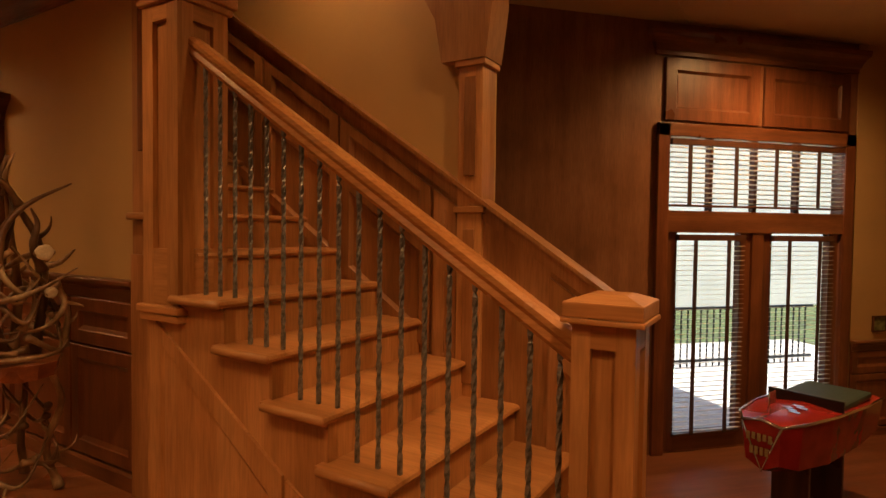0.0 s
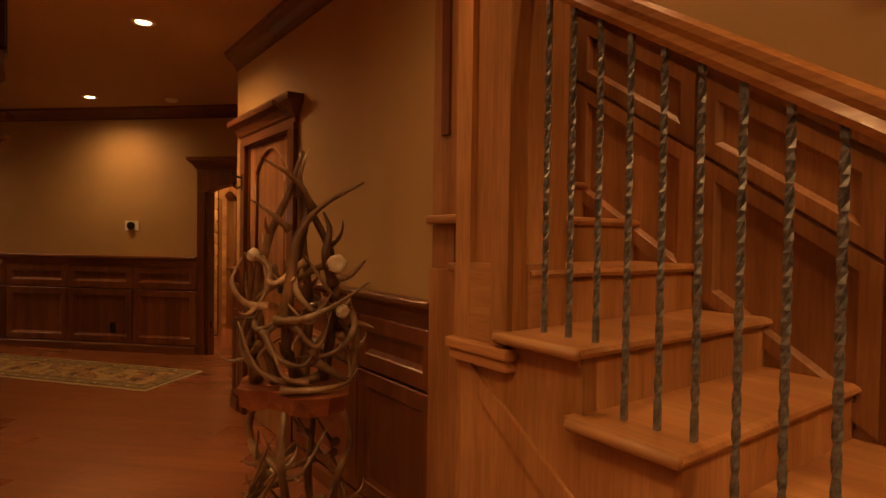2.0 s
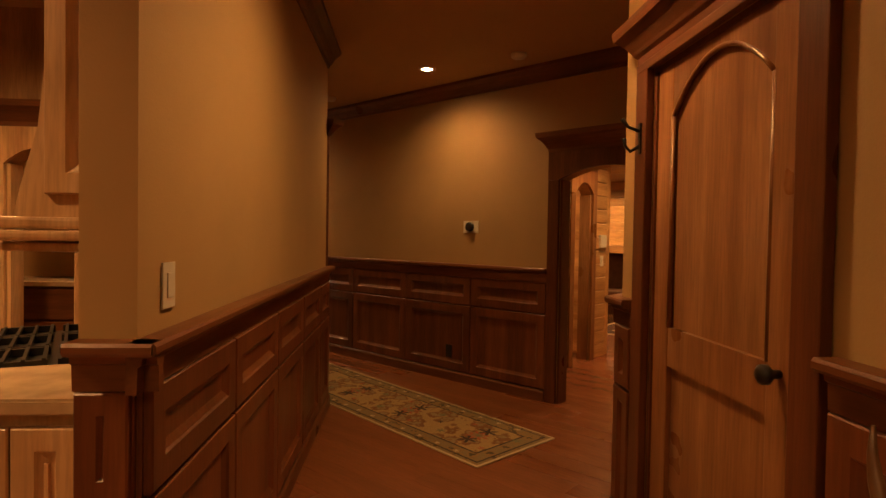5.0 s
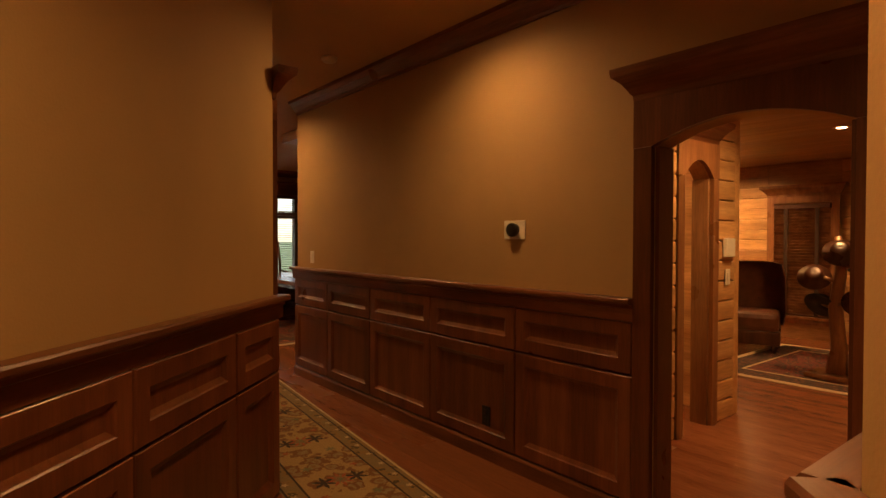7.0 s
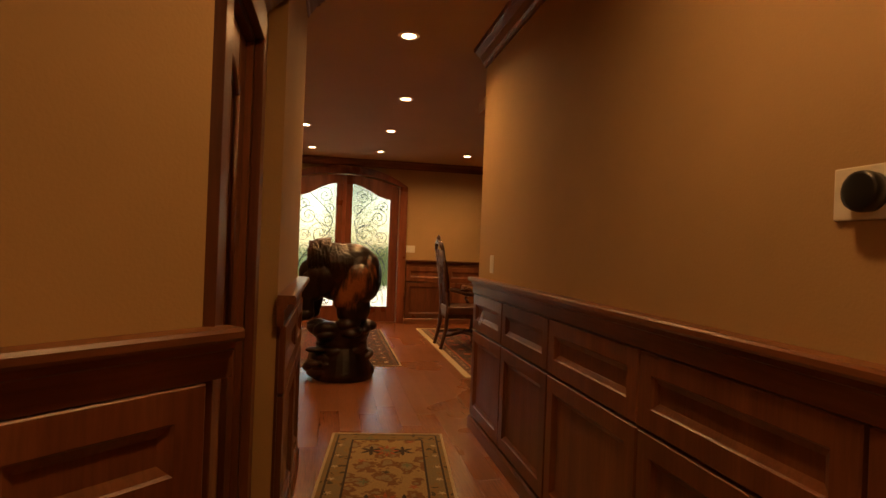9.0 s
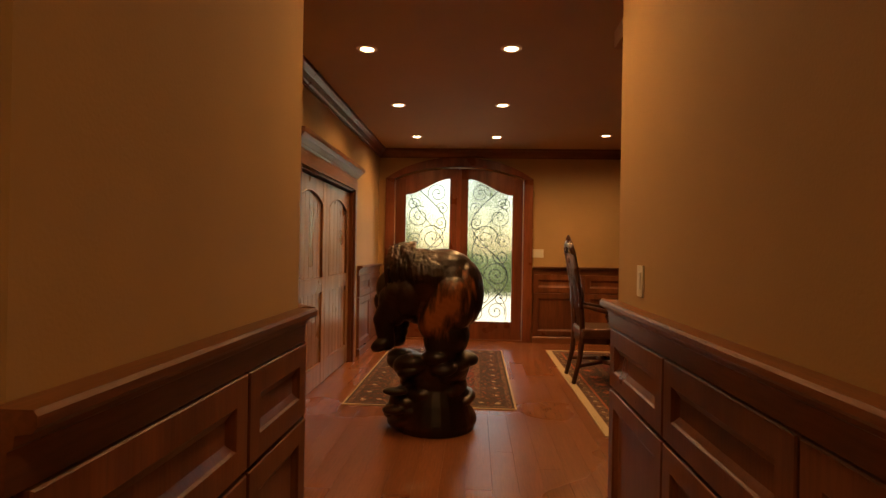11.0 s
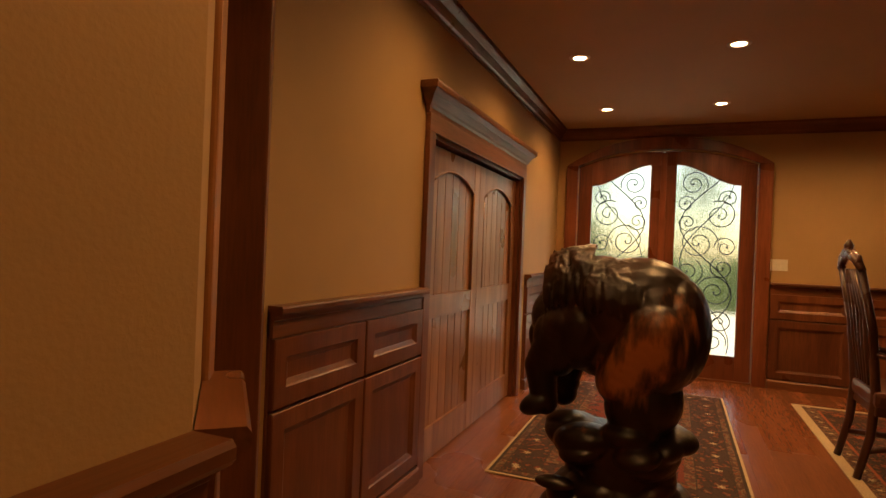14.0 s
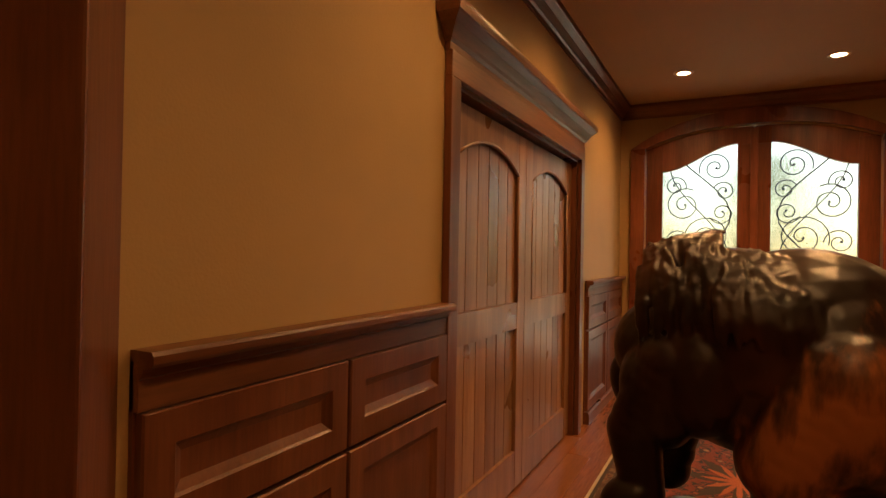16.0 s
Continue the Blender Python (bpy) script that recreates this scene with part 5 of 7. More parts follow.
rug(-11.25, 6.24, -7.83, 8.6, R_RED, R_NAVY, R_CREAM, "large red oriental rug with a cream edge under the table", [(0.05, R_CREAM), (0.10, R_GUARD), (0.02, R_RUST), (0.24, R_NAVY), (0.06, R_GUARD)],
    [(R_RUST, [(0.08 + 0.094 * k, 0.13, 0.07, 8, 1) for k in range(10)]), (R_CREAM, [(0.08 + 0.094 * k, 0.13, 0.03, 6, 1) for k in range(10)] + [(0.03 + 0.047 * k, 0.05, 0.025, 5, 1) for k in range(21)])])
rug(-3.95, 9.35, -2.3, 11.55, R_RED, R_NAVY, R_CREAM, "dark oriental rug with a cream edge in the log room", [(0.05, R_CREAM), (0.25, R_NAVY), (0.03, R_CREAM)], [])
rug(-3.33, 2.63, -2.43, 4.03, R_GOLD, R_OLIVE, R_CREAM, "gold patterned kitchen rug with a dark border", [(0.04, R_DARKWOOL), (0.12, R_OLIVE), (0.02, R_DARKWOOL)],
    [(R_SAGE, [(0.5, 0.2 + 0.2 * k, 0.1, 8, 1) for k in range(4)]), (R_RUST, [(0.5, 0.2 + 0.2 * k, 0.05, 6, 1) for k in range(4)])], "", 215)

# ---- dining room ----
M_CHAIR = wood("dark_walnut", (0.035, 0.012, 0.006), (0.07, 0.025, 0.012), (0.11, 0.042, 0.02), 2, 0.28)
M_LEATHER = plain("worn_brown_leather", (0.11, 0.04, 0.02), 0.35, 0, 0.35, 8)
M_TABLE = wood("table_walnut", (0.07, 0.026, 0.012), (0.12, 0.045, 0.02), (0.17, 0.07, 0.032), 0, 0.2)


def dining_chair(m):
    """Faces its own +y."""
    c = holder("dining_chair", m, "dark carved high-backed armchair with a brown leather seat", "chair", "carved dining chairs")
    for sx in (-1, 1):
        x = sx * 0.25
        part("front_leg", tube(bmesh.new(), [(x, 0.22, 0.0), (x, 0.235, 0.03), (x, 0.20, 0.2), (x, 0.23, 0.4), (x, 0.22, 0.5)], [0.035, 0.028, 0.02, 0.032, 0.03], 10), M_CHAIR, c, smooth=True)
        part("back_post", tube(bmesh.new(), [(x * 0.9, -0.30, 0.0), (x * 0.88, -0.24, 0.25), (x * 0.88, -0.22, 0.5), (x * 0.9, -0.25, 0.9), (x * 0.86, -0.32, 1.28)], [0.022, 0.026, 0.028, 0.026, 0.022], 8), M_CHAIR, c, smooth=True)
        part("arm", tube(bmesh.new(), [(x * 0.9, -0.24, 0.76), (x * 1.1, -0.1, 0.73), (x * 1.18, 0.05, 0.7), (x * 1.15, 0.2, 0.72), (x * 1.2, 0.26, 0.69)], [0.018, 0.022, 0.024, 0.026, 0.02], 10), M_CHAIR, c, smooth=True)
        part("arm_support", tube(bmesh.new(), [(x, 0.18, 0.5), (x * 1.12, 0.12, 0.6), (x * 1.15, 0.17, 0.71)], [0.022, 0.018, 0.022], 8), M_CHAIR, c, smooth=True)
    part("seat", boxes((-0.27, -0.24, 0.44, 0.27, 0.26, 0.54), bevel=0.03), M_LEATHER, c, "brown leather seat")
    part("seat_rail", boxes((-0.26, -0.23, 0.39, 0.26, 0.25, 0.45), bevel=0.01), M_CHAIR, c)
    part("stretcher", tube(bmesh.new(), [(-0.24, 0.2, 0.17), (-0.1, 0.0, 0.2), (0.1, 0.0, 0.2), (0.24, 0.2, 0.17)], [0.018, 0.022, 0.022, 0.018], 8), M_CHAIR, c, smooth=True)
    part("stretcher", tube(bmesh.new(), [(-0.22, -0.25, 0.17), (-0.1, 0.0, 0.2), (0.1, 0.0, 0.2), (0.22, -0.25, 0.17)], [0.018, 0.022, 0.022, 0.018], 8), M_CHAIR, c, smooth=True)
    bm = bmesh.new()
    for x in (-0.13, -0.065, 0.0, 0.065, 0.13):
        tube(bm, [(x * 0.8, -0.225, 0.55), (x, -0.25, 0.8), (x * 1.1, -0.27, 1.0), (x * 0.7, -0.32, 1.26)], [0.014, 0.02, 0.018, 0.014], 8)
    part("back_splat", bm, M_CHAIR, c, "carved pierced splat", True)
    bm = bmesh.new()
    tube(bm, [(-0.24, -0.32, 1.26), (-0.14, -0.33, 1.33), (0, -0.335, 1.37), (0.14, -0.33, 1.33), (0.24, -0.32, 1.26)], [0.022, 0.03, 0.036, 0.03, 0.022], 10)
    tube(bm, [(0, -0.335, 1.37), (0, -0.335, 1.41), (0, -0.335, 1.45)], [0.02, 0.03, 0.008], 8)
    for x in (-0.2, 0.2):
        tube(bm, [(x, -0.325, 1.29), (x, -0.325, 1.35)], [0.022, 0.01], 8)
    part("crest", bm, M_CHAIR, c, "carved crest with a finial", True)
    return c


ch = dining_chair(pose(-9.6, 6.58, 0.012, 0, 0, 0))
copy_thing(ch, pose(-10.98, 7.55, 0.012, 0, 0, -90))
copy_thing(ch, pose(-9.6, 8.2, 0.012, 0, 0, 180))
copy_thing(ch, pose(-8.7, 8.2, 0.012, 0, 0, 180))
dt = holder("dining_table", pose(-9.15, 7.35, 0.012), "long dark polished wooden dining table on a trestle base", "table")
part("tabletop", boxes((-1.3, -0.6, 0.70, 1.3, 0.6, 0.755), bevel=0.012), M_TABLE, dt)
part("apron", boxes((-1.1, -0.45, 0.62, 1.1, 0.45, 0.70), bevel=0.006), M_TABLE, dt)
for x in (-0.85, 0.85):
    part("trestle", boxes((x - 0.06, -0.3, 0.06, x + 0.06, 0.3, 0.63), (x - 0.09, -0.4, 0.0, x + 0.09, 0.4, 0.08), bevel=0.02), M_TABLE, dt)
part("stretcher", boxes((-0.8, -0.05, 0.22, 0.8, 0.05, 0.34), bevel=0.012), M_TABLE, dt)

# ---- windows with blinds ----
M_SLAT = plain("dark_blind_slat", (0.09, 0.035, 0.018), 0.45, 0, 0.2, 12)
M_SLATW = plain("pale_blind_slat", (0.74, 0.70, 0.62), 0.5, 0, 0.1, 12)
M_TAPE = plain("dark_blind_tape", (0.05, 0.025, 0.015), 0.8, 0, 0.2, 40)
M_PANE, pt_, pb_ = nodes("clear_glass", 0.0)
pb_.inputs["Transmission Weight"].default_value, pb_.inputs["IOR"].default_value = 1.0, 1.1


def blind(m, w, z0, z1, slat, tapes, label, pitch=0.045, tilt=12):
    root = holder("window_blind", m, label, "blind")
    part("head_rail", boxes((0, 0.0, z1 - 0.06, w, 0.06, z1), bevel=0.004), M_SLAT, root)
    part("bottom_rail", boxes((0, 0.005, z0, w, 0.05, z0 + 0.022), bevel=0.004), M_SLAT, root)
    bm = boxes((0, -0.024, -0.0015, w, 0.024, 0.0015))
    me = mesh_of("slat", bm, slat)
    z = z0 + 0.045
    while z < z1 - 0.07:
        ob = new("slat", me)
        ob.parent = root
        ob.matrix_basis = pose(0, 0.028, z, tilt, 0, 0)
        z += pitch
    for x in tapes:
        part("tape", boxes((x - 0.024, 0.056, z0 + 0.01, x + 0.024, 0.058, z1 - 0.05)), M_TAPE, root)
    return root


def window(name, m, w, z0, z1, splits, mull, material, label, depth=0.12, trim=0.09, panes=True):
    """Frame, sill, mullions and panes in an opening; local x along the wall, y into the room."""
    root = holder(name, m, label, "window", kind="structure")
    part("window_frame", boxes((-trim, 0.003, z0 - trim, 0, 0.035, z1 + trim), (w, 0.003, z0 - trim, w + trim, 0.035, z1 + trim), (0, 0.003, z1, w, 0.035, z1 + trim), (0, 0.003, z0 - trim, w, 0.035, z0)), material, root)
    part("lining", boxes((0.001, -depth, z0, 0.022, 0.0, z1), (w - 0.022, -depth, z0, w - 0.001, 0.0, z1), (0.022, -depth, z1 - 0.022, w - 0.022, 0.0, z1 - 0.001)), material, root)
    part("window_sill", boxes((-trim, 0.0, z0 - 0.02, w + trim, 0.07, z0 + 0.012), bevel=0.005), material, root)
    for z in splits:
        part("transom_bar", boxes((0.022, -depth, z - 0.035, w - 0.022, -0.02, z + 0.035)), material, root)
    for x in mull:
        part("mullion", boxes((x - 0.03, -depth + 0.002, z0 + 0.001, x + 0.03, -0.022, z1 - 0.023)), material, root)
    zs = [z0 + 0.012, *splits, z1 - 0.02]
    for a, b in zip(zs, zs[1:]):
        p = part("pane", boxes((0.03, -depth + 0.02, a, w - 0.03, -depth + 0.024, b)), M_PANE, root)
        p.visible_shadow = False
    return root


wm = fm @ pose(9.6 - WN[1], 0, 0)
window("window_1", wm, WN[1] - WN[0], 0.55, 2.24, [1.86], [0.65], M_DARK, "dark framed dining room window with a transom", 0.16, 0.1)
part("cornice", cornice(-0.1, 1.4, 2.34, HEADER, 0.003), M_DARK_X, bpy.data.objects["window_1"])
blind(wm @ pose(0.03, -0.06, 0), 1.24, 0.57, 1.82, M_SLAT, (0.2, 0.62, 1.04), "brown wooden blind with open slats in the dining window")
blind(wm @ pose(0.03, -0.06, 0), 1.24, 1.90, 2.22, M_SLAT, (0.2, 0.62, 1.04), "short brown wooden blind over the dining window transom")

# ---- small fittings on walls and ceilings ----


def plate(m, w, h, label, category, toggles=1, outlet=False):
    root = holder("wall_plate", m, label, category)
    part("cover", boxes((-w / 2, 0.001, -h / 2, w / 2, 0.007, h / 2), bevel=0.002), M_WHITE, root)
    for k in range(toggles):
        x = (k - (toggles - 1) / 2) * 0.046
        if outlet:
            for z in (-0.02, 0.02):
                part("socket", boxes((x - 0.015, 0.006, z - 0.013, x + 0.015, 0.010, z + 0.013), bevel=0.003), M_WHITE, root)
        else:
            part("rocker", boxes((x - 0.016, 0.006, -0.033, x + 0.016, 0.011, 0.033), bevel=0.003), M_WHITE, root)
    return root


RW = along((-1.1, Y_R), (X_E, Y_R))[0]
th = holder("thermostat", RW @ pose(2.19, 0, 1.415), "black round thermostat on a white square wall plate", "thermostat")
part("cover", boxes((-0.085, 0.001, -0.055, 0.085, 0.008, 0.055), bevel=0.004), M_WHITE, th)
part("dial", lathe([(0.04, 0), (0.042, 0.02), (0.04, 0.03), (0.034, 0.032)], 28), M_BLACK, th, "glossy black dial", True, pose(0, 0.008, 0, -90, 0, 0))
plate(RW @ pose(4.89, 0, 1.185), 0.075, 0.118, "cream light switch above the cap rail of the corridor", "light switch")
ou = holder("wall_outlet", RW @ pose(2.41, 0.022, 0.265), "black power outlet set in the corridor wainscot", "outlet")
part("cover", boxes((-0.035, 0, -0.06, 0.035, 0.006, 0.06), bevel=0.002), M_BLACK, ou)
part("socket", boxes((-0.016, 0.005, 0.008, 0.016, 0.009, 0.04), (-0.016, 0.005, -0.04, 0.016, 0.009, -0.008), bevel=0.003), M_BLACK, ou)
plate(fm @ pose(9.6 - 6.19, 0, 1.26), 0.16, 0.118, "wide cream switch plate beside the entrance door", "light switch", 3)
BW = along(B1, B0)[0]
plate(BW @ pose(2.92, 0, 1.19), 0.075, 0.118, "cream light switch on the end of the passage wall", "light switch")
for x, y in ((-2.55, 5.55), (-4.82, 5.52)):
    d = holder("smoke_detector", pose(x, y, CEIL), "small round white smoke detector on the ceiling", "smoke detector")
    part("body", lathe([(0.06, -0.0), (0.06, -0.02), (0.045, -0.034), (0.012, -0.036)], 24), M_WHITE, d, smooth=True)
sp = holder("wall_speaker", BW @ pose(2.66, 0.0, 2.28), "small dark brown speaker box high on the passage wall", "speaker")
part("cabinet", boxes((-0.09, 0.002, 0, 0.09, 0.15, 0.28), bevel=0.008), M_CHAIR, sp)
part("grille", boxes((-0.08, 0.15, 0.01, 0.08, 0.156, 0.27), bevel=0.003), M_BLACK, sp, "black cloth grille")

# ---- kitchen ----
M_STONE = plain("tan_granite", (0.46, 0.33, 0.2), 0.25, 0, 0.35, 6)
M_TILE = plain("slate_tile", (0.3, 0.22, 0.15), 0.4, 0, 0.35, 5)
M_STEEL = plain("brushed_steel", (0.5, 0.48, 0.45), 0.3, 1.0, 0.08, 40)
M_PINE = M_KNOTTY
M_DARKPANE, dpt, dpb = nodes("cabinet_glass", 0.04)
dpb.inputs["Transmission Weight"].default_value, dpb.inputs["IOR"].default_value = 0.97, 1.2
dpb.inputs["Base Color"].default_value = (0.42, 0.4, 0.38, 1)
DIAG = pose(0, 0, 0, 0, 0, -45)   # local x is u, local y is v


def raised_door(parent, m, w, h, material, handle=None):
    me = panel_mesh(w, h, 0.055, 0.02, 0.004, material)
    ob = new("cabinet_door", me)
    ob.parent, ob.matrix_basis = parent, m
    bm = boxes((0.085, 0.004, 0.085, w - 0.085, 0.016, h - 0.085), bevel=min(0.009, (w - 0.17) * 0.3))
    part("raised_field", bm, material, ob)
    if handle:
        part("knob", lathe([(0.006, 0), (0.006, 0.012), (0.015, 0.02), (0.013, 0.03)], 12), M_BLACK, ob, "small black knob", True, pose(handle[0], 0.02, handle[1], -90, 0, 0))
    return ob


# column end face panel is part of the wainscot; behind it the range block
U0, U1, KV0, KV1 = -2.84, -5.15, 0.11, 0.535


def prism(outline, z0, z1, bevel=0.0):
    bm = bmesh.new()
    a = [bm.verts.new((x, y, z0)) for x, y in outline]
    b = [bm.verts.new((x, y, z1)) for x, y in outline]
    bm.faces.new(list(reversed(a))), bm.faces.new(b)
    for k in range(len(a)):
        bm.faces.new((a[k], a[(k + 1) % len(a)], b[(k + 1) % len(a)], b[k]))
    bmesh.ops.recalc_face_normals(bm, faces=bm.faces)
    if bevel:
        bmesh.ops.bevel(bm, geom=bm.edges, offset=bevel, segments=2, affect="EDGES")
    return bm


ec = holder("kitchen_cabinet", DIAG @ pose(U0, 0.19, 0), "knotty pine base cabinet end with two raised panels", "cabinet")
part("body", prism([(0, 0), (0, 0.345), (-0.42, 0.345), (-0.24, -0.13)], 0.0, 0.889), M_PINE, ec)
for k in range(2):
    raised_door(ec, pose(0.001, 0.335 - k * 0.165, 0.12, 0, 0, -90), 0.16, 0.74, M_PINE)
part("base_moulding", boxes((-0.0, -0.004, 0, 0.025, 0.345, 0.06), bevel=0.008), M_PINE, ec)
rg = holder("kitchen_range", DIAG @ pose(-3.09, 0.06, 0, 0, 0, 29), "stainless steel gas range with black cast iron grates", "range")
part("body", boxes((-0.76, 0.0, 0.04, 0, KV1 - KV0, 0.88), bevel=0.004), M_STEEL, rg)
part("control_panel", boxes((-0.76, -0.06, 0.76, 0, 0.0, 0.9), bevel=0.012), M_STEEL, rg)
part("cooktop", boxes((-0.755, 0.0, 0.885, -0.005, 0.42, 0.915), bevel=0.004), M_BLACK, rg)
for k in range(6):
    part("control_knob", lathe([(0.026, 0), (0.026, 0.03), (0.022, 0.045)], 16), M_STEEL, rg, "steel control knob", True, pose(-0.08 - k * 0.12, -0.06, 0.83, 90, 0, 0))
for k in range(3):
    for j in range(2):
        bm = bmesh.new()
        x0, y0 = -0.25 * k - 0.01, 0.01 + j * 0.2
        for i in range(4):
            box(bm, x0 - 0.235, y0 + 0.02 + i * 0.05, 0.93, x0, y0 + 0.03 + i * 0.05, 0.945)
        box(bm, x0 - 0.235, y0 + 0.01, 0.915, x0 - 0.22, y0 + 0.185, 0.94), box(bm, x0 - 0.015, y0 + 0.01, 0.915, x0, y0 + 0.185, 0.94)
        part("grate", bm, M_BLACK, rg, "black cast iron grate")
part("oven_handle", tube(bmesh.new(), [(-0.7, -0.07, 0.7), (-0.06, -0.07, 0.7)], 0.014, 10), M_STEEL, rg, smooth=True)
cb = holder("kitchen_cabinet", DIAG @ pose(-4.04, KV0, 0), "knotty pine base cabinet beside the range", "cabinet")
part("body", boxes((-1.1, 0, 0.0, 0, KV1 - KV0, 0.89)), M_PINE, cb)
tagged(part("worktop", prism([(U0 + 0.03, 0.165), (U0 + 0.03, KV1), (U0 - 0.44, KV1), (U0 - 0.255, 0.03)], 0.89, 0.93, 0.006), M_STONE, at=DIAG), "tan granite worktop on the pine cabinet end", "worktop")
tagged(part("worktop", boxes((-5.16, KV0 - 0.03, 0.89, -4.035, KV1, 0.93), bevel=0.008), M_STONE, at=DIAG), "tan granite worktop beyond the range", "worktop")
# hood
hd = holder("range_hood", DIAG @ pose(-3.65, 0.2, 0), "tall knotty pine range hood with stepped mouldings", "range hood")
bm = bmesh.new()
rings = []
for z, hx, y0 in ((1.36, 0.66, 0.06), (1.44, 0.655, 0.075), (1.6, 0.64, 0.11), (1.9, 0.63, 0.135), (2.2, 0.625, 0.15), (2.719, 0.62, 0.16)):
    rings.append([bm.verts.new(c) for c in ((-hx, y0, z), (hx, y0, z), (hx, 0.33, z), (-hx, 0.33, z))])
for a, b in zip(rings, rings[1:]):
    for k in range(4):
        bm.faces.new((a[k], a[(k + 1) % 4], b[(k + 1) % 4], b[k]))
bm.faces.new(list(reversed(rings[0])))
part("body", bm, M_PINE, hd)
part("moulding", boxes((-0.68, 0.04, 1.27, 0.68, 0.33, 1.295), (-0.705, 0.015, 1.298, 0.705, 0.33, 1.325), (-0.685, 0.035, 1.328, 0.685, 0.33, 1.36), bevel=0.009), M_PINE, hd)
raised_door(hd, pose(0.655, 0.325, 1.42, 0, 0, -90), 0.18, 1.25, M_PINE)
part("filter", boxes((-0.5, 0.06, 1.262, 0.5, 0.3, 1.272)), M_STEEL, hd)

# far kitchen wall across the diagonal, tiled, with an arched way through
KW = DIAG @ pose(-5.2, 0.53, 0, 0, 0, -90)
wk = wall("wall_kitchen_tiled", P(-5.2, 0.53), P(-5.2, -3.2), holes=[(1.33, 1.76, 0, 1.74, 0.1)], material=M_KNOTTY, label="knotty pine kitchen wall with an arched way through")
tl = holder("backsplash", KW, "brown stone tile backsplash above the worktop", "backsplash", kind="structure")
for i in range(7):
    for j in range(3):
        ob = part("tile", boxes((i * 0.172 + 0.003, 0.002, 0.935 + j * 0.172, i * 0.172 + 0.168, 0.012, 0.935 + j * 0.172 + 0.168), bevel=0.003), M_TILE, tl)
plate(KW @ pose(0.97, 0.012, 1.02), 0.075, 0.118, "white power outlet on the tiled backsplash", "outlet", 1, True)
uc = holder("wall_cabinet", KW @ pose(0.86, 0.002, 0), "knotty pine wall cabinet with a glazed door", "cabinet")


def glazed_cabinet(root, w, h, z, d, mat, cols, rows_, knob_at):
    part("body", boxes((0, 0, z, 0.018, d, z + h), (w - 0.018, 0, z, w, d, z + h), (0.018, 0, z, w - 0.018, d, z + 0.018), (0.018, 0, z + h - 0.018, w - 0.018, d, z + h), (0.018, 0, z + 0.018, w - 0.018, 0.01, z + h - 0.018)), mat, root)
    part("shelf", boxes((0.02, 0.012, z + h * 0.5, w - 0.02, d - 0.03, z + h * 0.5 + 0.016)), mat, root)
    part("door_frame", boxes((0, d, z, 0.07, d + 0.022, z + h), (w - 0.07, d, z, w, d + 0.022, z + h), (0.07, d, z, w - 0.07, d + 0.022, z + 0.08), (0.07, d, z + h - 0.08, w - 0.07, d + 0.022, z + h)), mat, root)
    gw, gh = w - 0.14, h - 0.16
    for k in range(1, cols):
        part("glazing_bar", boxes((0.07 + gw * k / cols - 0.009, d + 0.004, z + 0.08, 0.07 + gw * k / cols + 0.009, d + 0.02, z + h - 0.08)), mat, root)
    for k in range(1, rows_):
        part("glazing_bar", boxes((0.07, d + 0.003, z + 0.08 + gh * k / rows_ - 0.009, w - 0.07, d + 0.019, z + 0.08 + gh * k / rows_ + 0.009)), mat, root)
    for i in range(cols):
        for j in range(rows_):
            part("pane", boxes((0.07 + gw * i / cols, d + 0.009, z + 0.08 + gh * j / rows_, 0.07 + gw * (i + 1) / cols, d + 0.012, z + 0.08 + gh * (j + 1) / rows_)), M_DARKPANE, root)
    part("light_rail", boxes((-0.015, 0.0, z - 0.05, w + 0.015, d + 0.03, z), bevel=0.006), mat, root)
    part("cornice", boxes((-0.02, 0.0, z + h, w + 0.02, d + 0.05, z + h + 0.05), (-0.04, 0, z + h + 0.05, w + 0.04, d + 0.07, z + h + 0.09), bevel=0.008), mat, root)
    part("knob", lathe([(0.006, 0), (0.006, 0.014), (0.016, 0.022), (0.013, 0.034)], 12), M_BLACK, root, "small black knob", True, pose(knob_at[0], d + 0.022, z + knob_at[1], -90, 0, 0))


glazed_cabinet(uc, 0.40, 0.80, 1.74, 0.30, M_PINE, 2, 4, (0.04, 0.08))
pp = holder("kitchen_pillar", KW @ pose(1.14, 0.0, 0), "knotty pine pillar with a moulded bracket beside the archway", "pillar", kind="structure")
part("shaft", boxes((0, 0.002, 0, 0.1, 0.12, 1.27), (-0.2, 0.002, 1.36, 0.08, 0.1, 1.68), bevel=0.006), M_PINE, pp)
part("bracket", boxes((-0.23, 0.002, 1.27, 0.12, 0.17, 1.30), (-0.25, 0.002, 1.302, 0.14, 0.19, 1.33), (-0.22, 0.002, 1.332, 0.11, 0.16, 1.36), bevel=0.008), M_PINE, pp)
casing("door_casing_kitchen_arch", P(-5.2, 0.53), P(-5.2, -3.2), 1.33, 1.76, 1.74, 0.09, 0.1, 0.12, "knotty pine casing of an arched kitchen doorway", True, M_PINE)
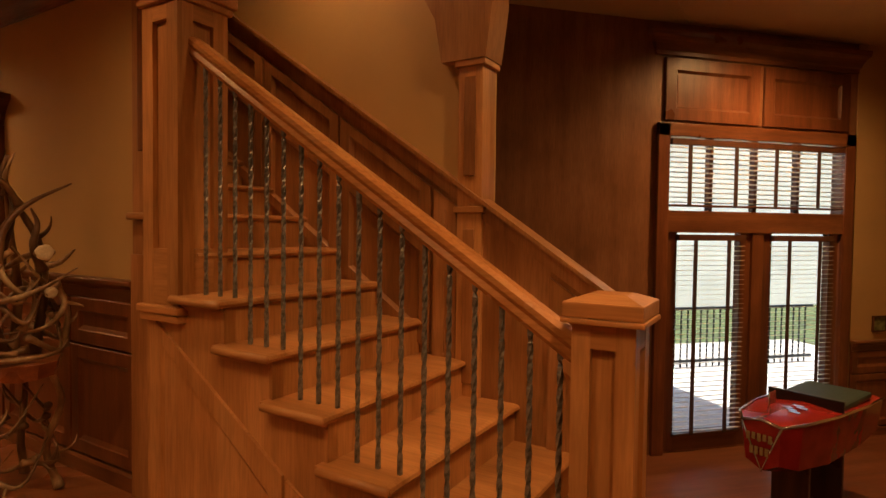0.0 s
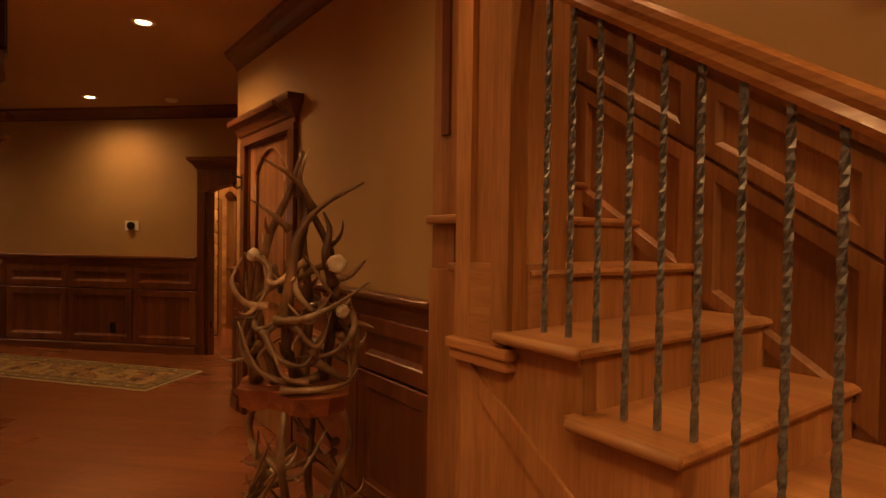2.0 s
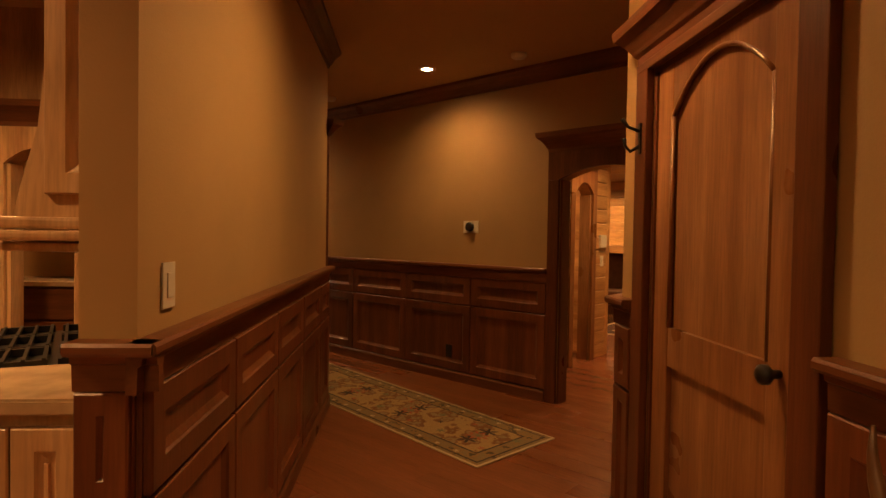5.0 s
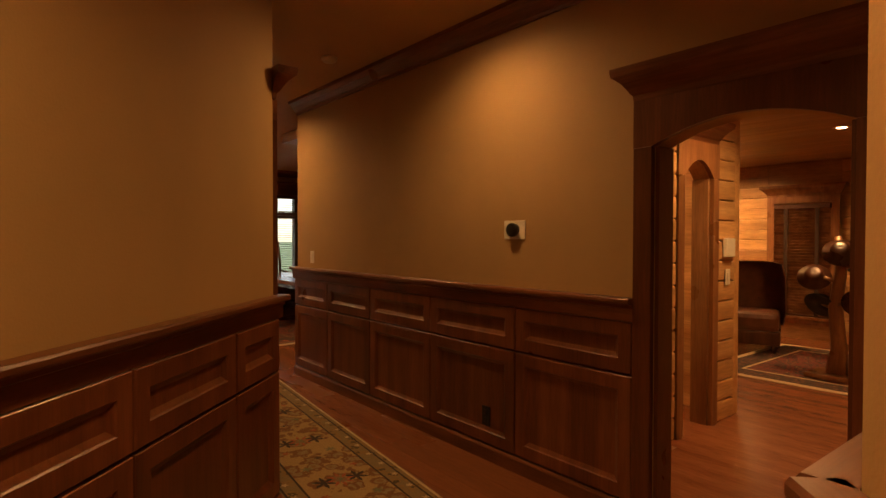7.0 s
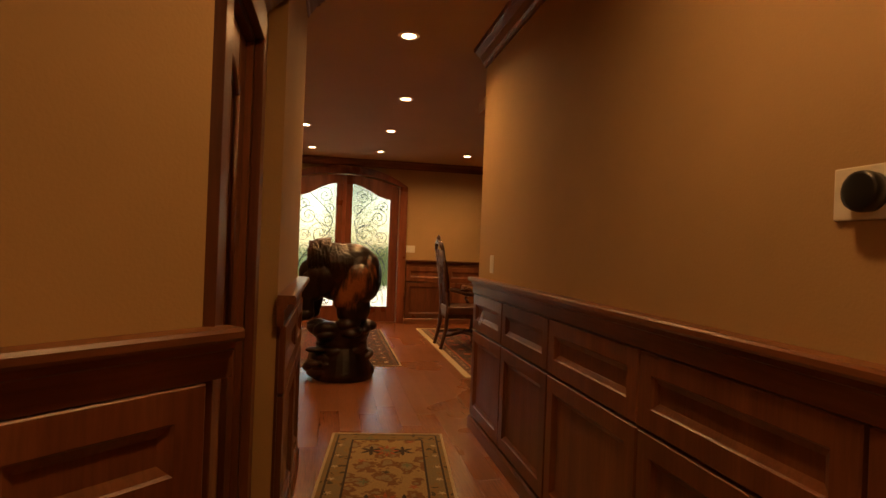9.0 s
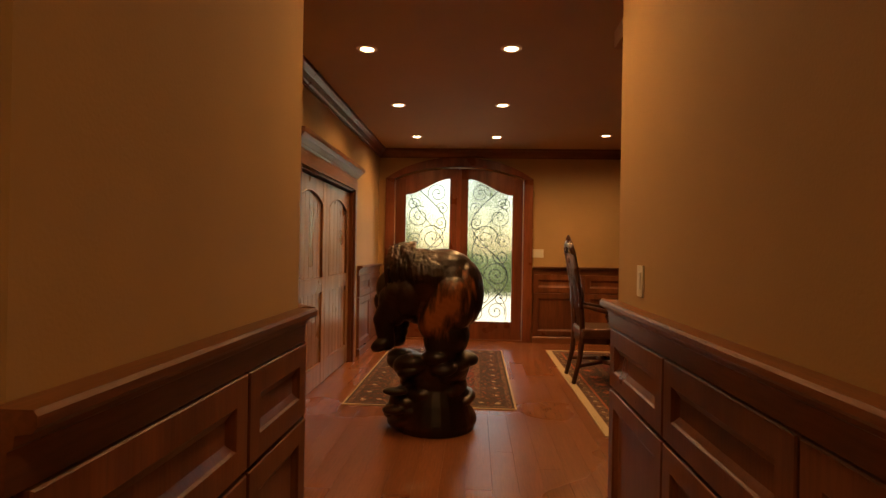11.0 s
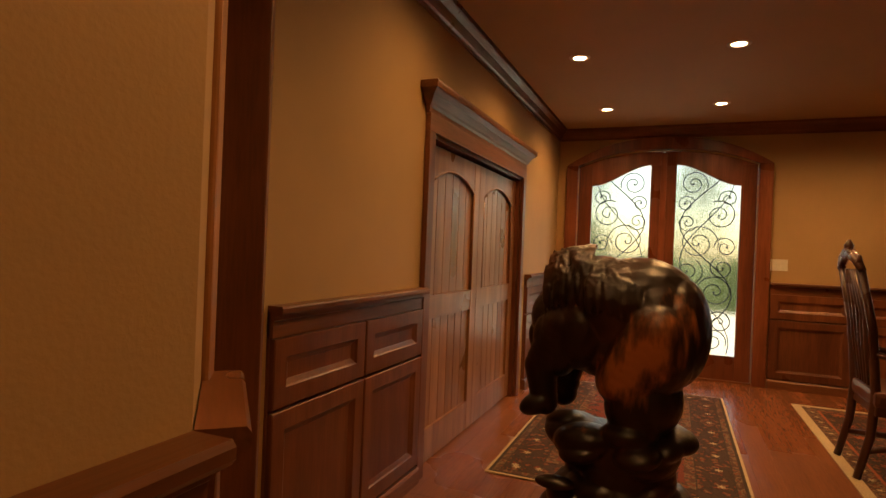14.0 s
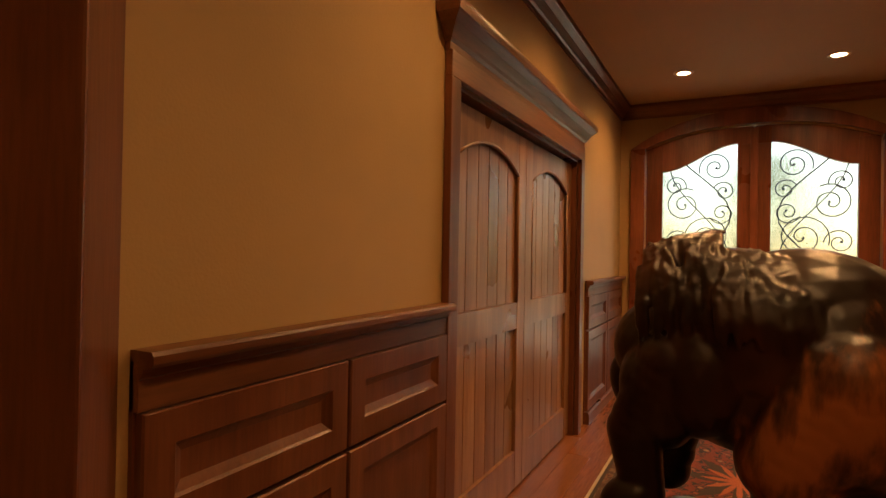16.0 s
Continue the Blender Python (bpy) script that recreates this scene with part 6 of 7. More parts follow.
# pantry beyond the arch: pine cabinet, worktop
wall("wall_pantry", P(-6.6, -0.6), P(-6.6, -2.9), label="tan plastered pantry wall")
PWM = along(P(-6.6, -0.6), P(-6.6, -2.9))[0]
pc = holder("pantry_cabinet", PWM @ pose(0.55, 0.002, 0), "pine pantry wall cabinet with a glazed door", "cabinet")
glazed_cabinet(pc, 0.5, 0.8, 1.42, 0.3, M_STAIR, 2, 3, (0.05, 0.1))
pb = holder("pantry_cabinet", PWM @ pose(0.0, 0.002, 0), "dark stained pantry base cabinet with drawers", "cabinet")
part("body", boxes((0, 0, 0, 1.6, 0.5, 0.88)), M_DARK, pb)
for j in range(3):
    part("drawer", boxes((0.02, 0.5, 0.1 + j * 0.26, 1.58, 0.52, 0.34 + j * 0.26), bevel=0.006), M_DARK_X, pb)
tagged(part("pantry_worktop", boxes((0.0, 0.002, 0.882, 1.62, 0.54, 0.92), bevel=0.006), M_STONE, at=PWM), "dark stone worktop in the pantry", "worktop")

# second kitchen run, seen through the arched opening beside the closet
XK = -7.218
k2 = pose(XK, 3.78, 0, 0, 0, -90)
b2 = holder("kitchen_cabinet", k2, "pine base cabinet with raised doors and black knobs", "cabinet")
part("body", boxes((0.0, 0.002, 0.0, 1.3, 0.58, 0.88)), M_STAIR, b2)
for x, w, kx in ((0.005, 0.31, 0.28), (0.325, 0.41, 0.03), (0.745, 0.41, 0.38)):
    raised_door(b2, pose(x, 0.581, 0.1), w, 0.74, M_STAIR, (kx, 0.68))
tagged(part("worktop", boxes((0.0, 0.002, 0.882, 1.3, 0.62, 0.925), bevel=0.01), M_STONE, at=k2), "polished tan stone worktop by the arched opening", "worktop")
w2 = holder("wall_cabinet", k2 @ pose(0.30, 0.002, 0), "pine wall cabinet with a glazed six-pane door", "cabinet")
glazed_cabinet(w2, 0.52, 0.98, 1.36, 0.33, M_STAIR, 2, 3, (0.48, 0.12))
for k in range(4):
    g = holder("drinking_glass", k2 @ pose(0.41 + 0.09 * k, 0.14, 1.38), "clear drinking glass on the cabinet shelf", "glass", "glasses in the cabinet")
    part("bowl", lathe([(0.03, 0), (0.034, 0.005), (0.036, 0.1), (0.033, 0.1), (0.03, 0.012)], 14), M_DARKPANE, g, smooth=True)
cm = holder("coffee_maker", k2 @ pose(1.08, 0.2, 0.926), "black coffee maker on the stone worktop", "coffee maker")
part("base", boxes((-0.1, -0.1, 0, 0.1, 0.16, 0.03), bevel=0.01), M_BLACK, cm)
part("column", boxes((-0.1, -0.1, 0.03, 0.1, 0.0, 0.25), bevel=0.01), M_BLACK, cm)
part("brew_head", boxes((-0.1, -0.1, 0.25, 0.1, 0.14, 0.34), bevel=0.012), M_BLACK, cm)
part("jug", lathe([(0.05, 0.0), (0.065, 0.03), (0.066, 0.1), (0.045, 0.15)], 18), M_DARKPANE, cm, smooth=True, at=pose(0, 0.08, 0.033))
ws = holder("wine_stand", k2 @ pose(0.80, 0.30, 0.926), "curved black stand cradling a glass globe", "decanter stand")
part("base", boxes((-0.11, -0.05, 0, 0.11, 0.05, 0.015), bevel=0.005), M_BLACK, ws)
part("cradle", tube(bmesh.new(), [(-0.1, 0, 0.17), (-0.1, 0, 0.09), (-0.04, 0, 0.03), (0.04, 0, 0.03), (0.1, 0, 0.08)], 0.011, 8), M_BLACK, ws, smooth=True)
bm = bmesh.new()
bmesh.ops.create_uvsphere(bm, u_segments=20, v_segments=12, radius=0.07)
part("globe", bm, M_DARKPANE, ws, "clear glass globe", True, pose(0, 0, 0.115))

# ---- log room beyond the arch ----
LZ = 2.42
wall("wall_log_left", (-2.97, 7.98), (-2.97, 6.06), z1=LZ, holes=[(0.36, 0.76, 0, 1.80, 0.12)], material=M_LOG, label="honey log siding wall with an arched doorway")
wall("wall_log_far", (-1.0, 12.2), (-7.0, 12.2), z1=LZ, material=M_LOG, label="honey log siding wall behind the armchair")
wall("wall_log_corner", (-7.0, 8.10), (-2.97, 8.10), z1=LZ, material=M_LOG, label="honey log siding wall of the log room")
wall("wall_log_right", (-1.2, 6.06), (-1.2, 12.3), z1=LZ, material=M_LOG, label="honey log siding wall of the log room")
wall("wall_log_end", (-6.9, 12.3), (-6.9, 8.3), z1=LZ, material=M_LOG, label="honey log siding wall of the log room")
wall("wall_log_passage", (-4.6, 6.1), (-4.6, 8.1), z1=LZ, material=M_LOG, label="honey log siding wall of a side passage")
slab("ceiling_log_room", [(-7, 6.06), (-1.1, 6.06), (-1.1, 12.3), (-7, 12.3)], LZ, LZ + 0.1, M_LOG, "varnished pine board ceiling of the log room", "ceiling")
for nm, p0, p1, gaps in (("log_siding", (-2.97, 7.98), (-2.97, 6.06), ((0.27, 0.85),)), ("log_siding", (-1.0, 12.2), (-6.9, 12.2), ((2.49, 3.39),))):
    m, ln = along(p0, p1)
    lg = holder(nm, m, "rounded honey pine log siding boards", "siding", kind="structure")
    prof = [(0.001, 0.002), (0.012, 0.004), (0.018, 0.012), (0.02, 0.04), (0.02, 0.11), (0.018, 0.138), (0.012, 0.146), (0.001, 0.148)]
    spans = [(0.0, gaps[0][0]), (gaps[0][1], ln)]
    for a, b in spans:
        me = mesh_of("log", extrude_profile(prof, b - a), M_LOG)
        for k in range(16):
            ob = new("log", me)
            ob.parent, ob.matrix_basis = lg, pose(a, 0, k * 0.15)
casing("door_casing_log", (-2.97, 7.98), (-2.97, 6.06), 0.36, 0.76, 1.80, 0.085, 0.12, 0.12, "reddish wooden casing of an arched inner doorway", True, M_DOOR)
tagged(part("door_open_leaf", boxes((0, 0, 0.01, 0.04, 0.72, 1.86), bevel=0.004), M_DARK, at=pose(-1.655, 6.08, 0, 0, 0, 4)), "dark wooden door standing open into the log room", "door")
LF = along((-1.0, 12.2), (-6.9, 12.2))[0]
window("window_2", LF @ pose(2.59, 0.025, 0), 0.70, 0.30, 1.86, [], [], M_DOOR, "reddish wooden window frame in the log wall", 0.02, 0.09)
part("cornice", cornice(-0.09, 0.79, 1.95, HEADER, 0.003), M_DOOR, bpy.data.objects["window_2"])
blind(LF @ pose(2.60, 0.03, 0), 0.68, 0.32, 1.84, M_DOOR, (0.15, 0.53), "closed reddish wooden blind in the log room", 0.04, 50)
ar = holder("armchair", pose(-4.13, 10.95, 0, 0, 0, 200), "dark tufted leather armchair with a rounded back", "armchair")
part("seat", boxes((-0.36, -0.34, 0.26, 0.36, 0.36, 0.48), bevel=0.06), M_LEATHER, ar)
bm = lathe([(0.40, 0.3), (0.43, 0.5), (0.42, 0.9), (0.38, 1.06), (0.3, 1.08)], 24)
bmesh.ops.delete(bm, geom=[v for v in bm.verts if v.co.y > 0.12], context="VERTS")
part("back", bm, M_LEATHER, ar, "rounded tufted back", True)
me = mesh_of("upholstery_button", lathe([(0.001, 0.01), (0.008, 0.008), (0.012, 0.0)], 8), M_CHAIR)
for k in range(18):
    a = math.pi + 0.12 + k * 0.17
    for z in (0.6, 0.75, 0.9):
        ob = new("upholstery_button", me)
        ob.parent, ob.matrix_basis = ar, pose(0.425 * math.cos(a), 0.425 * math.sin(a), z) @ Vector((math.cos(a), math.sin(a), 0)).to_track_quat("Z", "Y").to_matrix().to_4x4()
part("skirt", boxes((-0.37, -0.36, 0.1, 0.37, 0.36, 0.27), bevel=0.02), M_CHAIR, ar)
for x in (-0.3, 0.3):
    for y in (-0.28, 0.3):
        part("foot", tube(bmesh.new(), [(x, y, 0), (x, y, 0.12)], [0.02, 0.03], 10), M_CHAIR, ar, smooth=True)
cs = holder("carved_stand", pose(-2.86, 9.95, 0.012), "red-brown carved wooden stand hung with dark hats", "hat stand")
part("post", tube(bmesh.new(), [(0, 0, 0), (0.02, 0, 0.3), (-0.02, 0.02, 0.7), (0.03, 0, 1.05), (0, 0, 1.38)], [0.1, 0.07, 0.06, 0.05, 0.03], 10), M_DOOR, cs, smooth=True)
part("base", boxes((-0.22, -0.2, 0, 0.22, 0.2, 0.05), bevel=0.02), M_DOOR, cs)
for k, (x, y, z) in enumerate(((-0.2, 0, 1.0), (0.17, 0.05, 1.12), (0.2, -0.05, 0.78), (-0.16, 0.04, 0.72), (0.05, -0.1, 1.25))):
    part("peg", tube(bmesh.new(), [(0, 0, z - 0.06), (x, y, z)], [0.022, 0.014], 8), M_DOOR, cs, smooth=True)
    part("hat", lathe([(0.15, 0), (0.15, 0.012), (0.085, 0.02), (0.08, 0.09), (0.05, 0.105), (0.01, 0.1)], 18), M_BLACK if k % 2 else M_CHAIR, cs, "dark felt hat", True, pose(x, y, z - 0.03, 50 * (-1) ** k, 20, 0))
key = holder("alarm_keypad", along((-2.97, 7.98), (-2.97, 6.06))[0] @ pose(0.13, 0.026, 1.30), "white alarm keypad on the log wall", "keypad")
part("case", boxes((-0.07, 0, -0.07, 0.07, 0.03, 0.07), bevel=0.006), M_WHITE, key)
plate(along((-2.97, 7.98), (-2.97, 6.06))[0] @ pose(0.13, 0.026, 1.08), 0.075, 0.118, "cream light switch under the alarm keypad", "light switch")

# ---- sunken living room beyond the stair ----
YW, FLO = 4.25, -0.9
wall("wall_living", (8.6, YW), (2.6, YW), z0=FLO - 0.1, z1=3.45, holes=[(1.30, 3.50, FLO + 0.02, 2.32)], material=M_PANEL, label="tall red-brown wood panelled living room wall")
LW = along((8.6, YW), (2.6, YW))[0]
tagged(part("wall_living_plaster", boxes((0.0, 0.002, FLO, 1.12, 0.014, 3.45)), M_WALL, at=LW), "tan plastered strip beside the tall window", "wall", kind="structure")
lw = holder("window_3", LW @ pose(1.30, 0, 0), "tall dark wooden window surround with glazed doors and transom", "window", kind="structure")
part("side_casing", boxes((-0.13, 0.003, FLO, 0.0, 0.05, 2.45), bevel=0.004), M_DARK, lw)
part("side_casing", boxes((2.2, 0.003, FLO, 2.33, 0.05, 2.45), bevel=0.004), M_DARK, lw)
part("transom", boxes((0, -0.1, 1.36, 2.2, 0.04, 1.58), bevel=0.004), M_DARK_X, lw)
part("header", boxes((-0.13, 0.003, 2.32, 2.33, 0.05, 2.45), bevel=0.004), M_DARK_X, lw)
part("centre_post", boxes((1.03, -0.1, FLO, 1.17, 0.03, 1.36), bevel=0.004), M_DARK, lw)
for x0, x1 in ((0.02, 0.14), (0.90, 1.03), (1.17, 1.30), (2.06, 2.18)):
    part("door_stile", boxes((x0, -0.08, FLO, x1, 0.0, 1.36)), M_DARK, lw)
for x0, x1 in ((0.14, 0.90), (1.30, 2.06)):
    part("bottom_rail", boxes((x0, -0.08, FLO, x1, 0.0, FLO + 0.2)), M_DARK_X, lw)
    p = part("pane", boxes((x0, -0.05, FLO + 0.2, x1, -0.045, 1.36)), M_PANE, lw)
    p.visible_shadow = False
for x in (0.55, 1.1, 1.65):
    part("mullion", boxes((x - 0.02, -0.1, 1.58, x + 0.02, -0.03, 2.32)), M_DARK, lw)
p = part("pane", boxes((0, -0.08, 1.58, 2.2, -0.075, 2.32)), M_PANE, lw)
p.visible_shadow = False
for x0 in (-0.05, 1.13):
    ob = new("panel", panel_mesh(1.12, 0.62, 0.12, 0.03, 0.006, M_DARK))
    ob.parent, ob.matrix_basis = lw, pose(x0, 0.003, 2.48)
part("cornice", cornice(-0.16, 2.36, 3.12, [(a, b * 1.5) for a, b in HEADER], 0.003), M_DARK_X, lw)
blind(LW @ pose(1.32, 0.0, 0), 2.16, 1.62, 2.30, M_SLATW, (0.35, 0.9, 1.4, 1.95), "white slatted blind in the transom window", 0.05, 8)
for x0 in (1.42, 2.58):
    blind(LW @ pose(x0, 0.0, 0), 0.80, FLO + 0.18, 1.34, M_SLATW, (0.2, 0.6), "white slatted blind with dark tapes on a glazed door", 0.05, 8)
wainscot("wainscot_living", (8.6, YW), (7.48, YW), [0.5, 0.6]).matrix_basis = along((8.6, YW + -0.016), (7.48, YW - 0.016), FLO)[0]
pf = holder("picture", LW @ pose(0.72, 0.016, 0.36), "small framed green landscape on the plaster wall", "picture")
part("frame", boxes((-0.1, 0, -0.09, 0.1, 0.02, -0.075), (-0.1, 0, 0.075, 0.1, 0.02, 0.09), (-0.1, 0, -0.075, -0.085, 0.02, 0.075), (0.085, 0, -0.075, 0.1, 0.02, 0.075)), M_CHAIR, pf)
part("canvas", boxes((-0.085, 0.002, -0.075, 0.085, 0.008, 0.075)), plain("green_canvas", (0.13, 0.15, 0.06), 0.6, 0, 0.6, 25), pf)

# model motor boat on its stand
M_RED = plain("red_lacquer", (0.30, 0.022, 0.02), 0.18, 0, 0.25, 4)
M_CHROME = plain("chrome", (0.8, 0.8, 0.8), 0.12, 1.0, 0.05, 40)
bo = holder("boat_model", pose(5.3, 2.78, -0.30, 0, 0, 24) @ Matrix.Diagonal((0.8, 0.8, 0.8, 1)), "red lacquered model motor boat with chrome trim", "model boat")
bm = bmesh.new()
secs = []
for x, w, zk, zd in ((-0.9, 0.16, 0.0, 0.42), (-0.7, 0.26, -0.06, 0.43), (-0.2, 0.34, -0.1, 0.42), (0.6, 0.36, -0.1, 0.38), (1.2, 0.34, -0.08, 0.36)):
    secs.append([bm.verts.new(c) for c in ((x, -w, zd), (x + 0.03, -w * 0.85, zk + 0.08), (x + 0.04, 0, zk), (x + 0.03, w * 0.85, zk + 0.08), (x, w, zd), (x, 0, zd + 0.04))])
for a, b in zip(secs, secs[1:]):
    for k in range(6):
        bm.faces.new((a[k], a[(k + 1) % 6], b[(k + 1) % 6], b[k]))
bm.faces.new(secs[0]), bm.faces.new(list(reversed(secs[-1])))
bmesh.ops.recalc_face_normals(bm, faces=bm.faces)
part("hull", bm, M_RED, bo)
bm = bmesh.new()
for s_ in (-1, 1):
    tube(bm, [(-0.9, 0.165 * s_, 0.425), (-0.7, 0.265 * s_, 0.435), (-0.2, 0.345 * s_, 0.425), (0.6, 0.365 * s_, 0.385), (1.2, 0.345 * s_, 0.365)], 0.014, 8)
tube(bm, [(-0.9, -0.165, 0.425), (-0.905, 0, 0.46), (-0.9, 0.165, 0.425)], 0.014, 8)
tube(bm, [(-0.9, -0.165, 0.425), (-0.87, 0, 0.0), (-0.9, 0.165, 0.425)], 0.012, 8)
part("rub_rail", bm, M_CHROME, bo, "chrome rub rail", True)
for k in range(5):
    part("letter", boxes((-0.925, -0.10 + k * 0.045, 0.27 + 0.012 * (k % 2), -0.895, -0.07 + k * 0.045, 0.34)), M_CHROME, bo, "silver letter too blurred to read")
for k in range(4):
    part("letter", boxes((-0.915, -0.07 + k * 0.042, 0.15, -0.88, -0.042 + k * 0.042, 0.22)), M_CHROME, bo, "silver letter too blurred to read")
for k in range(5):
    part("deck_cleat", boxes((-0.5 + k * 0.06, -0.15 + 0.05 * (k % 3), 0.462, -0.46 + k * 0.06, -0.06 + 0.05 * (k % 3), 0.472)), M_CHROME, bo)
part("windscreen", boxes((0.05, -0.33, 0.4, 0.09, 0.33, 0.52), bevel=0.01), M_BLACK, bo)
part("cockpit", boxes((0.1, -0.3, 0.38, 1.0, 0.3, 0.45), bevel=0.03), plain("green_upholstery", (0.02, 0.045, 0.035), 0.5, 0, 0.3, 20), bo)
part("flag_pole", tube(bmesh.new(), [(-0.75, 0, 0.45), (-0.75, 0, 0.68)], 0.006, 6), M_CHROME, bo, smooth=True)
part("flag", boxes((-0.75, -0.002, 0.56, -0.62, 0.002, 0.67)), plain("flag_cloth", (0.4, 0.12, 0.13), 0.8, 0, 0.5, 30), bo)
for x in (-0.25, 0.65):
    part("stand_post", boxes((x, -0.16, -0.71, x + 0.06, 0.16, -0.06), bevel=0.01), M_CHAIR, bo)
part("stand_base", boxes((-0.35, -0.22, -0.75, 0.8, 0.22, -0.71), bevel=0.01), M_CHAIR, bo)
tr = holder("toy_truck", pose(5.3, 1.55, -0.9, 0, 0, 15), "large glossy red toy truck in the sunken room", "toy truck")
part("body", boxes((-0.6, -0.3, 0.15, 0.6, 0.3, 0.55), (-0.5, -0.26, 0.55, 0.1, 0.26, 0.8), bevel=0.06), M_RED, tr)
for x in (-0.4, 0.4):
    for y in (-0.31, 0.31):
        part("wheel", lathe([(0.06, -0.04), (0.14, -0.04), (0.15, 0), (0.14, 0.04), (0.06, 0.04)], 20), M_BLACK, tr, smooth=True, at=pose(x, y, 0.15, 90, 0, 0))

# ---- outside ----
M_GRASS = plain("lawn", (0.09, 0.12, 0.04), 0.9, 0, 0.4, 3)
M_PAVE = plain("pale_paving", (0.5, 0.47, 0.42), 0.8, 0, 0.2, 6)
tagged(part("ground", boxes((-400, -400, -1.3, 400, 400, -1.2)), M_GRASS), "sunlit lawn reaching to the horizon", "ground", kind="structure")
tagged(part("porch", boxes((-20.5, 1.0, -1.19, -12.09, 10.5, -0.03)), M_PAVE), "pale stone porch before the entrance", "porch", kind="structure")
tagged(part("deck", boxes((2.0, 4.39, -1.19, 12, 9.5, -0.96)), plain("pale_deck_paving", (0.74, 0.70, 0.63), 0.8, 0, 0.15, 6)), "pale sunlit deck outside the living room", "deck", kind="structure")
M_LEAF, lt_, lb_ = nodes("leaves", 0.5)
_l = lt_.nodes.new("ShaderNodeNewGeometry")
lt_.links.new(ramp(lt_, _l.outputs["Random Per Island"], [(0, (0.05, 0.09, 0.02)), (0.6, (0.10, 0.15, 0.04)), (1, (0.2, 0.22, 0.06))]), lb_.inputs["Base Color"])
M_BARK = plain("bark", (0.12, 0.08, 0.05), 0.9, 0, 0.4, 20)
lr = random.Random(11)


def shrub(x, y, z, w, h, n, label):
    root = holder("shrub", pose(x, y, z), label, "shrub", "garden shrubs")
    bm = bmesh.new()
    for k in range(5):
        a = k * 1.26
        tube(bm, [(0, 0, -0.02), (0.12 * w * math.cos(a), 0.12 * w * math.sin(a), h * 0.3), (0.3 * w * math.cos(a), 0.3 * w * math.sin(a), h * 0.7)], [0.05, 0.03, 0.012], 6)
    part("stems", bm, M_BARK, root)
    verts, faces = [], []
    for k in range(n):
        a, f = lr.uniform(0, 6.283), lr.uniform(0.05, 1.0)
        rr = w * 0.5 * math.sqrt(lr.uniform(0.15, 1)) * (0.75 + 0.3 * math.sin(3 * a + 5 * f)) * math.sin(math.pi * min(0.97, 0.18 + 0.8 * f)) ** 0.6
        c = Vector((rr * math.cos(a), rr * math.sin(a), h * f))
        e = Euler((lr.uniform(0, 6), lr.uniform(0, 6), lr.uniform(0, 6))).to_matrix()
        s = lr.uniform(0.05, 0.1)
        i = len(verts)
        verts += [tuple(c + e @ Vector(q)) for q in ((-s, 0, 0), (0, -s * 0.45, 0.1 * s), (s, 0, 0), (0, s * 0.45, 0.1 * s))]
        faces.append((i, i + 1, i + 2, i + 3))
    me = bpy.data.meshes.new("crown")
    me.from_pydata(verts, [], faces)
    me.materials.append(M_LEAF)
    cr = new("crown", me)
    cr.parent = root
    return root


for x, y, w, h in ((-23.0, 2.6, 2.4, 2.6), (-22.5, 4.6, 2.2, 1.6), (-23.5, 8.6, 2.6, 2.4), (-26, 5.8, 4.5, 4.6), (-27, 1.8, 4.5, 5.2), (-26.5, 10.5, 4.5, 4.8), (-24.5, 7.0, 2.0, 1.6)):
    shrub(x, y, -1.2, w, h + 1.0, int(900 * w), "leafy green shrub in the sunlit front garden")
dr = holder("deck_railing", pose(2.6, 7.6, -0.96), "dark iron railing along the sunlit deck", "railing")
part("top_rail", boxes((0, -0.03, 1.0, 8.0, 0.03, 1.05), bevel=0.01), M_SCROLL, dr)
part("bottom_rail", boxes((0, -0.02, 0.1, 8.0, 0.02, 0.14)), M_SCROLL, dr)
me = mesh_of("picket", boxes((-0.01, -0.01, 0.0, 0.01, 0.01, 1.0)), M_SCROLL)
for k in range(61):
    ob = new("picket", me)
    ob.parent, ob.matrix_basis = dr, pose(0.05 + k * 0.13, 0, 0)
tagged(part("neighbour_wall", boxes((-6, 16, -1.2, 22, 16.4, 4.5)), plaster("sunlit_render", (0.8, 0.76, 0.68))), "pale sunlit building wall across the yard", "wall", kind="structure")

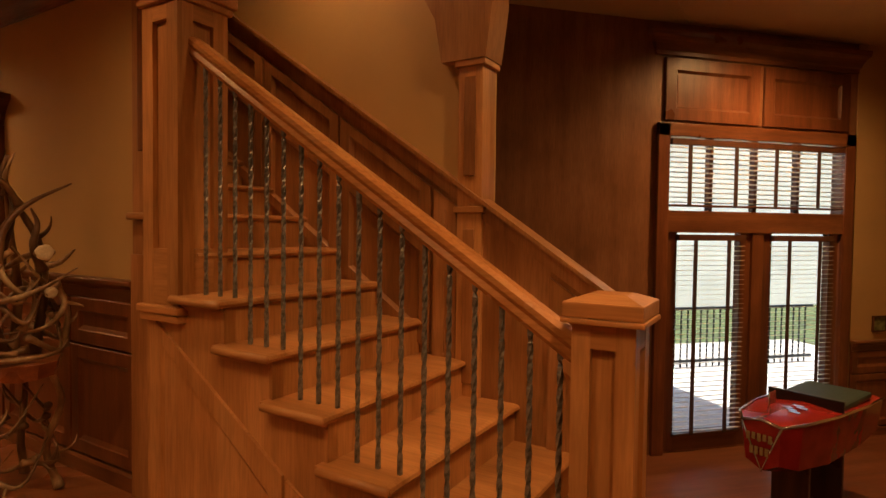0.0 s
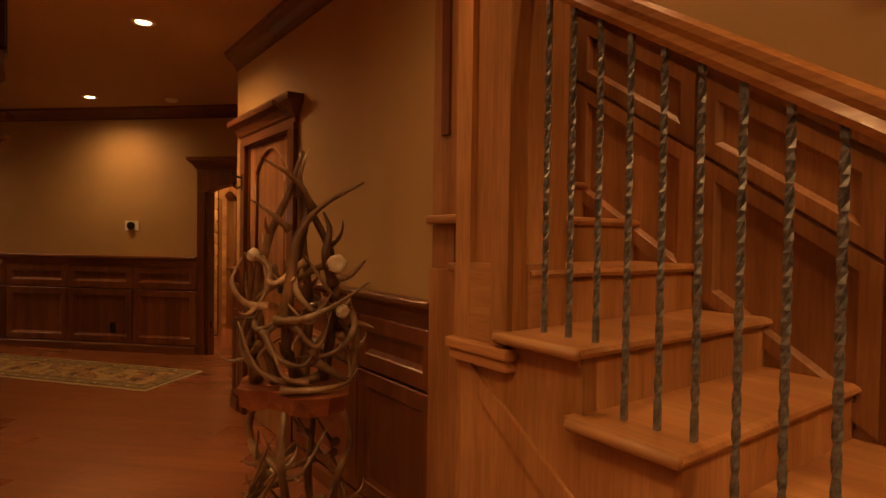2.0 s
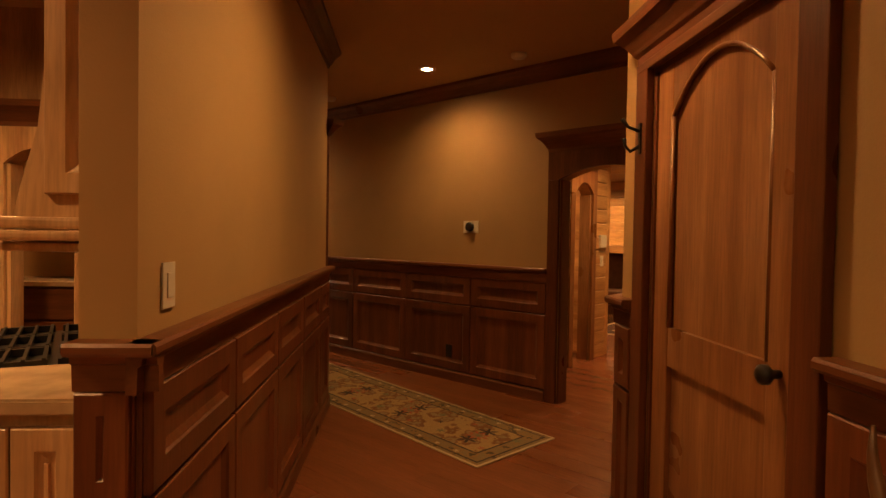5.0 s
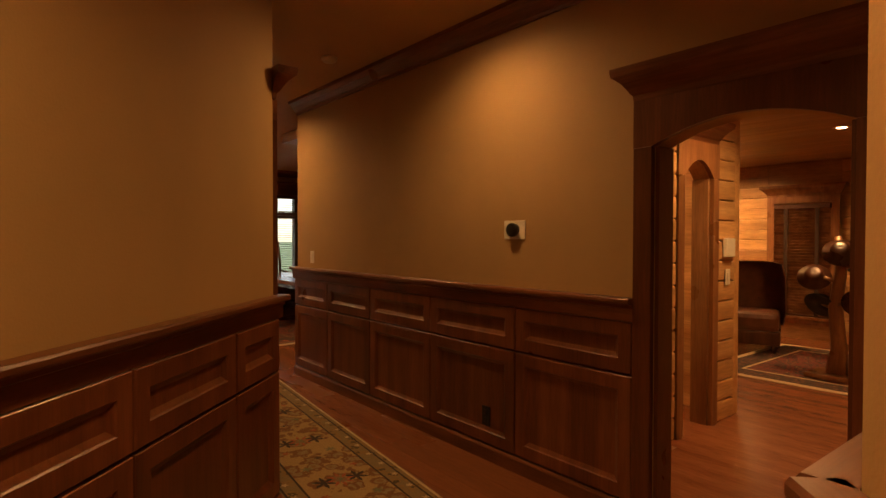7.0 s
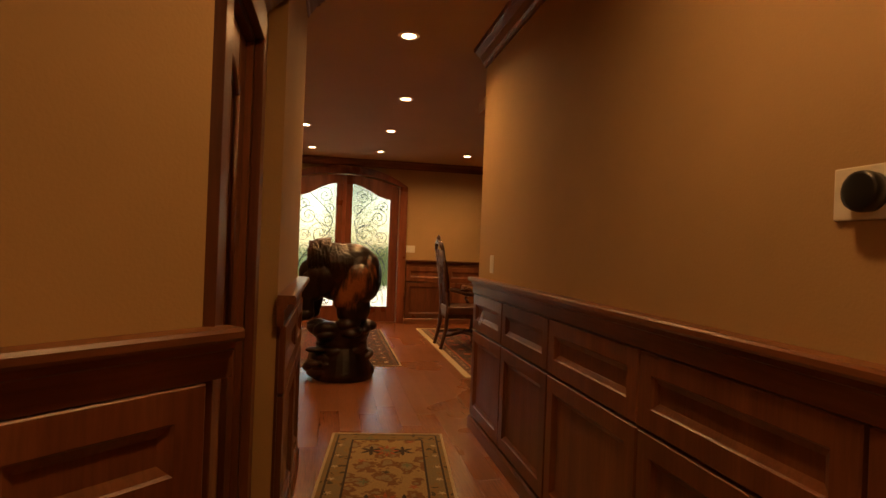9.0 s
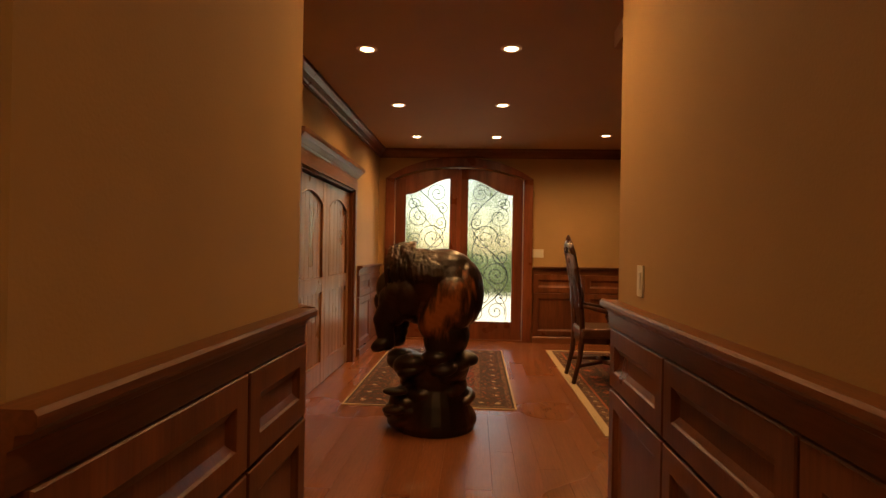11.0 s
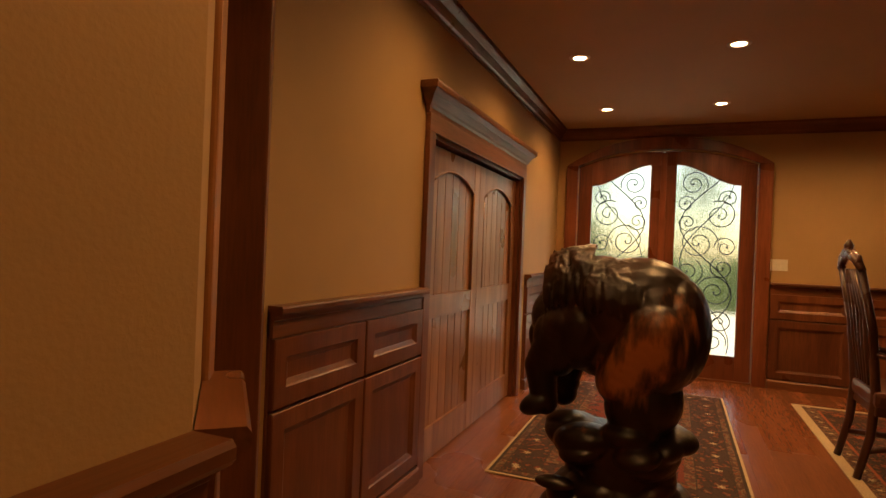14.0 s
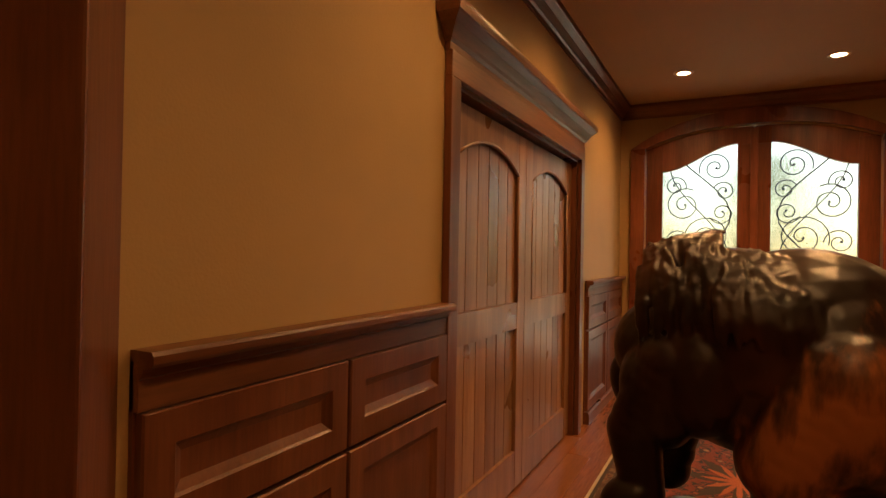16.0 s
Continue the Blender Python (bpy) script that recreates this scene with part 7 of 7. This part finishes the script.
# ---- floor planks ----
PLW, PLL = 0.145, 1.45
me_planks = [mesh_of("plank", boxes((0.0006, 0.0006, -0.018, L - 0.0006, PLW - 0.0006, 0.0)), M_PLANK) for L in (PLL, PLL * 0.75, PLL * 1.25)]
floor = bpy.data.objects["floor"]
near, rest_v, rest_f = 0, [], []
pr = random.Random(5)
yy = -4.0
row_i = 0
while yy < 12.4:
    xx = -12.1 - pr.uniform(0, 1.2)
    while xx < GX:
        k = pr.randrange(3)
        L = (PLL, PLL * 0.75, PLL * 1.25)[k]
        cx, cy = xx + L / 2, yy + PLW / 2
        inside = -12.0 < xx and xx + L < GX and not (xx + L > 0.9 and yy > 3.2)
        on_path = inside and ((-9.6 < cx < -6.2 and 3.9 < cy < 6.3) or (-4.4 < cx < 0.6 and abs(cx + cy - 2.05) < 1.25 and cy > 1.2)) and near < 300
        if on_path:
            ob = new("plank", me_planks[k])
            ob.parent, ob.matrix_basis = floor, pose(xx, yy, 0)
            near += 1
        else:
            x0, x1 = max(-12.1, xx + 0.0006), min(GX, xx + L - 0.0006)
            if yy > 3.2:
                x1 = min(x1, 0.9)
            if x1 > x0 + 0.02:
                i = len(rest_v)
                y0, y1 = yy + 0.0006, yy + PLW - 0.0006
                rest_v += [(x0, y0, 0), (x1, y0, 0), (x1, y1, 0), (x0, y1, 0), (x0, y0, -0.018), (x1, y0, -0.018), (x1, y1, -0.018), (x0, y1, -0.018)]
                rest_f += [(i, i + 1, i + 2, i + 3), (i + 4, i + 5, i + 1, i), (i + 5, i + 6, i + 2, i + 1), (i + 6, i + 7, i + 3, i + 2), (i + 7, i + 4, i, i + 3)]
        xx += L
    yy += PLW
    row_i += 1
M_PLANK_REST, qt, qb = nodes("oiled_floor_planks_far", 0.27)
_b = tex(qt, "ShaderNodeTexNoise", 1.4, (0.55, 7, 7), 5)
_f = tex(qt, "ShaderNodeTexNoise", 14.0, (0.55, 7, 7), 6)
_c = ramp(qt, _b.outputs[0], [(0.3, (0.2, 0.068, 0.028)), (0.52, (0.245, 0.088, 0.037)), (0.72, (0.285, 0.108, 0.047))])
_c = mix(qt, "MULTIPLY", _c, ramp(qt, _f.outputs[0], [(0.35, (0.72,) * 3), (0.6, (1.06,) * 3)]))
_g = qt.nodes.new("ShaderNodeNewGeometry")
_c = mix(qt, "MULTIPLY", _c, ramp(qt, _g.outputs["Random Per Island"], [(0, (0.94,) * 3), (1, (1.06,) * 3)]))
qt.links.new(_c, qb.inputs["Base Color"])
bump(qt, qb, _f.outputs[0], 0.12, 0.004)
me = bpy.data.meshes.new("planks")
me.from_pydata(rest_v, [], rest_f)
me.materials.append(M_PLANK_REST)
ob = new("planks", me)
ob.parent = floor
tagged(ob, kind="stuff")
